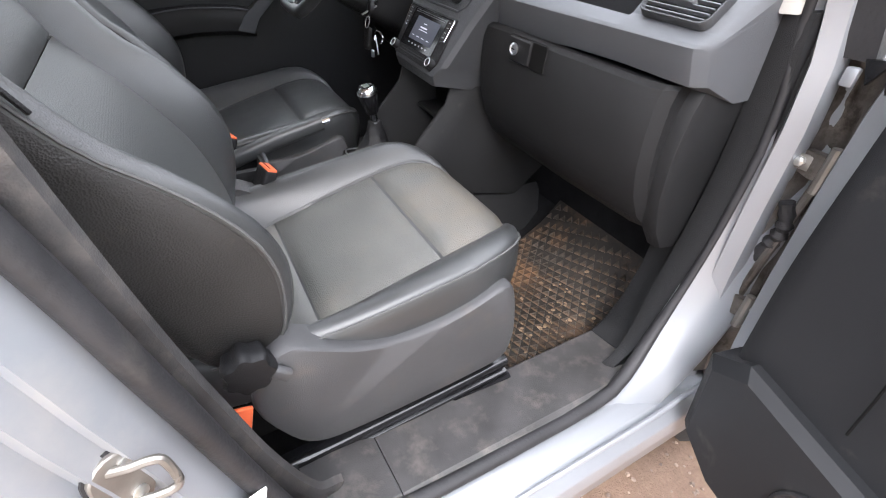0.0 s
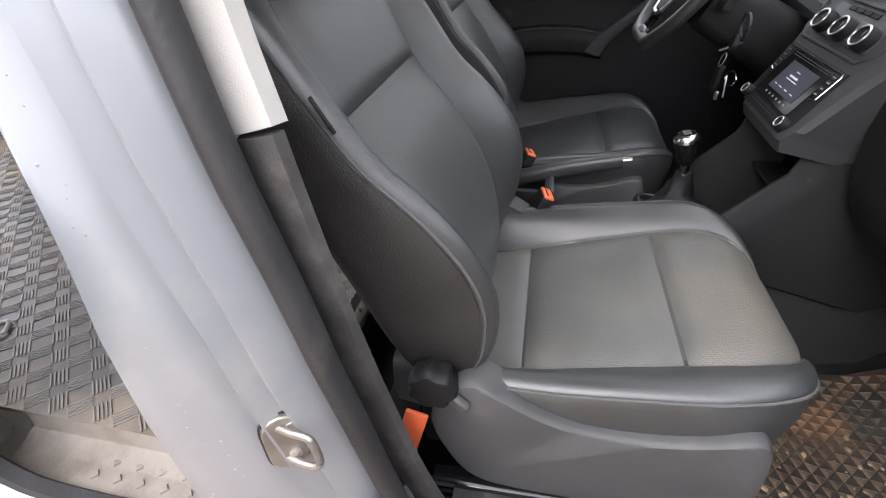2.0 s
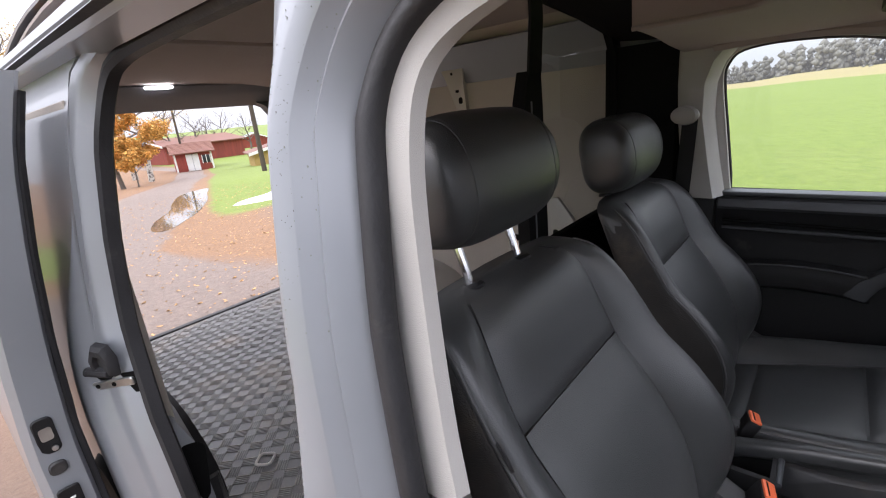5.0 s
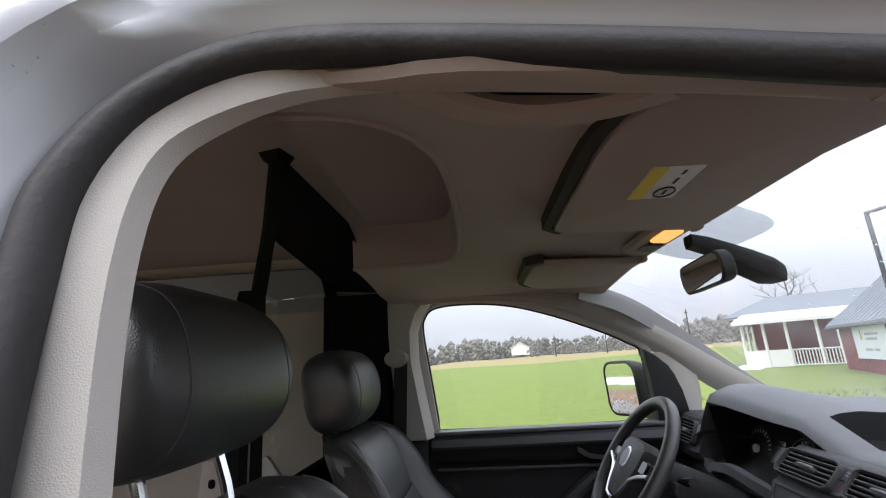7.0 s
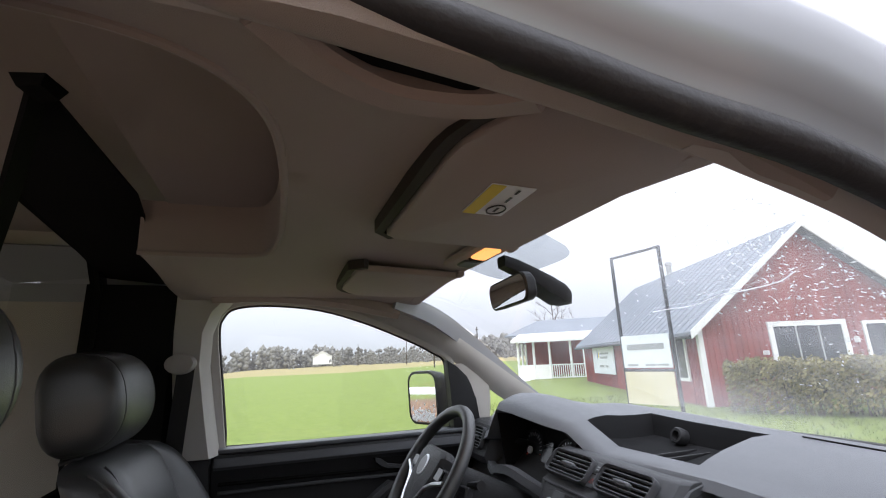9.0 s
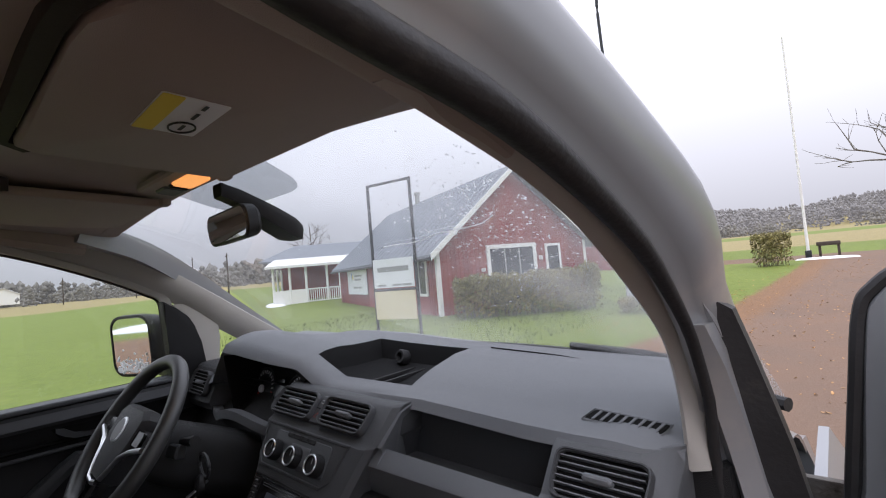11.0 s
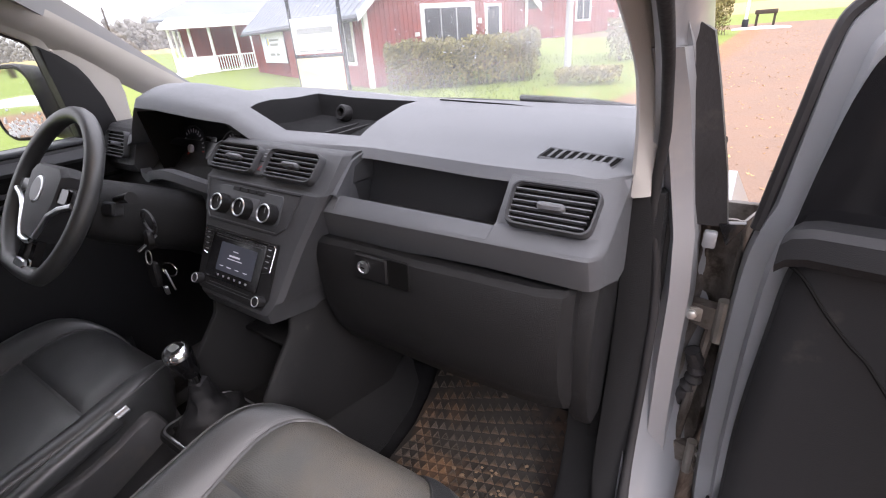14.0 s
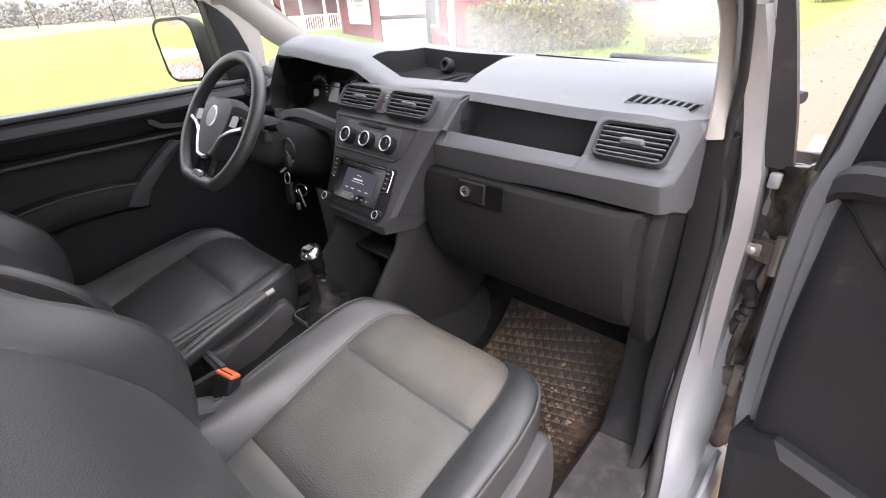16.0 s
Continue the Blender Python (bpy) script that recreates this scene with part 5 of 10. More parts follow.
for k, pull in ((-0.012, 0.20), (0.0, 0.018), (0.03, 0.004), (0.07, 0.0), (0.5, 0.0), (0.93, 0.0), (0.97, 0.004), (1.0, 0.018), (1.012, 0.20)):
    rings.append([(stack_x(k, z), min(y + pull, 1.0) if y < 1.0 else y, z) for y, z in STK])
stack = dpart("centre_console_panel", loft(rings), "dash_mid", dashboard, "grey centre console with vents, knobs and radio", angle=28)
up_v = (0, 1.0, 1.0)
louvre((-0.097, 0.890, 1.2365), (1, 0, 0), up_v, 0.150, 0.064, 5, stack, "air_vent", "centre air vent with slats", -0.006, "dash_mid")
louvre((0.081, 0.890, 1.2365), (1, 0, 0), up_v, 0.150, 0.064, 5, stack, "air_vent", "centre air vent with slats", 0.006, "dash_mid")
hm = frame_on((-0.009, 0.8905, 1.2370), (1, 0, 0), up_v)
dpart("hazard_switch", slab(0.027, 0.062, 0.004, 0.003, hm, bevel=0.002), "panel", stack, "switch strip with a dull red triangle")
for p, q in (((-0.006, -0.019), (0.006, -0.019)), ((0.006, -0.019), (0.0, -0.009)), ((0.0, -0.009), (-0.006, -0.019))):
    dpart("triangle_bar", tube([hm @ Vector((p[0], p[1], 0.0042)), hm @ Vector((q[0], q[1], 0.0042))], 0.0007, 5), "dull_red", stack)
dpart("switch_gap", slab(0.025, 0.0015, 0.0005, 0.0005, hm @ Matrix.Translation((0, 0.001, 0.0042))), "void", stack)
for px, pz in ((-0.004, 0.019), (-0.004, 0.013)):
    dpart("switch_print", slab(0.012, 0.0018, 0.0003, 0.0006, hm @ Matrix.Translation((px + 0.004, pz, 0.0042))), "grey_print", stack)
# raised hexagonal border round the climate panel
sm = frame_on((0.0, 0.828, 1.168), (1, 0, 0), (0, 0.62, 1.0))
hexa = [(-0.150, 0.040), (0.140, 0.040), (0.118, -0.026), (0.096, -0.043), (-0.118, -0.043), (-0.136, -0.026)]
dpart("border", sweep([sm @ Vector((x, y, 0.0005)) for x, y in hexa], [(-0.004, -0.002), (-0.0015, 0.0016), (0.0015, 0.0016), (0.004, -0.002)], up=sm.to_3x3() @ Vector((0, 0, 1)), closed=True), "dash_mid", stack)
# climate panel
cm = frame_on((-0.004, 0.829, 1.1685), (1, 0, 0), (0, 0.62, 1.0))
climate = dpart("climate_panel", slab(0.198, 0.060, 0.002, 0.008, cm, bevel=0.001), "panel", stack, "climate panel with three ringed knobs")
dpart("plate", slab(0.066, 0.036, 0.0012, 0.003, cm @ Matrix.Translation((0.004, -0.004, 0.002))), "dash", climate, "grey plate behind the middle knob")
for kx in (-0.074, 0.0, 0.076):
    dm = cm @ Matrix.Translation((kx, -0.010, 0.002))
    dpart("knob", lathe([(0.021, 0), (0.0205, 0.014), (0.0195, 0.019), (0.0165, 0.020), (0.0155, 0.017), (0.004, 0.0165)], dm, 24), "black", climate)
    dpart("ring", tube([dm @ Vector((0.0172 * math.cos(a), 0.0172 * math.sin(a), 0.0198)) for a in [2 * math.pi * i / 28 for i in range(28)]], 0.0017, 6, closed=True), "satin", climate, "silver knob ring")
    dpart("pointer", slab(0.0016, 0.010, 0.0006, 0.0006, dm @ Matrix.Translation((0, 0.006, 0.0167))), "grey_print", climate)
for i in range(4):
    dpart("button", slab(0.0235, 0.009, 0.003, 0.0015, cm @ Matrix.Translation((-0.044 + 0.0255 * i, 0.0265, 0.0012)), bevel=0.001), "black", climate)
# radio
rm = frame_on((0.0, 0.762, 1.0605), (1, 0, 0), (0, 0.62, 1.0))
radio = dpart("radio", loft([[rm @ Vector((x, y, z)) for x, y in ((-0.118, 0.066), (0.116, 0.066), (0.122, -0.040), (0.108, -0.062), (-0.088, -0.062), (-0.102, -0.040))] for z in (0.0, 0.0022, 0.003)]), "black", stack, "car radio with a dim screen")
dpart("radio_face", slab(0.168, 0.094, 0.003, 0.004, rm @ Matrix.Translation((0.003, 0.011, 0.0025)), bevel=0.001), "gloss_black", radio)
chrome_l = [(-0.088, 0.008), (-0.100, 0.012), (-0.1125, 0.058), (-0.110, 0.0615), (0.107, 0.0615), (0.1105, 0.058), (0.1115, 0.012), (0.091, 0.006)]
dpart("chrome_frame", tube([rm @ Vector((x, y, 0.0045)) for x, y in chrome_l], 0.0015, 6), "chrome", radio, "thin chrome frame round the radio's buttons")
for s in (-1, 1):
    for i in range(4):
        v = 0.0525 - 0.0115 * i
        x = s * 0.097 + (0.0024 * i - 0.002 if s < 0 else 0.001)
        dpart("button", slab(0.0205, 0.0100, 0.003, 0.0015, rm @ Matrix.Translation((x, v, 0.0028)), bevel=0.0008), "black", radio)
        dpart("mark", slab(0.010, 0.0020, 0.0003, 0.0008, rm @ Matrix.Translation((x, v, 0.0058))), "grey_print", radio)
    kx = -0.090 if s < 0 else 0.106
    dpart("knob", lathe([(0.0115, 0), (0.0115, 0.013), (0.010, 0.016), (0.002, 0.0155)], rm @ Matrix.Translation((kx, -0.046, 0.002)), 20), "black", radio)
    dpart("ring", tube([rm @ Vector((kx + 0.0092 * math.cos(a), -0.046 + 0.0092 * math.sin(a), 0.0180)) for a in [2 * math.pi * i / 20 for i in range(20)]], 0.0012, 6, closed=True), "satin", radio)
for v, wd in ((0.0545, 0.150), (0.0500, 0.150), (-0.044, 0.130), (-0.050, 0.150)):
    dpart("trim_line", slab(wd, 0.0012, 0.0006, 0.0005, rm @ Matrix.Translation((0.004, v, 0.0056 if v > 0 else 0.0034))), "panel", radio)
screen_ob = dpart("screen", slab(0.114, 0.058, 0.001, 0.002, rm @ Matrix.Translation((0.010, 0.0125, 0.0058))), "screen", radio, "dim radio screen")
for bx, by, bw, bh in ((0.004, 0.028, 0.016, 0.0018), (0.004, 0.018, 0.034, 0.0036), (0.006, 0.0115, 0.046, 0.0016), (-0.030, -0.006, 0.012, 0.0018), (-0.006, -0.006, 0.014, 0.0018), (0.020, -0.006, 0.012, 0.0018), (0.046, -0.006, 0.012, 0.0018)):
    dpart("screen_bar", slab(bw, bh, 0.0003, 0.0008, rm @ Matrix.Translation((bx, by, 0.0069))), "screen_text", screen_ob)
for i in range(6):
    dpart("touch_icon", slab(0.006, 0.004, 0.0003, 0.0015, rm @ Matrix.Translation((-0.036 + 0.018 * i, -0.0255, 0.0057))), "grey_print", radio)
# stack side and console below: two cheeks running down to the tunnel
for s in (1, -1):
    path = [(0.92, 1.0), (0.800, 0.985), (0.782, 0.92), (0.735, 0.868), (0.691, 0.815), (0.665, 0.745), (0.75, 0.66), (0.98, 0.60), (1.10, 0.70), (1.10, 0.95)]
    x0 = 0.094 if s > 0 else -0.104
    dpart("console_cheek", loft([[(x0 + s * dx, y + dy - (0.034 if s < 0 else 0.0), z) for y, z in path] for dx, dy in ((0.0, 0.004), (0.002, 0.0), (0.008, 0.0), (0.014, 0.006), (0.030, 0.06))] if s > 0 else [[(x0 + s * dx, y + dy - 0.034, z) for y, z in path] for dx, dy in ((0.0, 0.004), (0.002, 0.0), (0.010, 0.0), (0.013, 0.004))]), "dash_dark", dashboard, angle=30)
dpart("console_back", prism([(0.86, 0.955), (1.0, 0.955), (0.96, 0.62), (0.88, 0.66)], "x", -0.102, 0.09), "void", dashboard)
dpart("console_shelf", box(-0.100, 0.09, 0.80, 0.96, 0.845, 0.855, 0.004), "dash_dark", dashboard)

# glovebox: a bulging lid that rolls under
GB = [(0.864, 1.121), (0.852, 1.114), (0.846, 1.09), (0.846, 1.03), (0.853, 0.97), (0.872, 0.91), (0.905, 0.855), (0.955, 0.812), (1.02, 0.785), (1.09, 0.785), (1.10, 1.09)]
rings = []
for x, e in ((0.120, 0.05), (0.135, 0.012), (0.155, -0.004), (0.185, -0.006), (0.225, -0.002), (0.40, -0.004), (0.60, 0.006), (0.635, 0.018), (0.648, 0.04)):
    rings.append([(x, min(1.1, y + e), z) for y, z in GB])
glove = dpart("glovebox", loft(rings), "dash_dark", dashboard, "dark glovebox lid with a latch and lock", angle=30)
gm = frame_on((0.311, 0.8445, 1.093), (1, 0, 0.0), (0, 0.07, 1))
o = rrect(0.118, 0.054, 0.004)
dpart("latch_frame", tube([gm @ Vector((x + 0.0085, y, 0.001)) for x, y in o], 0.0014, 6, closed=True), "black", glove)
# the hollow's shade is a near-black plate on the lid
dpart("latch_hollow", slab(0.042, 0.050, 0.002, 0.003, gm @ Matrix.Translation((0.0465, 0, 0.0022))), "void", glove)
dpart("latch", slab(0.074, 0.048, 0.008, 0.004, gm @ Matrix.Translation((-0.0125, 0, 0.0)), bevel=0.003), "black", glove, "black glovebox latch")
dpart("lock", lathe([(0.0125, 0), (0.0125, 0.004), (0.009, 0.0055), (0.008, 0.003), (0.002, 0.003)], gm @ Matrix.Translation((-0.027, 0.0, 0.0075)), 18), "satin", glove, "round metal lock")
dpart("keyhole", slab(0.010, 0.002, 0.0008, 0.0008, gm @ Matrix.Translation((-0.027, 0, 0.0115))), "void", glove)
# end cap beside the door
CAP = [(0.93, 1.13), (0.965, 1.165), (1.03, 1.16), (1.06, 1.05), (1.065, 0.92), (1.06, 0.80), (1.03, 0.765), (0.985, 0.775), (0.945, 0.83), (0.915, 0.91), (0.905, 1.0), (0.912, 1.08)]
cap = dpart("end_cap", loft([[(x, 1.0 + (y - 1.0) * k, 0.97 + (z - 0.97) * k) for y, z in CAP] for x, k in ((0.640, 1.0), (0.664, 1.0), (0.672, 0.97), (0.675, 0.90))]), "dash_dark", dashboard, "scuffed plastic end cover of the dashboard")
dpart("footwell_lining", loft([[(0.685, 1.05, 1.20), (0.685, 1.12, 1.20), (0.67, 1.12, 0.5), (0.645, 1.04, 0.52), (0.665, 1.05, 0.8)], [(0.715, 1.06, 1.21), (0.715, 1.12, 1.21), (0.715, 1.12, 0.5), (0.70, 1.05, 0.52), (0.705, 1.055, 0.8)]]), "dash_dark", dashboard)
# side window grille and raised lettering on top
dem = frame_on((0.600, 1.0145, 1.2630), (1, 0.085, -0.09), (0, 1, 0.53))
gr = part("demister_grille", prism([(-0.058, -0.008), (0.050, -0.010), (0.060, 0.010), (-0.046, 0.012)], "z", 0.0, 0.0035, m=dem), "void", dashboard, "slotted demister grille")
for k in range(8):
    x = -0.044 + 0.0128 * k
    part("slat", prism([(x - 0.004, -0.0085), (x, -0.0085), (x + 0.0095, 0.0105), (x + 0.0055, 0.0105)], "z", 0.002, 0.0052, m=dem), "dash", gr)
part("grille_rim", tube([dem @ Vector(p) for p in ((-0.062, -0.010, 0.002), (0.052, -0.012, 0.002), (0.064, 0.012, 0.002), (-0.048, 0.014, 0.002))], 0.0022, 6, closed=True), "dash", gr)
dpart("pad_joint", tube([(0.16, 1.30, 1.3075), (0.35, 1.285, 1.306), (0.55, 1.25, 1.3), (0.60, 1.235, 1.297), (0.615, 1.30, 1.296)], 0.0018, 5), "void", dashboard)
am = frame_on((0.574, 0.984, 1.2570), (1, 0.02, -0.01), (0, 1, 0.22))
words("lettering", "AIRBAG", 0.014, am, "grey_print", dashboard, 0.0004)

# instrument cluster behind the wheel
cl = frame_on((-0.312, 0.985, 1.205), (1, 0.0, 0), (0, 0.32, 0.95))
dpart("cluster_well", loft([[cl @ Vector((x * k * 1.0, y * k, z)) for x, y in [(q[0], q[1] - 0.025) for q in rrect(0.33, 0.10, 0.045)]] for k, z in ((0.98, 0.0), (1.0, 0.03), (1.0, 0.05))], cap=False), "black", dashboard)
cluster = dpart("instrument_panel", slab(0.35, 0.145, 0.004, 0.05, cl), "void", dashboard, "instrument cluster with round dials")
for dx in (-0.10, 0.085):
    dpart("dial", lathe([(0.062, 0), (0.062, 0.006), (0.058, 0.006), (0.057, 0.002), (0.002, 0.002)], cl @ Matrix.Translation((dx - 0.02, 0.0, 0.004)), 28), "black", cluster, "round dial")
    for k in range(21):
        a = radians(225 - 270 * k / 20)
        dpart("tick", slab(0.0022, 0.008 if k % 2 else 0.012, 0.0006, 0.0005, cl @ Matrix.Translation((dx - 0.02, 0, 0.007)) @ Matrix.Rotation(a - math.pi / 2, 4, "Z") @ Matrix.Translation((0, 0.048, 0)), n=1), "white" if k < 17 else "needle", cluster)
    dpart("needle", slab(0.004, 0.05, 0.001, 0.001, cl @ Matrix.Translation((dx - 0.02, 0, 0.011)) @ Matrix.Rotation(radians(135), 4, "Z") @ Matrix.Translation((0, 0.022, 0))), "needle", cluster)
    dpart("hub", lathe([(0.011, 0), (0.011, 0.006), (0.003, 0.007)], cl @ Matrix.Translation((dx - 0.02, 0, 0.010)), 14), "white", cluster)
    dpart("small_dial", tube([cl @ Vector((dx - 0.02 + 0.015 * math.cos(a), -0.030 + 0.015 * math.sin(a), 0.0075)) for a in [2 * math.pi * i / 16 for i in range(16)]], 0.0012, 5, closed=True), "white", cluster)
dpart("info_display", slab(0.048, 0.075, 0.002, 0.004, cl @ Matrix.Translation((-0.0275, 0.0, 0.012))), "gloss_black", cluster)
# near-black lining that paints the shade under the hood, closed at both ends
hood_x = [-0.470 + 0.32 * k / 16 for k in range(17)]
dpart("hood_lining", loft([[(x, pad_front(x) + 0.004, pad_z(x, pad_front(x) + 0.004) - 0.018), (x, 0.94, pad_z(x, 0.94) - 0.026), (x, 0.995, min(1.30, pad_z(x, 0.99) - 0.03)), (x, 1.0, 1.14)] for x in hood_x], closed=False), "void", dashboard, "instrument hood lining, blackened for its shade")
for x in (-0.472, -0.152):
    dpart("hood_side", loft([[(x + d, 0.886 if x < -0.3 else 0.93, pad_z(x + 0.02, 0.89) - 0.022), (x + d, 1.0, 1.30), (x + d, 1.0, 1.14), (x + d, 0.91, 1.15)] for d in (0.0, 0.004)]), "void", dashboard)
# driver's side lower panels
rings = []
for x in (-0.70, -0.62, -0.50, -0.36, -0.24, -0.19):
    rings.append([(x, y, z) for y, z in ((1.0, 1.22), (0.935, 1.165), (0.905, 1.14), (0.885, 1.10), (0.88, 0.98), (0.95, 0.88), (1.05, 0.84), (1.15, 0.9), (1.15, 1.2))])
dpart("driver_panel", loft(rings), "dash_dark", dashboard, "dark panel under the instruments")
dpart("cluster_rim", sweep(spline([(-0.57, 0.905, 1.15), (-0.50, 0.885, 1.148), (-0.45, 0.875, 1.165), (-0.36, 0.868, 1.178), (-0.27, 0.878, 1.165), (-0.21, 0.90, 1.145), (-0.17, 0.90, 1.14)], 5), [(-0.012, -0.012), (-0.012, 0.008), (0.012, 0.010), (0.014, -0.012)]), "dash", dashboard)
louvre((-0.645, 0.8955, 1.2205), (1, 0.0, 0), (0, 0.42, 1.0), 0.108, 0.072, 6, dashboard, "air_vent", "driver's outer air vent", -0.010, "dash_mid")
dpart("vent_housing", loft([[(x, y + e, z) for y, z in ((1.05, 1.268), (0.925, 1.268), (0.914, 1.262), (0.876, 1.172), (0.884, 1.150), (0.92, 1.14), (1.05, 1.14))] for x, e in ((-0.765, 0.03), (-0.745, 0.004), (-0.70, 0.0), (-0.60, 0.0), (-0.572, 0.006), (-0.560, 0.05))]), "dash_mid", dashboard, "sloped housing of the driver's outer vent")

# ---------------------------------------------------------------- steering wheel, column and keys
SW = frame_on((-0.355, 0.622, 1.210), (1, -0.018, 0), (0, 0.572, 0.820))
steering_wheel = thing("steering_wheel", (-0.358, 0.70, 1.15), "black leather steering wheel with silver spoke trim", "steering wheel")


def sw_rim(a, r=0.175):
    x, y = r * math.cos(a), r * math.sin(a)
    return SW @ Vector((x, max(y, -0.150 - 0.008 * math.cos(x * 12)), 0))


part("rim", tube([sw_rim(2 * math.pi * i / 64) for i in range(64)], 0.0165, 12, closed=True, up=SW.to_3x3() @ Vector((0, 0, 1))), "leather", steering_wheel, "black leather rim")
hub = part("airbag_hub", loft([[SW @ Vector((x * k, y * k - 0.012, z)) for x, y in ((-0.066, 0.045), (-0.05, 0.058), (0.05, 0.058), (0.066, 0.045), (0.062, 0.0), (0.045, -0.038), (0.024, -0.062), (-0.024, -0.062), (-0.045, -0.038), (-0.062, 0.0))] for k, z in ((1.15, -0.045), (1.32, -0.01), (1.30, 0.006), (1.18, 0.016), (0.6, 0.022))]), "dash_mid", steering_wheel, "dark hub with a round silver badge")
part("badge", lathe([(0.028, 0.0), (0.028, 0.003), (0.025, 0.0045), (0.003, 0.005)], SW @ Matrix.Translation((0, 0.008, 0.020)), 24), "satin", hub, "round silver badge")
part("badge_field", lathe([(0.0235, 0.0), (0.0235, 0.0006), (0.002, 0.0008)], SW @ Matrix.Translation((0, 0.008, 0.0246)), 20), "grey_print", hub)
for s in (-1, 1):
    part("spoke", loft([[SW @ Vector(p) for p in ((s * 0.055, 0.03, -0.02), (s * 0.055, 0.03, 0.006), (s * 0.055, -0.02, 0.006), (s * 0.055, -0.02, -0.02))], [SW @ Vector(p) for p in ((s * 0.165, 0.018, -0.012), (s * 0.165, 0.018, 0.006), (s * 0.168, -0.014, 0.006), (s * 0.168, -0.014, -0.012))]]), "dash_dark", steering_wheel)
    part("button_pad", slab(0.05, 0.032, 0.006, 0.008, SW @ Matrix.Translation((s * 0.098, 0.008, 0.006)), bevel=0.002), "gloss_black", steering_wheel)
    part("spoke_trim", tube([SW @ Vector(p) for p in ((s * 0.150, -0.004, 0.010), (s * 0.10, -0.018, 0.012), (s * 0.068, -0.036, 0.014), (s * 0.046, -0.072, 0.014), (s * 0.030, -0.092, 0.014), (s * 0.0, -0.097, 0.013))], 0.0055, 8), "satin", steering_wheel, "silver spoke trim")
    part("spoke", loft([[SW @ Vector((s * 0.022 + x, -0.07, z)) for x, z in ((-0.009, -0.01), (0.009, -0.01), (0.009, 0.006), (-0.009, 0.006))], [SW @ Vector((s * 0.032 + x, -0.153, z)) for x, z in ((-0.012, -0.008), (0.012, -0.008), (0.012, 0.006), (-0.012, 0.006))]]), "gloss_black", steering_wheel)
part("spoke_cover", slab(0.055, 0.03, 0.006, 0.010, SW @ Matrix.Translation((0, -0.148, 0.008)), bevel=0.002), "satin", steering_wheel)
column = thing("steering_column", (-0.358, 0.80, 1.0), "black steering column cover with stalks and ignition lock", "steering column")
col_m = frame_on((-0.355, 0.668, 1.178), (1, 0, 0), (0, 0.46, 0.89))
part("cover", loft([[col_m @ Vector((x * k, y * k - 0.01, z)) for x, y in rrect(0.15, 0.135, 0.04)] for k, z in ((0.85, 0.0), (0.98, -0.03), (1.05, -0.12), (1.1, -0.25))]), "dash_dark", column)
for s in (1, -1):
    part("stalk", tube([col_m @ Vector(p) for p in ((s * 0.06, 0.02, -0.035), (s * 0.115, 0.03, -0.03), (s * 0.15, 0.035, -0.025))], 0.008, 8, scale=lambda t: 1 + 0.5 * t), "black", column)
part("ignition_lock", lathe([(0.022, 0), (0.022, 0.012), (0.016, 0.018), (0.003, 0.018)], frame_on((-0.250, 0.735, 1.085), (1, -0.3, 0), (0, 0.2, 1)), 18), "black", column)
part("stalk_cap", slab(0.040, 0.030, 0.022, 0.006, frame_on((-0.275, 0.700, 1.165), (1, 0.2, 0), (0, 0.4, 1)), bevel=0.004), "dash_mid", column, "grey stalk end")
part("ring", tube([Vector((-0.240 + 0.024 * math.cos(a), 0.735, 1.128 + 0.026 * math.sin(a))) for a in [2 * math.pi * i / 20 for i in range(20)]], 0.004, 6, closed=True), "dash_mid", column, "grey ring round the ignition recess")
keys = thing("keys", (-0.238, 0.73, 1.08), "bunch of keys with a fob hanging from the ignition", "keys")
part("key", slab(0.008, 0.05, 0.003, 0.002, frame_on((-0.243, 0.718, 1.085), (1, 0, 0), (0, -0.9, -0.4))), "satin", keys)
part("ring", tube([Vector((-0.236 + 0.013 * math.cos(a), 0.708 + 0.004 * math.sin(a), 1.055 + 0.015 * math.sin(a))) for a in [2 * math.pi * i / 18 for i in range(18)]], 0.0013, 6, closed=True), "steel", keys)
part("ring", tube([Vector((-0.225 + 0.017 * math.cos(a), 0.735 + 0.007 * math.cos(a), 1.015 + 0.017 * math.sin(a))) for a in [2 * math.pi * i / 18 for i in range(18)]], 0.002, 6, closed=True), "chrome", keys, "chrome key ring")
part("fob", slab(0.026, 0.060, 0.012, 0.008, frame_on((-0.245, 0.715, 1.01), (1, 0.2, 0), (0, 0.1, 1)), bevel=0.003), "black", keys, "black key fob")
part("key", slab(0.006, 0.05, 0.002, 0.001, frame_on((-0.205, 0.72, 1.0), (1, 0, 0.4), (0.45, 0, -1))), "satin", keys)


# ---------------------------------------------------------------- seats
def curve_at(x, xs, ys):
    """A smooth line through a table, without overshoot."""
    if x <= xs[0]:
        return ys[0]
    if x >= xs[-1]:
        return ys[-1]
    i = max(k for k in range(len(xs) - 1) if xs[k] <= x)

    def slope(k):
        if k == 0 or k == len(xs) - 1:
            j = min(k, len(xs) - 2)
            return (ys[j + 1] - ys[j]) / (xs[j + 1] - xs[j])
        a, b = (ys[k] - ys[k - 1]) / (xs[k] - xs[k - 1]), (ys[k + 1] - ys[k]) / (xs[k + 1] - xs[k])
        return 0.0 if a * b <= 0 else 2 * a * b / (a + b)
    h = xs[i + 1] - xs[i]
    t = (x - xs[i]) / h
    return (ys[i] * (1 + 2 * t) * (1 - t) ** 2 + ys[i + 1] * t * t * (3 - 2 * t) + h * slope(i) * t * (1 - t) ** 2 - h * slope(i + 1) * t * t * (1 - t))


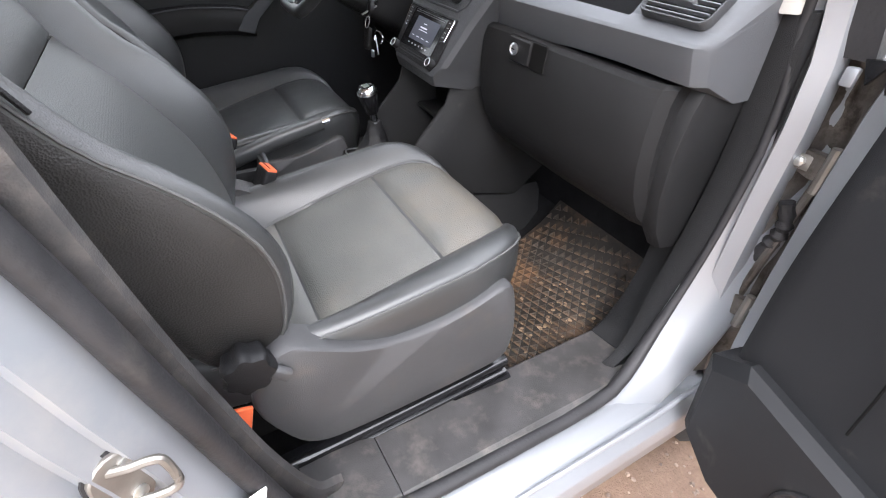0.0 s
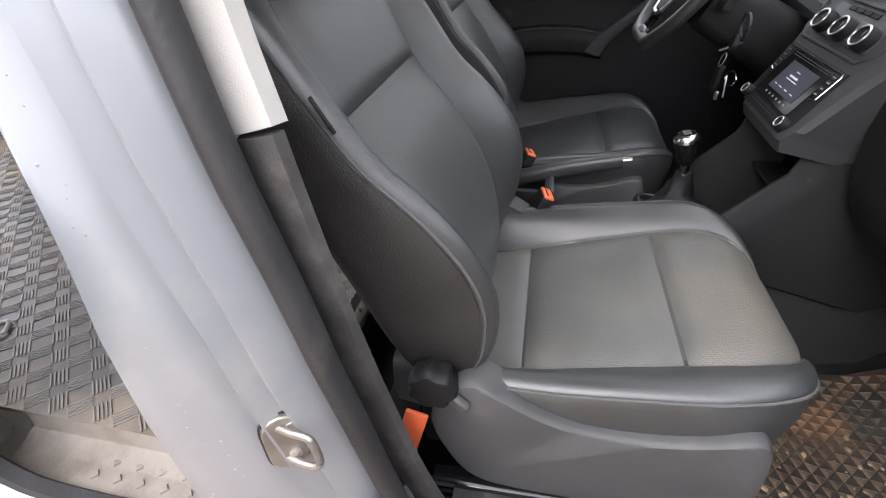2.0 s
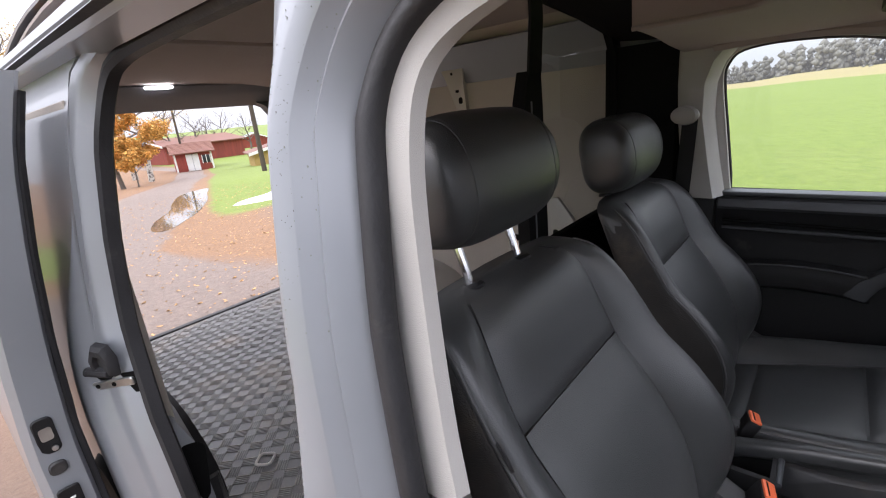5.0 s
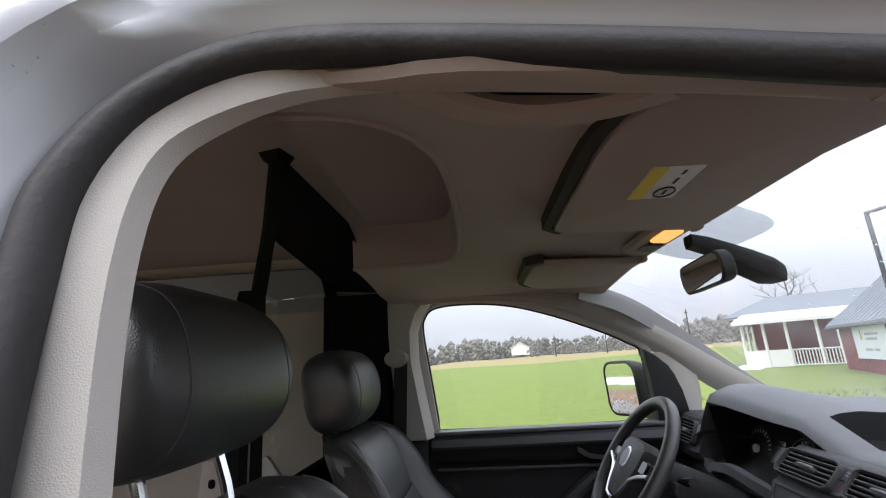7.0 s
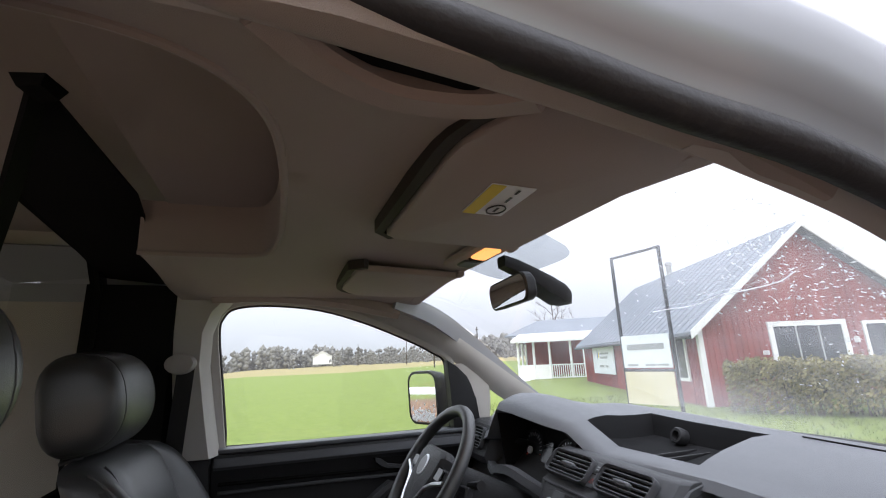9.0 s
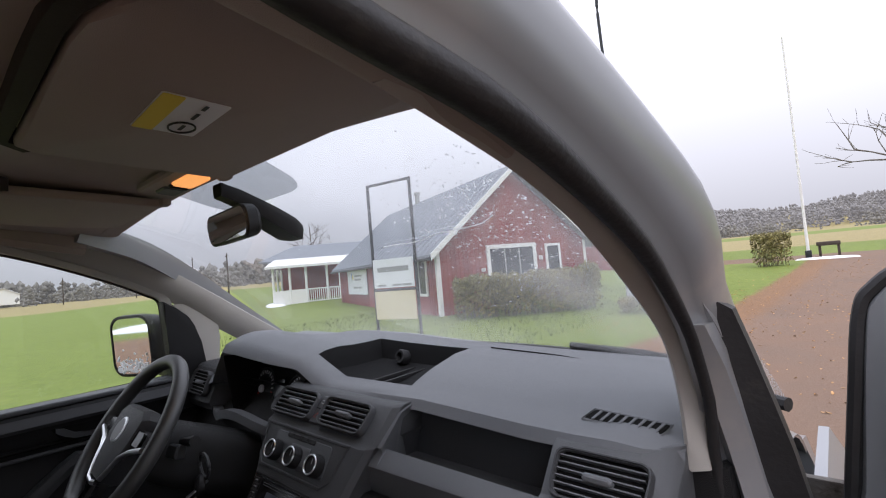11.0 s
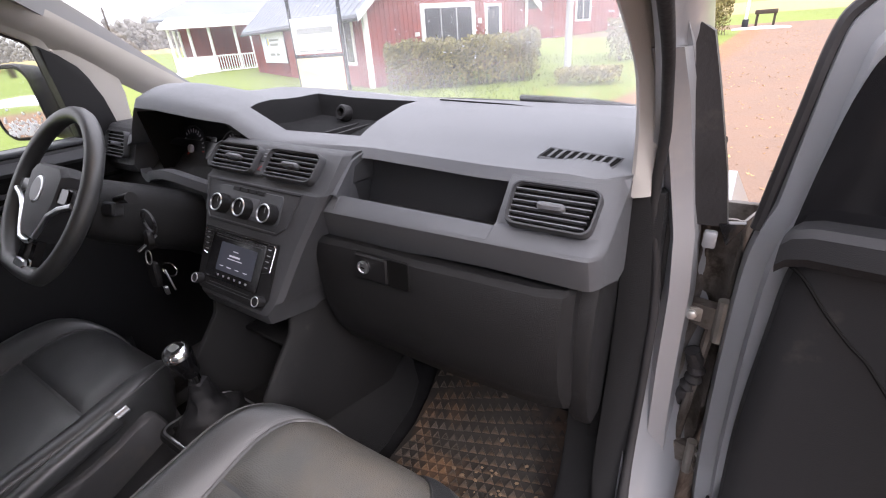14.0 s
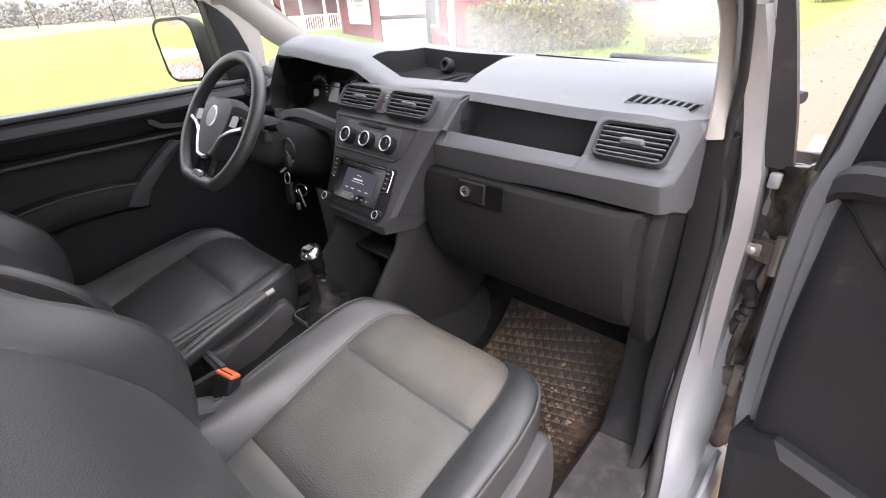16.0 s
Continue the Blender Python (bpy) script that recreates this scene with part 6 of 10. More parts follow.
def build_seat(cx):
    st = thing("car_seat", (cx, 0.40, 0.45), "black leather front passenger seat with a worn perforated insert", "car seat", "front seats")
    CY = [0.10, 0.20, 0.30, 0.42, 0.537, 0.60, 0.64, 0.67, 0.695, 0.715, 0.730, 0.738]

    def top(y):
        return curve_at(y, CY, [0.715, 0.722, 0.745, 0.778, 0.808, 0.822, 0.826, 0.823, 0.813, 0.795, 0.768, 0.735])

    def half(y):
        return curve_at(y, CY, [0.235, 0.248, 0.257, 0.262, 0.262, 0.256, 0.243, 0.223, 0.193, 0.158, 0.115, 0.075])

    def inset(y):
        return min(curve_at(y, CY, [0.172, 0.174, 0.175, 0.176, 0.177, 0.176, 0.170, 0.160, 0.142, 0.118, 0.09, 0.06]), half(y) * 0.78)

    def rise(y):
        return curve_at(y, CY, [0.075, 0.070, 0.052, 0.036, 0.022, 0.018, 0.015, 0.011, 0.006, 0.002, 0.0, 0.0])

    def cushion_ring(y):
        w, z, i, b = half(y), top(y), inset(y), rise(y)
        low = 0.690 if y < 0.66 else 0.690 + 0.5 * (y - 0.66)
        prof = [(w - 0.006, low), (w + 0.006, z + b - 0.055), (w + 0.004, z + b - 0.020), (w, z + b), (w - 0.008, z + b + 0.007), (w - (w - i) * 0.32, z + b + 0.008), (w - (w - i) * 0.62, z + b * 0.62 + 0.006), (i + 0.006, z + b * 0.10 + 0.001), (i, z - 0.006), (i - 0.03, z - 0.006)]
        return [(cx - x, y, zz) for x, zz in prof] + [(cx, y, z - 0.006)] + [(cx + x, y, zz) for x, zz in reversed(prof)]
    ys = [0.10 + 0.03 * k for k in range(17)] + [0.61, 0.63, 0.645, 0.66, 0.675, 0.688, 0.70, 0.71, 0.72, 0.728, 0.734, 0.738]
    cushion = part("seat_cushion", loft([cushion_ring(y) for y in ys]), "leather", st, "black leather cushion with low side bolsters", angle=60)

    def puff(y0, y1, nu, nv, lift, material, edge=0.0):
        def f(u, v):
            y = y0 + (y1 - y0) * v
            e = min(1.0, min(u, 1 - u) * 9) ** 0.5 * min(1.0, min(v, 1 - v) * 9) ** 0.5
            crease = 0.0012 * noise.noise(Vector(((2 * u - 1) * 3.5 + cx, y * 14, 3.0)))
            return (cx + (2 * u - 1) * (inset(y) - 0.001), y, top(y) - 0.0055 + lift * e + crease * e)
        return part("seat_insert", thick(grid(f, nu, nv), 0.008), material, cushion, "worn perforated leather insert", angle=60)
    puff(0.302, 0.534, 20, 18, 0.008, "leather_insert")
    puff(0.19, 0.298, 20, 8, 0.006, "leather_strip")
    puff(0.540, 0.722, 20, 18, 0.009, "leather_insert")
    for s in (-1, 1):
        part("piping", tube([(cx + s * (half(y) + 0.002), y, top(y) + rise(y) + 0.001) for y in ys[1:-3]], 0.0022, 6), "seam", cushion)
        part("seam", tube([(cx + s * (inset(y) + 0.003), y, top(y) - 0.001) for y in ys[3:-4]], 0.0012, 5), "seam", cushion)
    # base shroud, rail and knob
    for s in (1, -1):
        sh = spline([(0.165, 0.72), (0.19, 0.795), (0.228, 0.822), (0.272, 0.802), (0.32, 0.776), (0.385, 0.756), (0.47, 0.753), (0.545, 0.768), (0.605, 0.787), (0.632, 0.772), (0.646, 0.70), (0.648, 0.635), (0.628, 0.588), (0.56, 0.576), (0.43, 0.568), (0.30, 0.566), (0.238, 0.578), (0.198, 0.625)], 3, True)
        shield = part("side_shield", loft([[(cx + s * x, 0.42 + (y - 0.42) * k, 0.67 + (z - 0.67) * k) for y, z in sh] for x, k in ((0.225, 0.96), (0.262, 1.0), (0.274, 0.995), (0.281, 0.975), (0.284, 0.93))]), "shield", st, "scuffed grey plastic side shield", angle=40)
        rail = part("seat_rail", sweep([(cx + s * 0.258, 0.16, 0.513), (cx + s * 0.258, 0.655, 0.545)], [(-0.02, -0.040), (-0.02, 0.004), (-0.012, 0.006), (0.006, 0.006), (0.012, 0.002), (0.012, -0.010), (0.006, -0.013), (0.004, -0.030), (0.012, -0.033), (0.012, -0.040)]), "gloss_black", st, "black steel seat rail")
        part("floor_rail", sweep([(cx + s * 0.262, 0.13, 0.462), (cx + s * 0.262, 0.665, 0.492)], [(-0.024, -0.045), (-0.024, 0.006), (0.010, 0.008), (0.016, 0.002), (0.016, -0.010), (0.009, -0.012), (0.009, -0.045)]), "gloss_black", rail)
        part("rail_foot", box(cx + s * 0.262 - 0.02, cx + s * 0.262 + 0.02, 0.12, 0.16, 0.405, 0.46, 0.004), "black", st)
        part("rail_foot", box(cx + s * 0.262 - 0.02, cx + s * 0.262 + 0.02, 0.58, 0.62, 0.405, 0.46, 0.004), "black", st)
        part("rail_bolt", lathe([(0.010, 0), (0.010, 0.006), (0.005, 0.008)], frame_on((cx + s * 0.276, 0.145, 0.50), (0, 1, 0), (0, 0, 1)), 8), "steel", rail)
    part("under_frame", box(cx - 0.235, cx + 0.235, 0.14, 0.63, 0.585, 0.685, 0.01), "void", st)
    part("front_shield", loft([[(cx + x, y, z) for x in (-0.20, 0.20)] + [(cx + x, y - 0.02, z) for x in (0.20, -0.20)] for y, z in ((0.685, 0.735), (0.690, 0.66), (0.66, 0.60))]), "shield", st)
    rm0 = frame_on((cx + 0.282, 0.176, 0.815), (0, 1, -0.1), (0, 0.1, 1))
    rec = part("recliner", loft([[rm0 @ Vector((r * (1 + 0.09 * math.cos(7 * a)) * math.cos(a), r * (1 + 0.09 * math.cos(7 * a)) * math.sin(a), z)) for a in [2 * math.pi * i / 56 for i in range(56)]] for r, z in ((0.030, -0.02), (0.034, 0.0), (0.034, 0.012), (0.030, 0.018), (0.018, 0.020))]), "black", st, "black knurled recliner wheel")
    part("lever", sweep([(cx + 0.286, 0.200, 0.800), (cx + 0.292, 0.212, 0.796), (cx + 0.292, 0.222, 0.785)], rrect(0.014, 0.02, 0.005)), "shield", rec)
    part("belt_end", box(-0.004, 0.004, -0.018, 0.018, -0.055, 0.055, 0.003, m=Matrix.Translation((cx + 0.285, 0.136, 0.690)) @ Matrix.Rotation(radians(-14), 4, "X")), "orange", st, "orange-red tab beside the seat base")
    # backrest in level slices: lumbar curve, deep side wings, rolled top
    BZ = [0.69, 0.74, 0.79, 0.84, 0.90, 0.96, 1.02, 1.08, 1.135, 1.19, 1.24, 1.28, 1.305, 1.320, 1.328]
    TAB = dict(
        face=[0.200, 0.212, 0.218, 0.215, 0.203, 0.182, 0.147, 0.104, 0.057, 0.028, 0.006, -0.014, -0.034, -0.056, -0.080],
        crest=[0.0, 0.006, 0.016, 0.036, 0.058, 0.076, 0.086, 0.080, 0.066, 0.056, 0.044, 0.032, 0.022, 0.012, 0.004],
        wide=[0.205, 0.218, 0.236, 0.250, 0.258, 0.262, 0.265, 0.266, 0.266, 0.265, 0.262, 0.254, 0.243, 0.222, 0.19],
        rear=[0.145, 0.134, 0.118, 0.098, 0.078, 0.056, 0.032, 0.006, -0.018, -0.042, -0.064, -0.084, -0.098, -0.108, -0.112],
        ins=[0.150, 0.158, 0.165, 0.170, 0.174, 0.176, 0.177, 0.178, 0.178, 0.177, 0.174, 0.168, 0.158, 0.145, 0.12])

    def bt(key, z):
        return curve_at(z, BZ, TAB[key])

    def back_ring(z):
        f, c, w, r, i = (bt(k, z) for k in ("face", "crest", "wide", "rear", "ins"))
        k = w - i
        prof = [(0, f - 0.007), (i - 0.03, f - 0.007), (i, f - 0.007), (i + 0.008, f + 0.002 + 0.12 * c), (i + k * 0.35, f + 0.55 * c), (i + k * 0.62, f + 0.90 * c), (i + k * 0.82, f + c), (w - 0.006, f + c * 0.97 - 0.004), (w, f + c * 0.90 - 0.012)]
        front, d = f + c * 0.90 - 0.012, f + c * 0.90 - 0.012 - r
        prof += [(w + 0.004, front - 0.25 * d), (w + 0.004, front - 0.6 * d), (w - 0.004, r + 0.10 * d), (w - 0.022, r), (w - 0.06, r - 0.006), (0, r - 0.012)]
        return [Vector((cx + x, y, z)) for x, y in prof] + [Vector((cx - x, y, z)) for x, y in reversed(prof[1:-1])]
    zs = [0.69 + 0.0255 * k for k in range(23)] + [1.268, 1.28, 1.29, 1.298, 1.305, 1.311, 1.316, 1.320, 1.324, 1.3265, 1.328]
    back = part("backrest", loft([back_ring(z) for z in zs]), "leather", st, "black leather backrest with deep side wings", angle=60)
    # duller side panels of the wings, below the piping
    for sg in (-1, 1):
        def wing(u, v, sg=sg):
            z = 0.76 + 0.535 * v
            f, c, w, r = (bt(k, z) for k in ("face", "crest", "wide", "rear"))
            y0, y1 = f + c * 0.90 - 0.016, r + 0.010
            e = min(1.0, min(u, 1 - u) * 8, min(v, 1 - v) * 12) ** 0.5
            return (cx + sg * (w + 0.003 + 0.004 * e - 0.010 * (1 - e) * (u > 0.5)), y0 + (y1 - y0) * u, z)
        part("side_panel", thick(grid(wing, 8, 30), 0.004 * sg), "vinyl", back, "dull dusty black side panel", angle=60)

    def bpuff(z0, z1, name, material, nv=20):
        def f(u, v):
            z = z0 + (z1 - z0) * v
            e = min(1.0, min(u, 1 - u) * 9) ** 0.5 * min(1.0, min(v, 1 - v) * 9) ** 0.5
            return (cx + (2 * u - 1) * (bt("ins", z) - 0.001), bt("face", z) - 0.006 + 0.009 * e, z)
        return part(name, thick(grid(f, 20, nv), -0.008), material, back, angle=60)
    bpuff(0.71, 1.144, "back_insert", "leather_back")
    bpuff(1.151, 1.316, "back_insert", "leather")
    for sg in (-1, 1):
        part("seam", tube([(cx + sg * (bt("ins", z) + 0.003), bt("face", z) - 0.002, z) for z in zs[3:-3]], 0.0013, 5), "seam", back)
        part("piping", tube([(cx + sg * (bt("wide", z) + 0.001), bt("face", z) + bt("crest", z) * 0.90 - 0.010, z) for z in zs[4:-3]], 0.0024, 6), "seam", back)
    # headrest on two posts: a block rounded along its width, with side seams
    hm_ = frame_on(Vector((cx + 0.006, -0.112, 1.494)), (1, 0, 0), (0, -0.20, 0.98)) @ Matrix.Diagonal((1.12, 1.07, 1.08, 1))
    rings = []

    def head_ring(x):
        r = (1 - min(1.0, abs(x) / 0.150) ** 4.5) ** 0.30 if abs(x) < 0.1499 else 0.04
        r *= 1 - 0.018 * math.exp(-((abs(x) - 0.108) / 0.004) ** 2)
        out = []
        for b in [2 * math.pi * i / 32 for i in range(32)]:
            c, s = math.cos(b), math.sin(b)
            up, fw = 0.100 * abs(s) ** 0.75 * (1 if s >= 0 else -1), 0.070 * abs(c) ** 0.70 * (1 if c >= 0 else -1)
            fw -= 0.012 * (up / 0.1) ** 2
            out.append(hm_ @ Vector((x, up * r, -(fw * (0.55 + 0.45 * r)))))
        return out
    xs = [-0.1499, -0.147, -0.142, -0.135, -0.126, -0.116, -0.112, -0.108, -0.104, -0.10, -0.08, -0.05, 0.0]
    head = part("headrest", loft([head_ring(x) for x in xs] + [head_ring(-x) for x in reversed(xs[:-1])]), "leather", st, "rounded black leather headrest", angle=70)
    for sg in (-1, 1):
        part("seam", tube(head_ring(sg * 0.108), 0.0013, 5, closed=True, up=(1, 0, 0)), "seam", head)
        x = cx + 0.014 + sg * 0.076
        part("post", tube([(x, -0.125, 1.42), (x, -0.100, 1.35), (x, -0.085, 1.29)], 0.0078, 10), "chrome", st, "chrome headrest post")
        part("collar", lathe([(0.021, 0), (0.021, 0.005), (0.015, 0.010), (0.009, 0.010)], Matrix.Translation((x, -0.089, 1.3195)) @ Matrix.Rotation(radians(14), 4, "X"), 16), "black", st)
    return st


seat = build_seat(0.352)
driver_seat = copy_thing(seat, Matrix.Translation((0.352 - 0.742, 0.40 - 0.057, 0.45)))
tagged(driver_seat, "black leather driver's seat, smooth and less worn")
part("tag", slab(0.012, 0.02, 0.006, 0.003, frame_on((-0.218, 0.715, 0.975), (1, 0, 0), (0, 0, 1))), "satin", keys)
part("tag", slab(0.005, 0.042, 0.004, 0.002, frame_on((0.6205, 0.078, 1.195), (0.75, 0.6, 0.2), (0.0, -0.5, 0.86)), bevel=0.001), "black", seat, "small black cloth tag in the seam")
for ch in driver_seat.children:
    if ch.name.startswith(("headrest", "backrest")):
        hinge = Matrix.Translation((0, -0.24, 0.27)) @ Matrix.Rotation(radians(-2.0), 4, "X") @ Matrix.Translation((0, 0.24, -0.27))
        drop = Matrix.Translation((0, 0.0, -0.055)) if ch.name.startswith("headrest") else Matrix.Identity(4)
        ch.matrix_basis = hinge @ drop @ ch.matrix_basis
    for piece in ch.children:
        if "insert" in piece.name:
            piece.data = piece.data.copy()
            piece.data.materials[0] = M["leather"]

# ---------------------------------------------------------------- tunnel, gear lever, handbrake, buckles
tunnel = thing("centre_tunnel", (-0.03, 0.4, 0.42), "dark plastic tunnel console between the front seats", "console")
rings = []
for y, z, w in ((-0.10, 0.62, 0.085), (0.05, 0.66, 0.085), (0.28, 0.665, 0.08), (0.45, 0.675, 0.085), (0.56, 0.715, 0.095), (0.68, 0.705, 0.105), (0.80, 0.67, 0.115), (1.0, 0.60, 0.12), (1.15, 0.6, 0.13)):
    rings.append([(-0.035 + x * w, y, zz) for x, zz in ((-1.25, 0.41), (-1.05, z - 0.02), (-0.92, z), (0.92, z), (1.05, z - 0.02), (1.25, 0.41))])
part("tunnel_cover", loft(rings), "dash_dark", tunnel, angle=40)
cup = part("rear_tray", loft([[(-0.035 + x, y, z) for x, y in ((-0.06, 0.10), (0.06, 0.10), (0.06, 0.33), (-0.06, 0.33))] for z in (0.66, 0.80)] + [[(-0.035 + x, y, z) for x, y in ((-0.05, 0.11), (0.05, 0.11), (0.05, 0.32), (-0.05, 0.32))] for z in (0.803, 0.73)], cap=False), "dash_dark", tunnel, "open tray behind the handbrake")
part("tray_lip", tube([(-0.095, 0.335, 0.80), (0.025, 0.335, 0.80)], 0.006, 8), "panel", tunnel)
fr_o = rrect(0.13, 0.17, 0.025)
bootm = frame_on((-0.035, 0.632, 0.735), (1, 0, 0), (0, 1, -0.10))
part("boot_frame", loft([[bootm @ Vector((x, y, 0)) for x, y in fr_o], [bootm @ Vector((x * 0.97, y * 0.97, 0.012)) for x, y in fr_o], [bootm @ Vector((x * 0.86, y * 0.88, 0.014)) for x, y in fr_o], [bootm @ Vector((x * 0.84, y * 0.86, 0.004)) for x, y in fr_o]], cap=False), "dash_dark", tunnel)
part("boot_trim", tube([bootm @ Vector((x * 0.88, y * 0.90, 0.0145)) for x, y in fr_o], 0.0025, 6, closed=True), "satin", tunnel, "chrome trim round the gear boot")
lever = thing("gear_lever", (-0.035, 0.635, 0.735), "gear lever with a chrome-capped knob and leather boot", "gear lever")
rings = []
for k, r, z in ((0, 0.068, 0.738), (0.2, 0.060, 0.752), (0.4, 0.05, 0.768), (0.6, 0.036, 0.785), (0.8, 0.026, 0.806), (1.0, 0.019, 0.832), (1.1, 0.016, 0.85)):
    rings.append([(-0.035 + r * (1.0 + 0.10 * math.sin(5 * b + 9 * k)) * math.cos(b), 0.636 + r * 1.15 * (1.0 + 0.10 * math.sin(4 * b + 7 * k)) * math.sin(b), z + 0.004 * math.sin(3 * b + 11 * k)) for b in [2 * math.pi * i / 20 for i in range(20)]])
def crumple(p, amp):
    q = Vector(p)
    return q + Vector((noise.noise(q * 42), noise.noise(q * 42 + Vector((9, 0, 0))), 0.6 * noise.noise(q * 42 + Vector((0, 9, 0))))) * amp


fine = []
for r0, r1 in zip(rings, rings[1:]):
    for k in range(3):
        fine.append([Vector(p).lerp(Vector(q), k / 3) for p, q in zip(r0, r1)])
fine.append([Vector(p) for p in rings[-1]])
part("boot", loft([[crumple(p, 0.012 * math.sin(math.pi * i / (len(fine) - 1))) for p in r] for i, r in enumerate(fine)]), "black", lever, "creased black leather boot", angle=60)
part("shaft", tube([(-0.035, 0.635, 0.84), (-0.035, 0.632, 0.88)], 0.011, 12), "chrome", lever)
km = frame_on((-0.035, 0.631, 0.872), (1, 0, 0), (0, 1, 0.2))
part("knob", lathe([(0.014, 0), (0.0185, 0.006), (0.0225, 0.035), (0.0265, 0.055), (0.0265, 0.064), (0.022, 0.072), (0.003, 0.075)], km, 24), "gloss_black", lever)
part("knob_cap", lathe([(0.0272, 0.056), (0.0275, 0.062), (0.023, 0.0715), (0.019, 0.0745), (0.0185, 0.072)], km, 24), "chrome", lever, "chrome knob cap")
part("gear_map", slab(0.022, 0.016, 0.0008, 0.004, km @ Matrix.Translation((0, 0, 0.0755))), "satin", lever)
brake = thing("handbrake", (-0.07, 0.2, 0.68), "black handbrake lever between the seats", "handbrake")
part("lever", sweep([(-0.075, 0.17, 0.745), (-0.075, 0.26, 0.79), (-0.075, 0.38, 0.825), (-0.075, 0.50, 0.852)], rrect(0.036, 0.042, 0.014), scale=lambda t: 1.0 - 0.12 * t), "leather", brake, "black ribbed grip")
part("button", tube([(-0.075, 0.50, 0.853), (-0.075, 0.522, 0.857)], 0.007, 10), "satin", brake)
for bx, by, bz, rx in ((0.086, 0.325, 0.835, -0.25), (-0.145, 0.275, 0.832, 0.15)):
    bk = thing("seat_belt_buckle", (bx, by - 0.05, 0.66), "black seat belt buckle with an orange-red release button", "seat belt buckle", "belt buckles")
    bmx = frame_on((bx, by, bz), (1, 0.25, rx * 0.3), (rx * 0.4, 0.42, 0.9))
    part("stem", box(-0.014, 0.014, -0.16, -0.03, -0.004, 0.004, 0.003, m=bmx), "black", bk)
    part("housing", box(-0.024, 0.024, -0.062, -0.004, -0.015, 0.015, 0.006, 3, m=bmx), "black", bk)
    part("release_button", box(-0.022, 0.022, -0.008, 0.0, -0.012, 0.012, 0.003, m=bmx), "orange", bk, "orange-red release button")
    part("slot", box(-0.017, 0.017, -0.001, 0.0006, 0.003, 0.006, m=bmx), "void", bk)

# ---------------------------------------------------------------- rubber floor mat with raised triangles
floor_mat = thing("floor_mat", (0.46, 0.85, 0.41), "muddy black rubber floor mat with a triangle tread", "floor mat")


def mat_z(y):
    return interp(y, [0.55, 0.92, 1.05, 1.13, 1.20], [0.418, 0.420, 0.447, 0.50, 0.58])


part("mat_sheet", thick(grid(lambda u, v: (0.14 + 0.445 * u + 0.03 * v * (1 - u), 0.52 + 0.67 * v, mat_z(0.52 + 0.67 * v)), 12, 30), -0.008), "matrubber", floor_mat, angle=60)
part("mat_rim", tube([(0.585, 0.54, 0.424), (0.588, 0.9, 0.428), (0.592, 1.04, 0.452), (0.596, 1.12, 0.50)], 0.006, 6), "matrubber", floor_mat)
def tri_mesh():
    """A raised triangle with a worn rim and a hollow, dusty top."""
    b = bmesh.new()
    o = [(-0.0112, -0.0075), (0.0112, -0.0075), (0.0, 0.0118)]
    loft([[(x, y, 0) for x, y in o], [(x * 0.93, y * 0.93, 0.0050) for x, y in o], [(x * 0.74, y * 0.74, 0.0054) for x, y in o], [(x * 0.62, y * 0.62, 0.0030) for x, y in o]], bm=b)
    bmesh.ops.recalc_face_normals(b, faces=b.faces)
    me = bpy.data.meshes.new("tread_triangle")
    b.to_mesh(me)
    b.free()
    me.materials.append(M["matrim"])
    return me


tri = tri_mesh()
rest = bmesh.new()
count = 0
TURN_MAT = Matrix.Rotation(radians(14), 2)
for r in range(-8, 34):
    for c in range(-12, 14):
        p = TURN_MAT @ Vector((c * 0.0246 + (0.0123 if r % 2 else 0.0), r * 0.0226))
        x, y = 0.40 + p.x, 0.62 + p.y
        # worn and mud-filled patches stay bare
        if not (0.175 < x < 0.570 and 0.575 < y < 1.18) or (x < 0.27 and y < 0.62) or noise.noise(Vector((x * 9, y * 9, 5.0))) > 0.52:
            continue
        z = mat_z(y)
        sl = math.atan2(mat_z(y + 0.01) - mat_z(y - 0.01), 0.02)
        mm = Matrix.Translation((x, y, z)) @ Matrix.Rotation(sl, 4, "X") @ Matrix.Rotation(radians(14), 4, "Z")
        if x > 0.33 and 0.64 < y and count < 290:
            ob = new("tread_triangle", tri)
            ob.parent = floor_mat
            ob.matrix_parent_inverse = Matrix.Translation((0.46, 0.85, 0.41)).inverted()
            ob.matrix_basis = mm
            count += 1
        else:
            t2 = bmesh.new()
            t2.from_mesh(tri)
            bmesh.ops.transform(t2, matrix=mm, verts=t2.verts)
            join(rest, t2)
part("tread", rest, "matrim", floor_mat, kind="stuff")
rnd = random.Random(3)
bm = bmesh.new()
for _ in range(90):
    x, y = rnd.gauss(0.49, 0.07), rnd.gauss(0.86, 0.13)
    if 0.2 < x < 0.57 and 0.56 < y < 1.1:
        k = rnd.uniform(0.0015, 0.006)
        lathe([(k, 0), (k * 0.8, k * 0.4), (k * 0.2, k * 0.6)], Matrix.Translation((x, y, mat_z(y) + 0.003)) @ Matrix.Rotation(rnd.random() * 6, 4, "Z") @ Matrix.Diagonal((1, rnd.uniform(0.6, 1.5), 1, 1)), 6, bm)
part("crumb_litter", bm, "mud", floor_mat, "dried mud crumbs", kind="stuff")

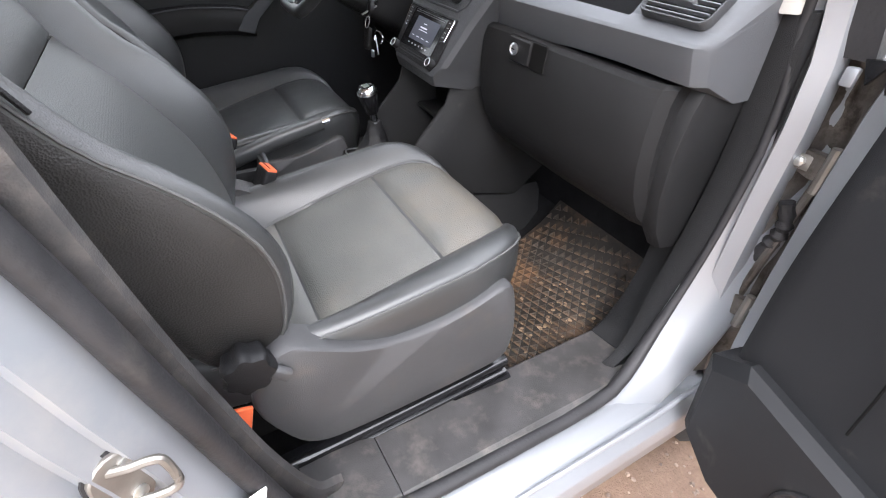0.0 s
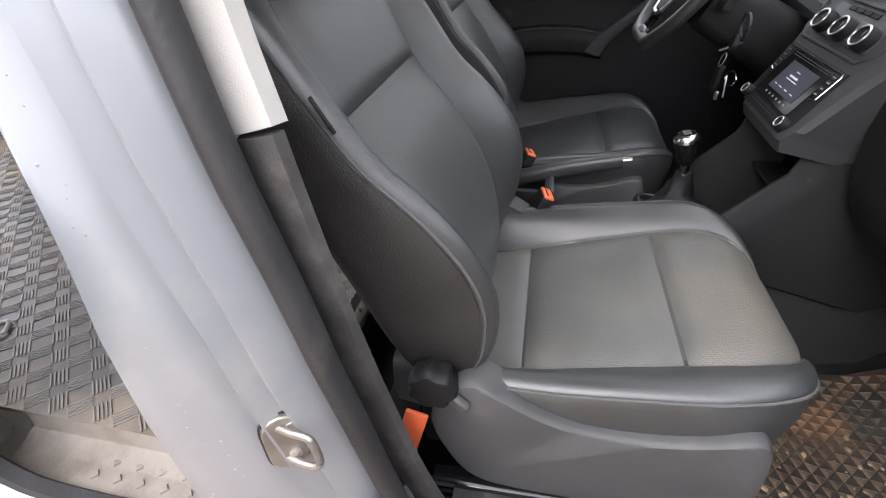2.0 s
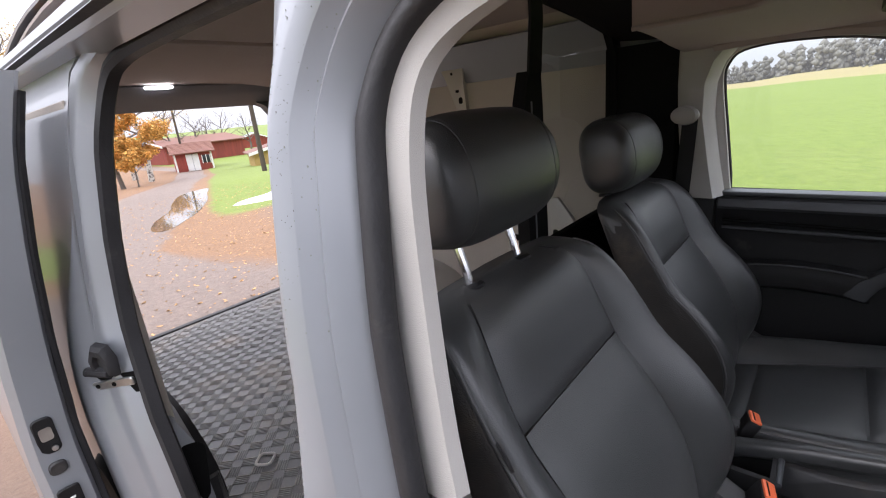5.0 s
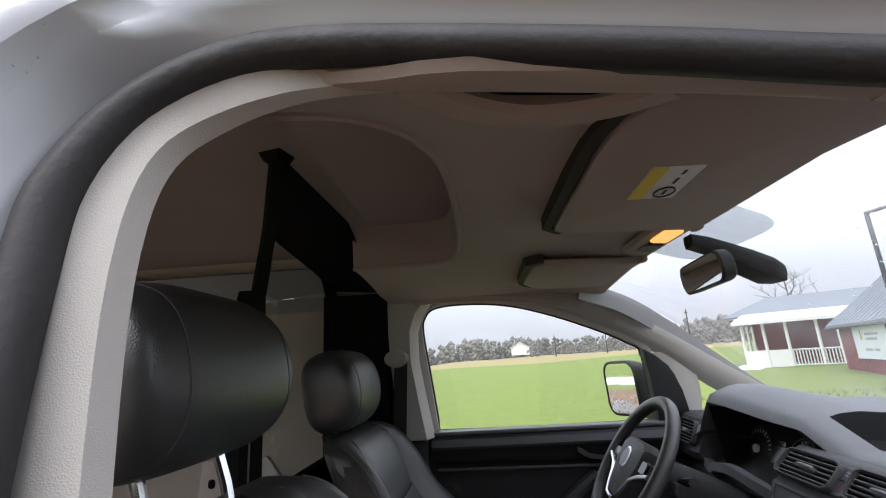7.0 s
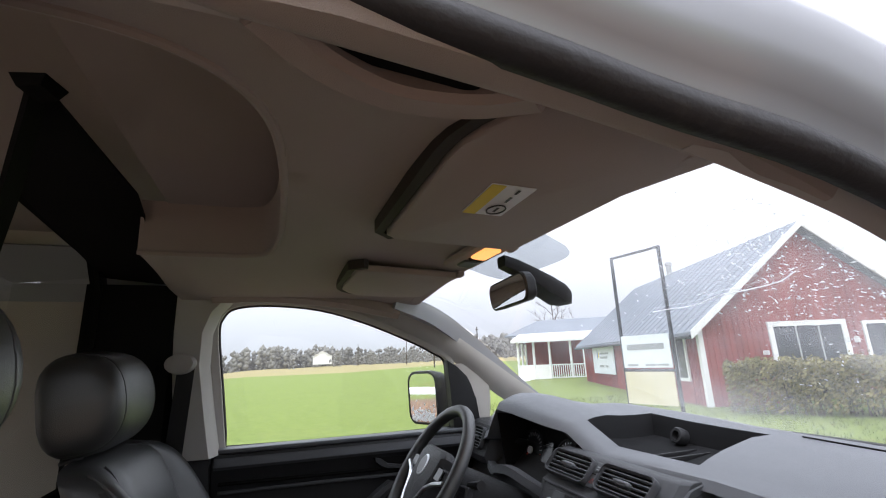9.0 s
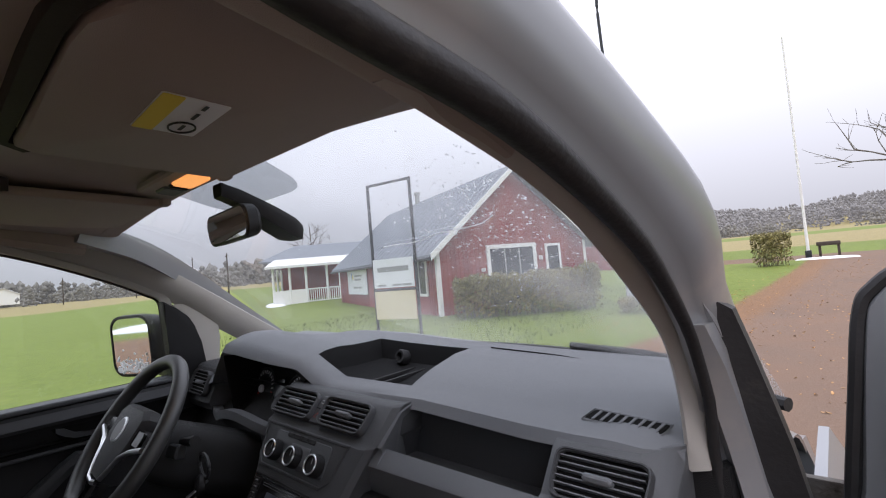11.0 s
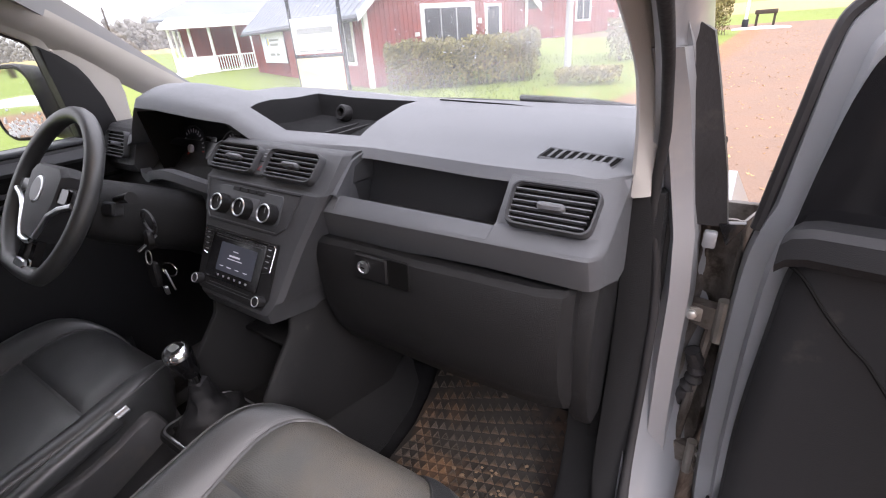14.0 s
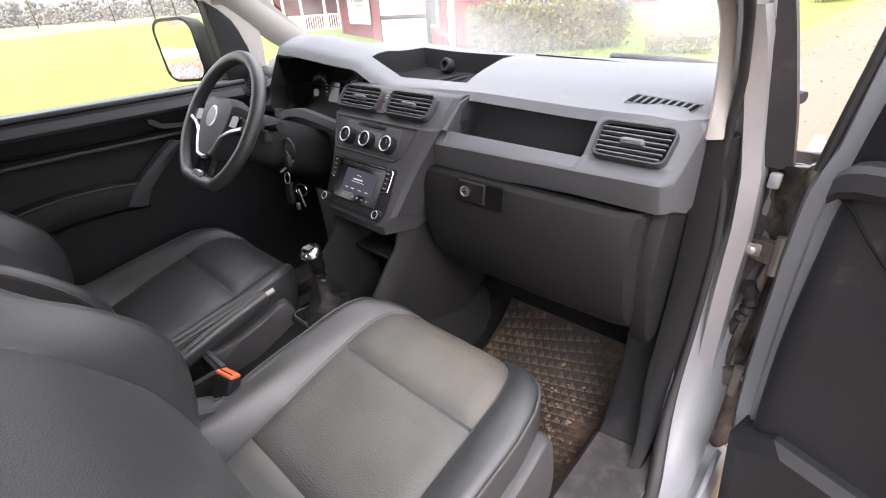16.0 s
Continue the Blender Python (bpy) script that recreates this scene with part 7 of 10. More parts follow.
# ---------------------------------------------------------------- driver's door
driver_door = thing("driver_door", (-0.76, 0.5, 0.4), "closed driver's door with black inner panel and armrest", "car door")
part("door_skin", box(-0.86, -0.80, 0.07, 1.10, 0.40, 1.22, 0.01), "silver", driver_door)
rings = []
for y in [0.07 + 1.0 * i / 12 for i in range(13)]:
    rings.append([(x, y, z) for x, z in ((-0.80, 0.45), (-0.715, 0.46), (-0.705, 0.62), (-0.718, 0.80), (-0.712, 0.98), (-0.722, 1.10), (-0.715, 1.165), (-0.690, 1.215), (-0.705, 1.243), (-0.745, 1.25), (-0.80, 1.25))])
part("inner_panel", loft(rings), "door_vinyl", driver_door, "black plastic inner panel", angle=30)
part("panel_groove", tube([(-0.705, 0.09, 1.165), (-0.707, 0.5, 1.158), (-0.71, 0.9, 1.15)], 0.006, 6), "void", driver_door)
part("panel_strip", sweep([(-0.702, 0.09, 1.142), (-0.702, 0.4, 1.140), (-0.702, 0.655, 1.137)], rrect(0.011, 0.009, 0.003)), "dash_mid", driver_door)
# greyer than the panel below: sky light on the ledge put into its colour
part("top_roll", loft([[(x, y, z) for x, z in ((-0.760, 1.240), (-0.752, 1.257), (-0.735, 1.256), (-0.712, 1.245), (-0.690, 1.226), (-0.684, 1.214), (-0.690, 1.205), (-0.72, 1.20))] for y in (0.075, 0.3, 0.5, 0.7, 0.86)]), "dash_mid", driver_door, "rolled ledge under the side window, lightened for sky light", angle=40)
part("armrest", loft([[(x + dx, y, z + dz) for x, z in ((-0.73, 0.955), (-0.690, 0.950), (-0.666, 0.966), (-0.660, 0.995), (-0.664, 1.024), (-0.674, 1.036), (-0.73, 1.040))] for y, dx, dz in ((0.10, 0.0, -0.022), (0.18, 0.0, -0.002), (0.30, 0.002, 0.008), (0.40, 0.0, 0.004), (0.475, -0.008, -0.008))]), "dash_dark", driver_door, "black moulded armrest", angle=40)
part("armrest_edge", tube(spline([(-0.668, 0.12, 1.016), (-0.666, 0.20, 1.036), (-0.664, 0.30, 1.044), (-0.666, 0.40, 1.039), (-0.674, 0.475, 1.026)], 5), 0.0025, 6), "dash_mid", driver_door)
part("pull_handle", loft([[(-0.70, y - w, z + 0.3 * w), (-0.664, y - w, z + 0.3 * w), (-0.658, y, z), (-0.664, y + w, z - 0.3 * w), (-0.70, y + w, z - 0.3 * w)] for y, z, w in ((0.440, 0.965, 0.024), (0.468, 1.010, 0.022), (0.520, 1.055, 0.019), (0.570, 1.096, 0.017), (0.606, 1.120, 0.015))]), "dash_mid", driver_door, "grey slanted pull handle", angle=40)
part("door_pocket", loft([[(-0.72, 0.12, z), (x, 0.14, z), (x, 0.72, z), (-0.72, 0.76, z)] for x, z in ((-0.655, 0.47), (-0.645, 0.52), (-0.64, 0.63), (-0.645, 0.655))]), "door_vinyl", driver_door, angle=30)
part("release_dish", prism([(0.540, 1.196), (0.700, 1.188), (0.700, 1.158), (0.640, 1.150), (0.575, 1.154)], "x", -0.718, -0.7005, 0.002), "void", driver_door)
part("release_handle", loft([[(-0.7, y, z), (-0.690, y, z), (-0.690, y, z - h), (-0.7, y, z - h)] for y, z, h in ((0.552, 1.194, 0.012), (0.570, 1.189, 0.020), (0.590, 1.174, 0.014), (0.63, 1.167, 0.011), (0.675, 1.166, 0.010))]), "dash_mid", driver_door, "grey door release lever", angle=40)
WIN = spline([(0.098, 1.255), (0.075, 1.43), (0.053, 1.60), (0.062, 1.655), (0.10, 1.688), (0.21, 1.697), (0.37, 1.682), (0.535, 1.634), (0.70, 1.566), (0.785, 1.522), (0.824, 1.496), (0.832, 1.44), (0.837, 1.34), (0.843, 1.255)], 4)
WIN = WIN + [Vector((0.6, 1.252)), Vector((0.3, 1.252))]
part("window_frame", close_rings([[Vector((-0.775, p[0], p[1])) for p in WIN], [Vector((-0.745, p[0], p[1])) for p in WIN], [Vector((-0.735, p[0] + (p[0] - 0.45) * 0.06, p[1] + (p[1] - 1.47) * 0.10)) for p in WIN], [Vector((-0.79, p[0] + (p[0] - 0.45) * 0.10, p[1] + (p[1] - 1.47) * 0.16)) for p in WIN]]), "beige", driver_door, "pale window surround")
part("window_seal", tube([Vector((-0.772, p[0], p[1])) for p in WIN], 0.006, 6, closed=True, up=(1, 0, 0)), "rubber", driver_door)
bm = bmesh.new()
bm.faces.new([bm.verts.new((-0.778, p[0], p[1])) for p in WIN])
wpane = part("window_pane", bm, "glass", driver_door, "clear side window")
wpane.visible_shadow = False
part("window_ledge", sweep([(-0.735, 0.07, 1.252), (-0.735, 0.5, 1.252), (-0.735, 0.88, 1.252)], rrect(0.06, 0.014, 0.005)), "panel", driver_door)
part("upper_liner", prism([(0.0, 1.70), (0.05, 1.69), (0.13, 1.715), (0.33, 1.715), (0.60, 1.64), (0.84, 1.52), (0.95, 1.46), (0.72, 1.70), (0.1, 1.80), (0.0, 1.80)], "x", -0.80, -0.79), "silver", driver_door)
# mirror outside
mirror_ext = thing("door_mirror", (-0.90, 0.80, 1.24), "black door mirror on the driver's side, wet at its foot", "door mirror")
mm = frame_on((-0.955, 0.800, 1.352), (0.905, 0.425, 0.02), (0, -0.05, 1))
part("housing", loft([[mm @ Vector((x * k, y * k, z)) for x, y in rrect(0.172, 0.205, 0.045, 5)] for k, z in ((0.70, -0.095), (0.92, -0.06), (1.02, -0.008), (1.0, 0.008), (0.93, 0.010), (0.91, 0.001))]), "black", mirror_ext, angle=60)
part("glass", slab(0.154, 0.186, 0.003, 0.038, mm @ Matrix.Translation((0, 0, 0.004)), 5), "mirror", mirror_ext, "mirror glass showing the meadow")
part("arm", sweep([(-0.925, 0.865, 1.275), (-0.86, 0.875, 1.27), (-0.79, 0.87, 1.27)], rrect(0.05, 0.06, 0.02)), "black", mirror_ext)
rnd = random.Random(8)
dot_cluster([(tuple(mm @ Vector((rnd.uniform(-0.066, 0.066), -0.088 + abs(rnd.gauss(0, 0.02)), 0.007))), (0.42, -0.9, 0)) for _ in range(260)], 0.0036, "frost", mirror_ext, "water_drops", 9)
# interior mirror and sensor stalk
mirror_int = thing("interior_mirror", (-0.02, 0.77, 1.69), "interior mirror on a black sensor stalk", "mirror")
part("stalk", loft([[Vector((x * w + xo, y, z + dz)) for x, dz in ((-1, 0), (-0.8, -0.02 * w / 0.03), (0.8, -0.02 * w / 0.03), (1, 0), (0.9, 0.012), (-0.9, 0.012))] for xo, y, z, w in ((-0.035, 0.712, 1.708, 0.020), (-0.04, 0.75, 1.698, 0.024), (-0.05, 0.79, 1.683, 0.032), (-0.055, 0.83, 1.664, 0.042), (-0.06, 0.87, 1.645, 0.044), (-0.062, 0.895, 1.632, 0.03))]), "black", mirror_int, angle=50)
rvm = frame_on((-0.090, 0.752, 1.645), (0.998, -0.06, 0.02), (0.0, -0.11, 1))
part("shell", loft([[rvm @ Vector((x * k, y * k, z)) for x, y in rrect(0.215, 0.068, 0.026, 5)] for k, z in ((0.78, -0.035), (0.95, -0.022), (1.0, 0.0), (0.97, 0.003))]), "black", mirror_int)
part("glass", slab(0.203, 0.058, 0.002, 0.022, rvm @ Matrix.Translation((0, 0, 0.0022)), 5), "mirror", mirror_int, "mirror glass")

# ---------------------------------------------------------------- belt, bulkhead and load space
belt = thing("seat_belt", (-0.70, -0.05, 0.6), "driver's seat belt hanging from its pillar anchor", "seat belt")
part("anchor", lathe([(0.020, 0), (0.036, 0.004), (0.040, 0.014), (0.036, 0.026), (0.024, 0.032), (0.004, 0.033)], frame_on((-0.645, -0.02, 1.51), (0.35, 0.93, 0), (0, 0, 1)) @ Matrix.Diagonal((1.15, 0.75, 1, 1)), 20), "beige", belt, "pale rounded belt guide")
part("strap", thick(grid(lambda u, v: (-0.648 + 0.01 * v, -0.035 + 0.045 * u - 0.04 * v, 1.50 - 0.80 * v), 2, 10), 0.0015), "black", belt, "black woven strap")
bulkhead = thing("bulkhead", (-0.45, -0.27, 0.55), "dark half bulkhead with a window behind the driver", "bulkhead")
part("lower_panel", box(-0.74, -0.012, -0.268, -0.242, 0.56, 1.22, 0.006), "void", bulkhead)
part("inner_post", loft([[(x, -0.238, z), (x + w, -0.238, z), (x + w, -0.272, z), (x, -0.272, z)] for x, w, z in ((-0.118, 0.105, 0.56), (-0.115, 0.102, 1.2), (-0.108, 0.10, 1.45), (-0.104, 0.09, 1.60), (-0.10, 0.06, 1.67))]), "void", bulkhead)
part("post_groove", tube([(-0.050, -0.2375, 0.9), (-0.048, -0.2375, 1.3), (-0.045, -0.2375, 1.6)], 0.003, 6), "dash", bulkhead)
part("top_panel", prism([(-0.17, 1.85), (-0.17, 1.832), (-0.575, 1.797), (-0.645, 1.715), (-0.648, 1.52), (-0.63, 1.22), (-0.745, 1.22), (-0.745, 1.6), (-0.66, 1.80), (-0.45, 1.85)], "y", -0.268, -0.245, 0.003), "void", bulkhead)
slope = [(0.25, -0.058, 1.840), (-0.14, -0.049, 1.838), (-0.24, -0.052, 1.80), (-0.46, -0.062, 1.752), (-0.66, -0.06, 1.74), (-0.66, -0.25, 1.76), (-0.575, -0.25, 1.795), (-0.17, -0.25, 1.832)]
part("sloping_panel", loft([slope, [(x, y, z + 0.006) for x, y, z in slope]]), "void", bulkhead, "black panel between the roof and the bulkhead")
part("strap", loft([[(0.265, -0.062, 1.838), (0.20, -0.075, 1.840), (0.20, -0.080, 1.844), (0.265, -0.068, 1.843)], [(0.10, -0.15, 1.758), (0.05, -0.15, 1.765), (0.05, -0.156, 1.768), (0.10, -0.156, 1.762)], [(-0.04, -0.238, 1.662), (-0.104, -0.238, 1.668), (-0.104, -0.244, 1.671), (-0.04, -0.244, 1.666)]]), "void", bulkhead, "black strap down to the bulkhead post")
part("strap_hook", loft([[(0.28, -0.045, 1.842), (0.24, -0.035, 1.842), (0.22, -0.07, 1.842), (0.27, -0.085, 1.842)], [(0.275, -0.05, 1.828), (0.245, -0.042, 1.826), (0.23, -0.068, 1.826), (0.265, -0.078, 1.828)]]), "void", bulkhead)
bm = bmesh.new()
bm.faces.new([bm.verts.new(p) for p in ((-0.10, -0.257, 1.21), (-0.65, -0.257, 1.21), (-0.65, -0.257, 1.80), (-0.10, -0.257, 1.835))])
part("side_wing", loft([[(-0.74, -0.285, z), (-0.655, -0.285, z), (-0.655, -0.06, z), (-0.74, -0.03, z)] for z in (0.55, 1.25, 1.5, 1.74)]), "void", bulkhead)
bp = part("window_pane", bm, "glass", bulkhead, "clear bulkhead window")
bp.visible_shadow = False

load = thing("load_space", (0, -1.3, 0.5), "load space lining of the van with pale wall panels", "van interior", kind="structure")
part("load_floor", box(-0.66, 0.655, -2.42, -0.117, 0.535, 0.548), "tread", load, "dark chequered load floor, dusty")
cell = 0.055
bar_bm = bmesh.new()
for k in range(5):
    box(-0.022, 0.022, -0.0165 + k * 0.0076, -0.0165 + k * 0.0076 + 0.0030, 0, 0.0026, 0.0, bm=bar_bm)
bmesh.ops.recalc_face_normals(bar_bm, faces=bar_bm.faces)
bar_me = bpy.data.meshes.new("tread_bar")
bar_bm.to_mesh(bar_me)
bar_bm.free()
bar_me.materials.append(M["tread_bar"])
verts, faces = [], []
bv = [v.co.copy() for v in bar_me.vertices]
bfc = [list(p.vertices) for p in bar_me.polygons]
near = 0
for i in range(41):
    for j in range(24):
        x, y = 0.625 - j * cell, -0.15 - i * cell
        m4 = Matrix.Translation((x, y, 0.548)) @ Matrix.Rotation(radians(45 if (i + j) % 2 else -45), 4, "Z")
        if x > 0.2 and y > -1.6 and near < 295:
            ob = new("tread_bar", bar_me)
            ob.parent = load
            ob.matrix_parent_inverse = Matrix([list(r) for r in load["home_inverse"]])
            ob.matrix_basis = m4
            near += 1
        else:
            o = len(verts)
            verts += [m4 @ v for v in bv]
            faces += [[o + k for k in f] for f in bfc]
me = bpy.data.meshes.new("tread_bars")
me.from_pydata(verts, [], faces)
me.materials.append(M["tread_bar"])
ob = new("tread_bars", me)
ob.parent = load
ob.matrix_parent_inverse = Matrix([list(r) for r in load["home_inverse"]])
tagged(ob, kind="stuff")
rm_ = frame_on((0.48, -0.985, 0.5495), (0.8, 0.6, 0), (-0.6, 0.8, 0))
lash = thing("lashing_ring", (0.48, -0.985, 0.548), "bright steel lashing ring in the load floor", "lashing ring")
part("ring", tube([rm_ @ Vector((x, y, 0.006)) for x, y in rrect(0.052, 0.052, 0.014)], 0.0045, 8, closed=True), "white_metal", lash)
part("cup", slab(0.034, 0.034, 0.002, 0.008, rm_), "tread", lash)
part("side_step", prism([(0.655, 0.548), (0.66, 0.50), (0.70, 0.485), (0.765, 0.49), (0.765, 0.45), (0.65, 0.45)], "y", -0.70, -0.12, 0.003), "step", load, "dusty step inside the sliding door")
for k in range(14):
    part("step_stud", lathe([(0.010, 0), (0.009, 0.0025), (0.002, 0.003)], Matrix.Translation((0.69 + 0.03 * (k % 2), -0.16 - 0.026 * k, 0.4875)), 4), "step", load)
arch_corner = part("arch_corner", loft([[(0.665, -1.02, 0.60), (0.79, -1.02, 0.60), (0.79, -0.80, 0.60), (0.70, -0.80, 0.60)], [(0.665, -1.02, 0.74), (0.79, -1.02, 0.74), (0.79, -0.79, 0.70), (0.70, -0.79, 0.70)], [(0.672, -1.02, 0.86), (0.79, -1.02, 0.86), (0.79, -0.86, 0.83), (0.69, -0.86, 0.83)], [(0.69, -1.02, 0.93), (0.79, -1.02, 0.93), (0.79, -0.93, 0.90), (0.71, -0.93, 0.90)]]), "silver", load, "painted sheet metal beside the wheel arch")
# flat near-black slab in place of a shaded hollow
part("hollow", slab(0.065, 0.15, 0.003, 0.024, frame_on((0.722, -0.823, 0.775), (0.82, -0.32, 0.1), (0.05, -0.42, 0.9))), "void", arch_corner)
pk = [(0.655, -0.86), (0.77, -0.86), (0.77, -0.70), (0.735, -0.675), (0.69, -0.69)]
pkc = Vector((0.718, -0.775))
pocket = part("wheel_arch_pocket", loft([[(pkc.x + (x - pkc.x) * k, pkc.y + (y - pkc.y) * k, z - 0.35 * (y + 0.86) * (z > 0.6)) for x, y in pk] for k, z in ((1.06, 0.548), (1.0, 0.62), (0.95, 0.715), (0.90, 0.722), (0.82, 0.715), (0.74, 0.61))], cap=False), "scuff", load, "grey plastic pocket moulding over the wheel arch", angle=30)
part("pocket_floor", loft([[(pkc.x + (x - pkc.x) * 0.78, pkc.y + (y - pkc.y) * 0.78, z) for x, y in pk] for z in (0.60, 0.604)]), "void", pocket)
part("wheel_arch", thick(grid(lambda u, v: (0.62 + 0.10 * u, -1.36 + 0.40 * math.cos(math.pi * v), 0.55 + 0.26 * math.sin(math.pi * v)), 4, 16), 0.01), "black", load)
part("wheel_arch", thick(grid(lambda u, v: (-0.46 - 0.26 * u, -1.33 + 0.42 * math.cos(math.pi * v), 0.55 + 0.30 * math.sin(math.pi * v)), 4, 16), 0.01), "white_metal", load)
part("wall_panel", box(-0.745, -0.725, -2.40, -0.30, 0.55, 1.79, 0.003), "ply", load, "pale load space wall panel")
part("wall_panel", thick(grid(lambda u, v: (-0.735 + 0.06 * u ** 2, -2.4 + 2.1 * v, 1.79 + 0.13 * u), 6, 4), 0.008), "ply", load)
part("wall_rail", sweep([(-0.715, -2.35, 1.79), (-0.715, -1.2, 1.81), (-0.715, -0.30, 1.81)], [(-0.008, -0.035), (0.014, -0.030), (0.018, 0.0), (0.014, 0.026), (-0.008, 0.03)]), "white_metal", load, "pressed metal rail along the wall")
br = part("wall_bracket", prism([(-1.08, 1.81), (-0.92, 1.81), (-0.935, 1.71), (-0.92, 1.57), (-0.90, 1.30), (-0.98, 1.30), (-0.965, 1.58), (-1.03, 1.73)], "x", -0.725, -0.700, 0.005), "white_metal", load, "pressed metal rib with holes")
# holes are near-black plates, their shade put into the colour
for hy, hz, hw, hh in ((-1.03, 1.79, 0.035, 0.02), (-0.96, 1.79, 0.035, 0.02), (-0.99, 1.745, 0.012, 0.012), (-0.965, 1.67, 0.02, 0.012), (-0.95, 1.63, 0.022, 0.028), (-0.945, 1.53, 0.03, 0.006), (-0.94, 1.46, 0.01, 0.01)):
    part("punched_hole", slab(hw, hh, 0.001, min(hw, hh) * 0.4, frame_on((-0.6995, hy, hz), (0, -1, 0), (0, 0, 1)), 3), "void", br)
for y0 in (-0.62, -0.75, -1.25):
    b = part("wall_boss", prism([(y0, 0.95), (y0 + 0.16, 0.97), (y0 + 0.19, 1.12), (y0 + 0.12, 1.21), (y0 + 0.02, 1.2)], "x", -0.728, -0.705, 0.006), "white_metal", load)
    for hy, hz in ((y0 + 0.06, 1.13), (y0 + 0.11, 1.06), (y0 + 0.05, 1.02)):
        part("punched_hole", slab(0.026, 0.03, 0.001, 0.01, frame_on((-0.7045, hy, hz), (0, -1, 0), (0, 0, 1)), 3), "void", b)
part("rear_roof_lining", thick(grid(lambda u, v: ((u - 0.5) * 1.36, -2.38 + 2.365 * v, 1.848 + 0.097 * sstep(-2.15, -1.0, -2.38 + 2.365 * v) - 0.05 * abs(2 * u - 1) ** 3), 12, 14), -0.006), "headliner", load, "pale roof lining of the load space")
part("roof_edge_lining", thick(grid(lambda u, v: (0.60 + 0.05 * u, -2.38 + 2.2 * v, 1.80 - 0.02 * u), 2, 4), -0.006), "ply", load)
part("roof_bow", box(-0.62, 0.62, -1.02, -0.99, 1.832, 1.842, 0.003), "headliner", load)
part("rear_header", loft([[(-0.68, -2.42, 1.84), (-0.68, -2.40, 1.735), (-0.68, -2.25, 1.80), (-0.68, -2.2, 1.84)], [(0.66, -2.42, 1.84), (0.66, -2.40, 1.735), (0.66, -2.25, 1.80), (0.66, -2.2, 1.84)]]), "dash", load, "grey trim over the rear opening")
part("rear_corner", loft([[(-0.70, -2.42, 1.84), (-0.52, -2.42, 1.745), (-0.58, -2.42, 1.72), (-0.625, -2.42, 1.66), (-0.64, -2.42, 1.58), (-0.72, -2.42, 1.55)], [(-0.70, -2.36, 1.84), (-0.52, -2.36, 1.75), (-0.58, -2.36, 1.725), (-0.625, -2.36, 1.665), (-0.64, -2.36, 1.58), (-0.72, -2.36, 1.55)]]), "dash", load)
part("rear_post", box(-0.74, -0.64, -2.43, -2.33, 0.5, 1.70, 0.012), "dash", load)
part("rear_post", box(0.62, 0.76, -2.43, -2.33, 0.5, 1.84, 0.012), "dash", load)
part("rear_sill", box(-0.70, 0.68, -2.45, -2.405, 0.50, 0.556, 0.008), "rubber", load, "black rear sill")
part("load_lamp", slab(0.12, 0.045, 0.012, 0.01, frame_on((0.06, -2.18, 1.838), (1, 0, 0), (0, -1, 0)), bevel=0.004), "cargo_lamp", load, "lit white load space lamp")
part("right_wall_panel", box(0.70, 0.72, -2.36, -0.93, 0.55, 1.70, 0.003), "ply", load)

# ---------------------------------------------------------------- rear side post and open sliding door
clipm = frame_on((0.808, -0.862, 1.14), (-0.45, 0.89, 0), (0, 0, 1))
latch = thing("door_catch", (0.81, -0.865, 1.05), "black rubber catch over a bright striker plate", "door catch")
part("rubber_catch", loft([[clipm @ Vector((x * k, y * k, z)) for x, y in ((-0.025, -0.03), (0.03, -0.035), (0.035, 0.01), (0.02, 0.04), (-0.012, 0.045), (-0.03, 0.01))] for k, z in ((1.0, 0.0), (0.95, 0.014), (0.75, 0.022), (0.45, 0.022), (0.38, 0.012))]), "rubber", latch)
part("lug", tube([clipm @ Vector((-0.05, -0.026, 0.012)), clipm @ Vector((0.02, -0.024, 0.016))], 0.011, 10), "rubber", latch)
for q in ((-0.012, 0.018), (0.014, -0.012)):
    part("rivet", lathe([(0.006, 0), (0.005, 0.004), (0.001, 0.005)], clipm @ Matrix.Translation((q[0], q[1], 0.016)), 10), "black", latch)
pm = frame_on((0.808, -0.864, 1.080), (-0.6, 0.8, 0.10), (0, 0, 1))
part("plate", slab(0.105, 0.020, 0.007, 0.004, pm, bevel=0.002), "steel", latch, "bright striker plate")
for q in (-0.034, 0.006):
    part("plate_hole", lathe([(0.0055, 0.0), (0.0055, 0.001), (0.001, 0.001)], pm @ Matrix.Translation((q, 0.0, 0.007)), 12), "void", latch)
part("slot", slab(0.145, 0.052, 0.003, 0.012, frame_on((0.806, -0.866, 1.074), (-0.6, 0.8, 0.10), (0, 0, 1))), "void", latch, "black slot in the post")
sliding = thing("sliding_door", (0.92, -1.25, 0.4), "open silver sliding door run back along the van's side", "sliding door")


def slide_front(z):
    """Where the front edge of the slid-back door stands at a height."""
    return interp(z, [0.38, 0.6, 0.8, 1.0, 1.2, 1.5, 1.75], [-0.80, -0.80, -0.83, -0.86, -0.875, -0.88, -0.88])


rings = []
for i in range(22):
    z = 0.385 + 1.37 * i / 21
    x, y = side_x(z) + 0.09, slide_front(z)
    rings.append([(x, y - 0.004, z), (x + 0.062, y, z), (x + 0.076, y - 0.012, z), (x + 0.08, y - 0.9, z), (x + 0.01, y - 0.9, z), (x - 0.012, y - 0.06, z), (x - 0.008, y - 0.02, z)])
shell = part("door_shell", loft(rings), "silver", sliding, "silver door shell seen edge on", angle=35)
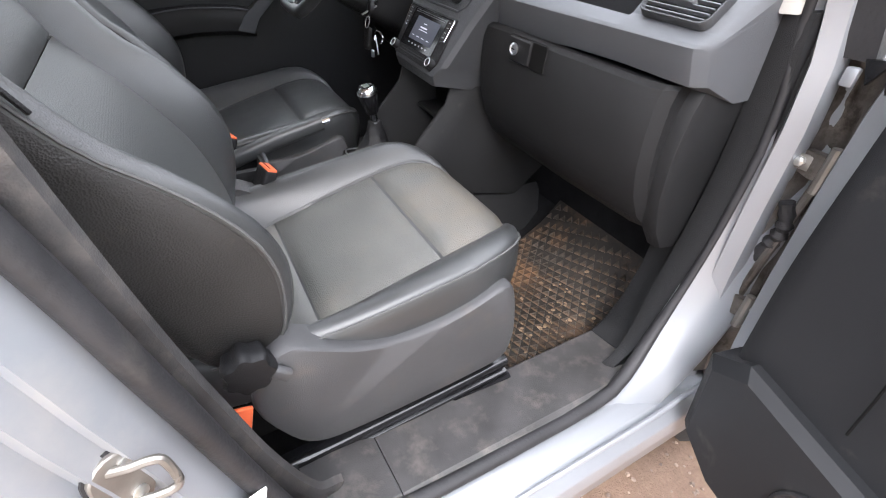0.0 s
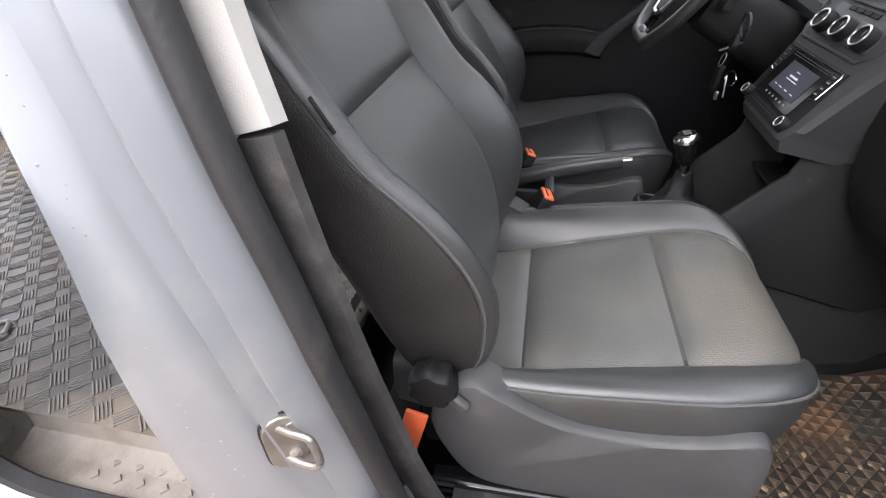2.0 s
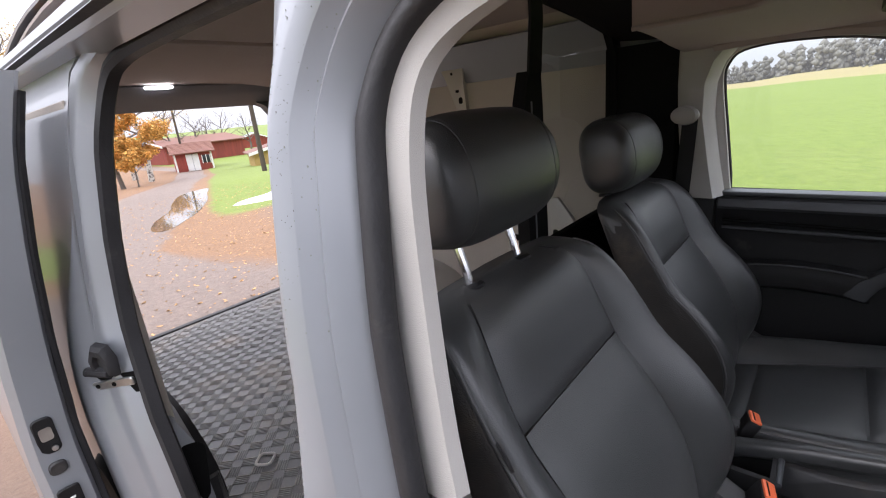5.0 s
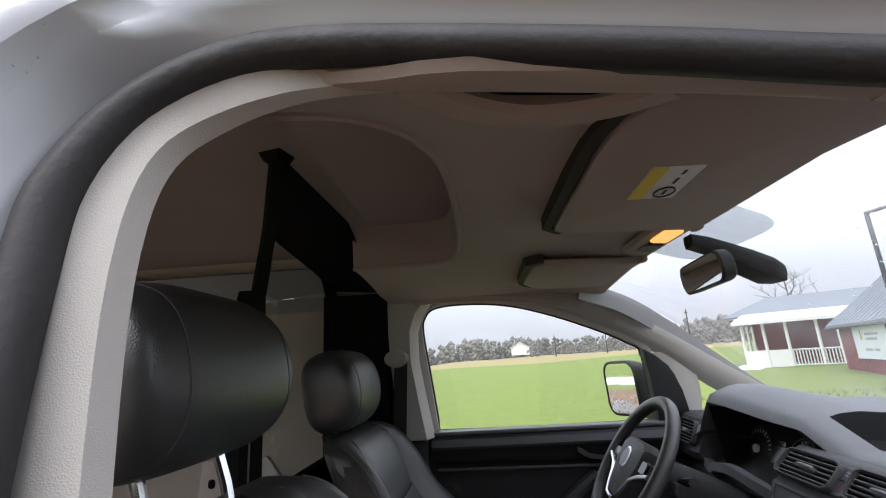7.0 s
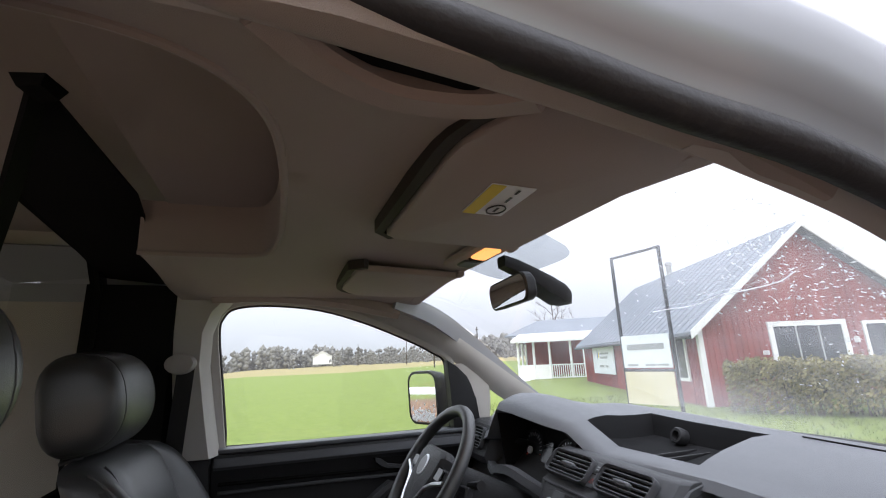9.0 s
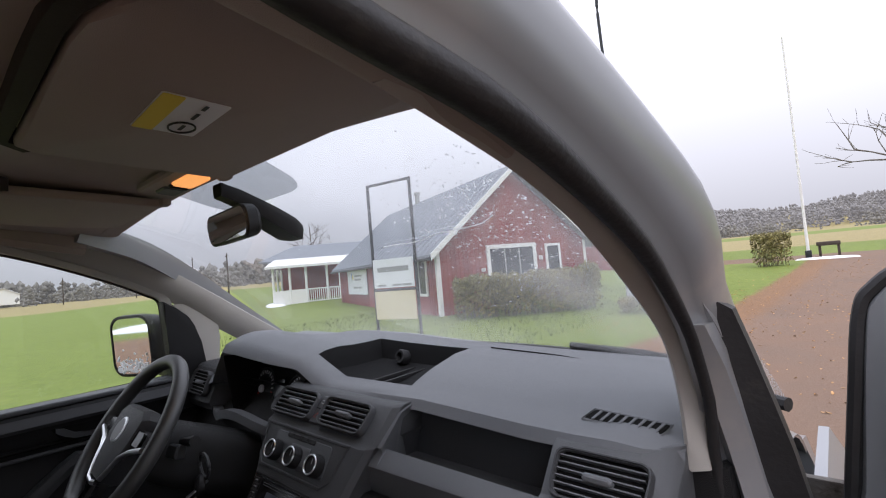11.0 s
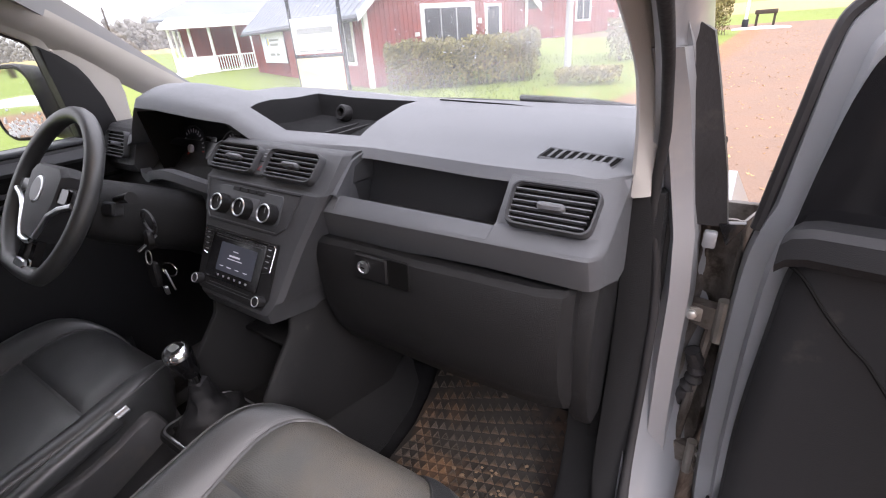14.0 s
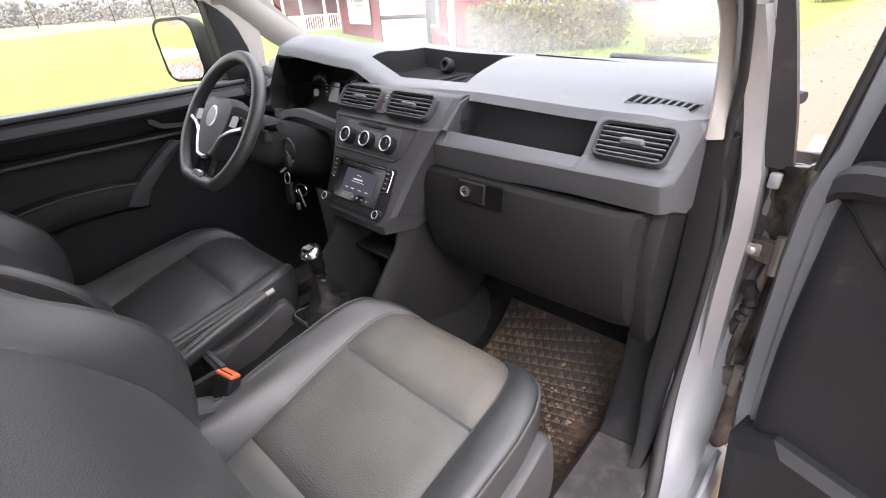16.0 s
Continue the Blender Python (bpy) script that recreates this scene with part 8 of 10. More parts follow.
part("door_edge_seal", tube([(side_x(z) + 0.077, slide_front(z) - 0.03, z) for z in [0.42 + 1.3 * i / 20 for i in range(21)]], 0.010, 8), "rubber", sliding)


def edge_m(z, dx=0.028):
    return frame_on((side_x(z) + 0.10 + dx, slide_front(z) - 0.0025, z), (-1, 0.03, 0), (0, 0.0, 1))


lk = part("latch_plate", slab(0.036, 0.085, 0.006, 0.012, edge_m(1.03), bevel=0.002), "black", sliding, "black latch plate")
part("latch_mouth", slab(0.022, 0.03, 0.001, 0.006, edge_m(1.035) @ Matrix.Translation((0, 0, 0.0062))), "steel", lk)
part("bolt", lathe([(0.006, 0), (0.006, 0.004), (0.002, 0.005)], edge_m(1.0) @ Matrix.Translation((0.008, 0, 0.006)), 10), "steel", lk)
part("rubber_buffer", slab(0.032, 0.03, 0.008, 0.012, edge_m(0.955), bevel=0.003), "rubber", sliding)
ct = part("contact_block", slab(0.040, 0.10, 0.006, 0.008, edge_m(0.86), bevel=0.002), "black", sliding, "black contact block with brass pins")
for k in range(4):
    part("contact_pin", tube([edge_m(0.85 + 0.011 * k) @ Vector((-0.008, 0, 0.006)), edge_m(0.85 + 0.011 * k) @ Vector((0.008, 0, 0.010))], 0.003, 6), "steel", ct)
part("rubber_buffer", slab(0.032, 0.05, 0.010, 0.012, edge_m(0.735), bevel=0.003), "rubber", sliding)
part("inner_lining", box(0.885, 0.905, -1.70, -0.94, 0.55, 1.60, 0.004), "black", sliding)
part("guide_arm", sweep([(0.93, -0.825, 0.43), (0.90, -0.80, 0.43), (0.85, -0.775, 0.435), (0.80, -0.75, 0.44)], rrect(0.03, 0.014, 0.004)), "hinge", sliding, "rusty guide arm")
part("guide_arm_foot", lathe([(0.018, -0.012), (0.018, 0.014), (0.006, 0.018)], Matrix.Translation((0.815, -0.76, 0.44)), 12), "hinge", sliding)
part("arm_bracket", box(0.905, 0.945, -0.845, -0.80, 0.385, 0.45, 0.004), "black", sliding)

# ---------------------------------------------------------------- open passenger door
DU = Vector((0.97, -0.243, 0))
DN = Vector((-0.243, -0.97, 0))
DO = Vector((0.845, 1.055, 0))


def dp(u, z, n=0.0):
    """A place on the open door: u from its hinge edge, n towards the cab side."""
    p = DO + DU * u + DN * n
    return Vector((p.x, p.y, z))


pass_door = thing("passenger_door", (0.9, 1.04, 0.38), "open silver passenger door with a black inner panel", "car door")
OUT = spline([(0.02, 0.50), (0.0, 0.62), (-0.01, 0.85), (-0.01, 1.10), (0.0, 1.18)], 4) + spline([(0.012, 1.22), (0.03, 1.40), (0.045, 1.45), (0.10, 1.49), (0.30, 1.595), (0.55, 1.685), (0.80, 1.72), (0.95, 1.70), (1.02, 1.60), (1.03, 1.3), (1.03, 1.0), (1.0, 0.7), (0.96, 0.45), (0.90, 0.385), (0.5, 0.375), (0.15, 0.385), (0.05, 0.42)], 4)
HOLE = spline([(0.046, 1.19), (0.058, 1.294), (0.072, 1.373), (0.092, 1.412), (0.16, 1.455), (0.34, 1.545), (0.56, 1.628), (0.78, 1.663), (0.90, 1.648), (0.95, 1.56), (0.96, 1.4), (0.96, 1.19)], 4)
# shell as an outer band round the door, with a rolled edge
oc = Vector((0.5, 1.0))


def shrink(loop, k):
    return [Vector((oc.x + (p[0] - oc.x) * (1 - k / 0.5), oc.y + (p[1] - oc.y) * (1 - k / 0.65))) for p in loop]


bm = close_rings([[dp(p[0], p[1], -0.055) for p in shrink(OUT, 0.02)], [dp(p[0], p[1], -0.045) for p in OUT], [dp(p[0], p[1], 0.0) for p in shrink(OUT, 0.002)], [dp(p[0], p[1], 0.012) for p in shrink(OUT, 0.010)], [dp(p[0], p[1], 0.014) for p in shrink(OUT, 0.034)], [dp(p[0], p[1], 0.03) for p in shrink(OUT, 0.042)], [dp(p[0], p[1], 0.03) for p in shrink(OUT, 0.068)], [dp(p[0], p[1], -0.01) for p in shrink(OUT, 0.074)]])
part("door_shell", bm, "silver", pass_door, "silver painted door edge", angle=40)
part("door_seal", tube([dp(p[0], p[1], -0.030) for p in shrink(OUT, 0.002)][8:70], 0.006, 8), "rubber", pass_door, "black door weatherstrip")
part("corner_cap", tube([dp(p[0], p[1], 0.004) for p in spline([(0.003, 1.175), (0.012, 1.25), (0.022, 1.33), (0.034, 1.42), (0.050, 1.453), (0.10, 1.488), (0.30, 1.592), (0.55, 1.682)], 5)], 0.0085, 8), "rubber", pass_door)
low = [(u, z) for u, z in ((0.03, 0.45), (0.03, 1.235), (1.0, 1.235), (1.0, 0.8), (0.92, 0.42))]
part("outer_skin", loft([[dp(u, z, -0.058) for u, z in low], [dp(u, z, -0.05) for u, z in low]]), "silver", pass_door)
# inner panel with step, armrest and speaker
PAN = spline([(0.055, 0.60), (0.045, 0.85), (0.05, 1.05), (0.056, 1.15), (0.075, 1.188), (0.14, 1.192)], 4) + [Vector((0.5, 1.195)), Vector((0.97, 1.195)), Vector((0.985, 1.0)), Vector((0.94, 0.62))] + [Vector((0.5, 0.60)), Vector((0.2, 0.60))]
pc = Vector((0.5, 0.93))
panel_p = part("inner_panel", loft([[dp(pc.x + (p[0] - pc.x) * k, pc.y + (p[1] - pc.y) * k2, n) for p in PAN] for k, k2, n in ((1.0, 1.0, 0.0), (1.0, 1.0, 0.045), (0.985, 0.985, 0.062), (0.95, 0.96, 0.070), (0.90, 0.90, 0.066))]), "door_vinyl", pass_door, "black grained inner panel", angle=40)
part("top_ledge", loft([[dp(u, z + dz, n) for dz, n in ((0.012, 0.030), (0.014, 0.072), (0.006, 0.084), (-0.020, 0.088), (-0.034, 0.078), (-0.034, 0.030))] for u, z in ((0.046, 1.185), (0.056, 1.196), (0.075, 1.202), (0.16, 1.206), (0.5, 1.212), (0.95, 1.212))]), "door_vinyl", pass_door, "black flat ledge under the window", angle=30)
part("panel_seam", tube(spline([dp(0.050, 1.165, 0.066), dp(0.077, 1.153, 0.078), (dp(0.105, 1.118, 0.079)), dp(0.135, 1.086, 0.079), dp(0.167, 1.055, 0.078), dp(0.215, 0.98, 0.078), dp(0.245, 0.86, 0.078), dp(0.255, 0.72, 0.076)], 6), 0.0022, 6), "void", panel_p)
part("lower_pocket", loft([[dp(u, z, n) for u, z in ((0.03, 0.645), (0.10, 0.69), (0.42, 0.66), (0.9, 0.67), (0.93, 0.50), (0.86, 0.40), (0.14, 0.395), (0.05, 0.45))] for n in (0.0, 0.085)] + [[dp(0.48 + (u - 0.48) * 0.94, 0.52 + (z - 0.52) * 0.90, 0.105) for u, z in ((0.03, 0.645), (0.10, 0.69), (0.42, 0.66), (0.9, 0.67), (0.93, 0.50), (0.86, 0.40), (0.14, 0.395), (0.05, 0.45))]]), "door_vinyl", pass_door, "black door pocket moulding", angle=30)
part("speaker_ring", tube([dp(0.34 + 0.085 * math.cos(a), 0.535 + 0.085 * math.sin(a), 0.106) for a in [2 * math.pi * i / 28 for i in range(28)]], 0.006, 8, closed=True, up=DN), "door_vinyl", pass_door)
part("armrest", sweep([dp(0.42, 0.95, 0.10), dp(0.7, 0.96, 0.105), dp(0.95, 0.95, 0.10)], rrect(0.07, 0.06, 0.02)), "leather", pass_door)
part("lining_top", loft([[dp(p[0], p[1], 0.012) for p in HOLE], [dp(p[0], p[1], 0.033) for p in HOLE]]), "gloss_black", pass_door, "black inner trim of the door window")
part("panel_screw", lathe([(0.003, 0), (0.003, 0.002), (0.001, 0.002)], frame_on(dp(0.20, 1.33, 0.034), DU, (0, 0, 1)), 8), "satin", pass_door)

# ---------------------------------------------------------------- outside: materials
def ground_material():
    """Gravel, leaf litter and grass by place on the plan, over one sheet."""
    m = bpy.data.materials.new("gravel_and_grass")
    m.use_nodes = True
    nt = m.node_tree
    n, l = nt.nodes, nt.links
    p = n["Principled BSDF"]
    co = n.new("ShaderNodeTexCoord")
    at = n.new("ShaderNodeVertexColor")
    at.layer_name = "cover"

    def noise_tex(scale, detail=6, rough=0.6):
        t = n.new("ShaderNodeTexNoise")
        t.inputs["Scale"].default_value, t.inputs["Detail"].default_value, t.inputs["Roughness"].default_value = scale, detail, rough
        l.new(co.outputs["Object"], t.inputs["Vector"])
        return t

    def ramp(src, stops):
        r = n.new("ShaderNodeValToRGB")
        e = r.color_ramp.elements
        while len(e) < len(stops):
            e.new(0.5)
        for el, (pos, c) in zip(e, stops):
            el.position, el.color = pos, (*c, 1)
        l.new(src, r.inputs[0])
        return r.outputs[0]

    def mix(f, a, b):
        x = n.new("ShaderNodeMix")
        x.data_type = "RGBA"
        l.new(f, x.inputs[0])
        l.new(a, x.inputs[6])
        l.new(b, x.inputs[7])
        return x.outputs[2]
    gravel = ramp(noise_tex(38, 8, 0.75).outputs["Fac"], [(0.3, (0.117, 0.076, 0.052)), (0.5, (0.165, 0.105, 0.071)), (0.62, (0.211, 0.137, 0.094)), (0.75, (0.296, 0.205, 0.150))])
    patch = ramp(noise_tex(0.7, 5).outputs["Fac"], [(0.35, (0.147, 0.099, 0.071)), (0.65, (0.195, 0.112, 0.068))])
    gravel = mix(noise_tex(1.5, 4).outputs["Fac"], gravel, patch)
    leaves = ramp(noise_tex(24, 6, 0.8).outputs["Fac"], [(0.32, (0.094, 0.050, 0.027)), (0.5, (0.195, 0.104, 0.051)), (0.66, (0.296, 0.158, 0.061)), (0.78, (0.406, 0.259, 0.116))])
    grass = ramp(noise_tex(9, 8, 0.7).outputs["Fac"], [(0.3, (0.07, 0.10, 0.012)), (0.5, (0.12, 0.165, 0.018)), (0.7, (0.18, 0.22, 0.03))])
    grass = mix(noise_tex(0.25, 4).outputs["Fac"], grass, ramp(noise_tex(3, 5).outputs["Fac"], [(0.3, (0.11, 0.16, 0.016)), (0.7, (0.20, 0.25, 0.04))]))
    straw = ramp(noise_tex(4, 6).outputs["Fac"], [(0.3, (0.20, 0.165, 0.07)), (0.7, (0.33, 0.27, 0.11))])
    sep = n.new("ShaderNodeSeparateColor")
    l.new(at.outputs["Color"], sep.inputs[0])

    def cut(src, lo, hi, k=0.35, s=3.0):
        a = n.new("ShaderNodeMath")
        a.operation = "MULTIPLY_ADD"
        l.new(noise_tex(s, 8, 0.7).outputs["Fac"], a.inputs[0])
        a.inputs[1].default_value = k
        l.new(src, a.inputs[2])
        r = n.new("ShaderNodeMapRange")
        r.inputs["From Min"].default_value, r.inputs["From Max"].default_value = lo + k / 2, hi + k / 2
        l.new(a.outputs[0], r.inputs["Value"])
        return r.outputs[0]
    wet = ramp(noise_tex(16, 7, 0.7).outputs["Fac"], [(0.3, (0.092, 0.064, 0.048)), (0.55, (0.148, 0.104, 0.079)), (0.75, (0.21, 0.155, 0.122))])
    damp = cut(at.outputs["Alpha"], 0.35, 0.65, 0.5, 1.6)
    c = mix(cut(sep.outputs[1], 0.4, 0.6), gravel, leaves)
    c = mix(damp, c, wet)
    c = mix(cut(sep.outputs[0], 0.4, 0.6), c, grass)
    c = mix(cut(sep.outputs[2], 0.4, 0.6), c, straw)
    l.new(c, p.inputs["Base Color"])
    wr = n.new("ShaderNodeMapRange")
    wr.inputs["To Min"].default_value, wr.inputs["To Max"].default_value = 0.85, 0.62
    l.new(damp, wr.inputs["Value"])
    l.new(wr.outputs[0], p.inputs["Roughness"])
    b = n.new("ShaderNodeBump")
    b.inputs["Strength"].default_value, b.inputs["Distance"].default_value = 0.6, 0.02
    l.new(noise_tex(45, 6, 0.7).outputs["Fac"], b.inputs["Height"])
    l.new(b.outputs[0], p.inputs["Normal"])
    return m


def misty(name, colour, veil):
    """Far woods with the sky-lit mist put into the material as a glow."""
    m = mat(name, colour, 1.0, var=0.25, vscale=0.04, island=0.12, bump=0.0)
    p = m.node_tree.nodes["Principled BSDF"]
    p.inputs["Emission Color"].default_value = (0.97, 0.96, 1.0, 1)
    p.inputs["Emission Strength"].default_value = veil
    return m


M.update(
    ground=ground_material(),
    pebble=mat("loose_gravel", (0.30, 0.22, 0.17), 0.85, var=0.3, vscale=20, island=0.5, bump=0.2),
    leaf=mat("fallen_leaf", (0.42, 0.24, 0.10), 0.7, var=0.3, vscale=14, island=0.55, bump=0.1),
    blade=mat("grass_blades", (0.105, 0.135, 0.035), 0.7, var=0.25, vscale=3, island=0.4, bump=0.0),
    siding=mat("falu_red_boards", (0.23, 0.045, 0.032), 0.8, var=0.2, vscale=4, bump=0.3, bscale=60, island=0.12, stretch=(1, 1, 0.15)),
    white_wood=mat("white_painted_wood", (0.74, 0.74, 0.72), 0.6, var=0.06, vscale=5, bump=0.1),
    slate=mat("blue_grey_roof_sheets", (0.17, 0.19, 0.215), 0.6, var=0.12, vscale=3, bump=0.15, bscale=30),
    tile=mat("brown_roof_tiles", (0.20, 0.095, 0.07), 0.8, var=0.15, vscale=4, island=0.2, bump=0.2, bscale=40),
    dark_pane=mat("dark_window_pane", (0.03, 0.035, 0.04), 0.08, var=0.1, bump=0.0),
    sign_white=mat("white_sign_board", (0.70, 0.73, 0.78), 0.5, var=0.04, bump=0.02),
    cream=mat("cream_board", (0.60, 0.54, 0.38), 0.6, var=0.06, bump=0.05),
    iron=mat("dark_iron", (0.035, 0.038, 0.042), 0.5, metal=0.6, var=0.2, bump=0.1),
    grey_pole=mat("weathered_pole", (0.36, 0.37, 0.37), 0.7, var=0.15, vscale=6, bump=0.2, bscale=50),
    hedge=mat("hedge_leaves", (0.23, 0.205, 0.085), 0.75, var=0.25, vscale=3, island=0.55, bump=0.0),
    twig=mat("hedge_twigs", (0.12, 0.10, 0.07), 0.8, var=0.2, bump=0.1),
    bark=mat("birch_bark", (0.46, 0.44, 0.40), 0.8, var=0.15, vscale=5, bump=0.3, bscale=40, dirt=(0.05, 0.045, 0.04), dscale=7, dlow=0.5, dhigh=0.6),
    dark_bark=mat("bare_branches", (0.135, 0.115, 0.10), 0.85, var=0.2, bump=0.2, bscale=40),
    gold=mat("golden_leaves", (0.66, 0.37, 0.10), 0.7, var=0.2, vscale=2, island=0.45, bump=0.0),
    gold2=mat("yellow_leaves", (0.44, 0.30, 0.07), 0.7, var=0.2, vscale=2, island=0.45, bump=0.0),
    snow=mat("old_snow", (0.80, 0.82, 0.85), 0.6, var=0.05, vscale=6, bump=0.5, bscale=25),
    puddle=mat("muddy_water", (0.10, 0.085, 0.07), 0.04, var=0.1, bump=0.02, bscale=3, rvar=0.02),
    far_wood=misty("hazed_far_wood", (0.16, 0.155, 0.15), 0.13),
    near_wood=misty("hazed_wood_edge", (0.15, 0.145, 0.125), 0.085),
    render_y=mat("ochre_boards", (0.42, 0.28, 0.10), 0.8, var=0.1, vscale=3, bump=0.1),
    tar=mat("dark_timber", (0.06, 0.045, 0.035), 0.8, var=0.2, bump=0.2),
)


# ---------------------------------------------------------------- ground
def ground_h(x, y):
    h = 0.0
    if y > 12:
        h += 0.042 * min(y - 12, 26) + 0.018 * max(0.0, min(y - 38, 500))
    if y < -4:
        h -= 0.035 * min(-4 - y, 5.5) + 0.062 * max(0.0, min(-16.5 - y, 19)) + 0.03 * max(0.0, min(-35.5 - y, 9)) - 0.006 * max(0.0, -44 - y)
    if x < -14:
        h += 0.0045 * min(-14 - x, 330) * (1 - 0.5 * sstep(12, 60, y)) * (1 - 0.7 * sstep(-5, -40, y))
    if y > 520:
        h += 0.10 * min(y - 520, 300)
    if math.hypot(x, y) < 60 and not -17.5 < y < -8.5:
        h += 0.02 * noise.noise((x * 0.4, y * 0.4, 0)) * sstep(2.5, 6, math.hypot(x, y - 0.3))
    return h


def drive_x(y):
    """The middle of the gravel drive, which bends away behind the van."""
    return interp(y, [-46, -36, -30, -25, -20.5, -17, -12.5, -7.5, -4, 0, 10, 20, 26, 32], [-17.0, -13.0, -10.7, -8.2, -6.0, -4.5, -2.4, 0.2, 0.4, 0.4, 1.6, 2.6, 3.0, 3.4])


def cover(x, y):
    """How far a place is grass, leaf litter or straw: three numbers up to one."""
    half = interp(y, [-46, -30, -16, -8, -3, 2, 10, 26], [1.5, 1.5, 1.7, 2.0, 3.4, 3.6, 3.0, 3.0])
    d = abs(x - drive_x(y)) - half
    grass = sstep(-0.6, 0.8, d)
    leaf = 0.16 + 0.60 * sstep(-1.6, 0.0, d) * (1 - sstep(0.5, 2.5, d))
    if y < -3 and x < drive_x(y):
        leaf = max(leaf, 0.47 * sstep(-14, -9, y))
        grass *= sstep(-8.0, -11.5, y) if x > -9 else 1
    if -9 < x < -1 and 8 < y < 16:
        leaf = max(leaf, 0.6 * (1 - sstep(0, 3.5, abs(x + 1.8))))
    if y < -14 and x > drive_x(y):
        leaf = 0.9
        grass *= 0.35
    # unseen gravel added on the right to turn the paint's reflections from green to brown
    if -9 < y < 9 and x > 0:
        grass *= sstep(8.5, 12, x)
    straw = 0.0
    if y > 27:
        grass = 1.0
        straw = 0.85 * sstep(33, 42, y) * (1 - sstep(90, 120, y)) + 0.6 * sstep(150, 200, y)
    if x < -60:
        straw = max(straw, 0.72 * sstep(-62, -95, x) * sstep(-75, -35, y))
    if 26 < y < 29.5 and x > -8:
        grass, leaf, straw = 0.0, 0.2, 0.0
    track = sstep(-2.4, -5.0, y) * (1 - sstep(-0.35, 0.25, abs(x - drive_x(y)) - half * 0.72))
    return grass, leaf, straw, track


def axis_lines(near, far, step):
    out, v = [0.0], 0.0
    while v < far:
        v += step if v < near else step * (1 + (v - near) * 0.09)
        out.append(min(v, far))
    return out


pos = axis_lines(24, 1600, 0.55)
xs = [-v for v in reversed(pos[1:])] + pos
ys = [-v for v in reversed(pos[1:])] + pos
verts = [(x, y, ground_h(x, y)) for x in xs for y in ys]
ny = len(ys)
faces = [(i * ny + j, (i + 1) * ny + j, (i + 1) * ny + j + 1, i * ny + j + 1) for i in range(len(xs) - 1) for j in range(ny - 1)]
me = bpy.data.meshes.new("ground")
me.from_pydata(verts, [], faces)
lay = me.color_attributes.new("cover", "FLOAT_COLOR", "POINT")
buf = np.ones((len(verts), 4), dtype=np.float32)
for k, (x, y, z) in enumerate(verts):
    buf[k] = cover(x, y)
lay.data.foreach_set("color", buf.ravel())
me.materials.append(M["ground"])
for p in me.polygons:
    p.use_smooth = True
tagged(new("ground", me), "reddish gravel drive with fallen leaves, and green meadow", "ground", kind="structure")


def scatter(name, count, place, shape, material, label, category, seed):
    """Many small things on the ground as one object."""
    rd = random.Random(seed)
    V_, F_ = [], []
    for _ in range(count):
        q = place(rd)
        if q is None:
            continue
        x, y = q
        vs, fs = shape(rd)
        m4 = Matrix.Translation((x, y, ground_h(x, y))) @ Matrix.Rotation(rd.random() * 6.28, 4, "Z")
        o = len(V_)
        V_ += [m4 @ Vector(v) for v in vs]
        F_ += [[o + i for i in f] for f in fs]
    me_ = bpy.data.meshes.new(name)
    me_.from_pydata(V_, [], F_)
    me_.materials.append(M[material])
    return tagged(new(name, me_), label, category, kind="stuff")


def leaf_shape(rd):
    s = rd.uniform(0.012, 0.030)
    t, c = rd.uniform(0.0, 0.6) * s, rd.uniform(-0.3, 0.5) * s
    return [(-s, 0, 0.004), (-0.3 * s, -0.55 * s, 0.004 + t), (0.6 * s, -0.4 * s, 0.006), (s, 0, 0.004 + c + 0.3 * s), (0.5 * s, 0.5 * s, 0.006 + t), (-0.4 * s, 0.5 * s, 0.004)], [(0, 1, 2), (0, 2, 3), (0, 3, 4), (0, 4, 5)]


def stone_shape(rd):
    s = rd.uniform(0.003, 0.009)
    h = s * rd.uniform(0.5, 0.9)
    ring = [(s * rd.uniform(0.7, 1.2) * math.cos(a), s * rd.uniform(0.7, 1.2) * math.sin(a), 0.0) for a in [2 * math.pi * i / 6 for i in range(6)]]
    return ring + [(0.6 * x, 0.6 * y, h) for x, y, _ in ring], [(i, (i + 1) % 6, 6 + (i + 1) % 6, 6 + i) for i in range(6)] + [tuple(range(6, 12))]


def blade_shape(rd):
    h = rd.uniform(0.05, 0.13)
    out, f = [], []
    for k in range(4):
        a = rd.random() * 6.28
        dx, dy = math.cos(a), math.sin(a)
        o = len(out)
        out += [(dx * 0.01 - dy * 0.004, dy * 0.01 + dx * 0.004, 0), (dx * 0.01 + dy * 0.004, dy * 0.01 - dx * 0.004, 0), (dx * (0.02 + h * 0.4), dy * (0.02 + h * 0.4), h)]
        f.append((o, o + 1, o + 2))
    return out, f


scatter("fallen_leaves", 2600, lambda rd: (rd.uniform(-7, 0.2), rd.uniform(-15, -2.6)), leaf_shape, "leaf", "orange and yellow fallen leaves on the gravel", "leaves", 21)
scatter("fallen_leaves", 1500, lambda rd: (rd.gauss(1.4, 1.6), rd.uniform(1.2, 25)), leaf_shape, "leaf", "brown fallen leaves along the drive", "leaves", 22)
scatter("fallen_leaves", 700, lambda rd: (rd.gauss(-2.2, 1.0), rd.uniform(9, 16)), leaf_shape, "leaf", "fallen leaves under the shrubs", "leaves", 23)
scatter("gravel_stones", 2600, lambda rd: (rd.uniform(0.75, 1.9), rd.uniform(-2.2, 2.4)), stone_shape, "pebble", "loose reddish gravel beside the van", "gravel", 24)
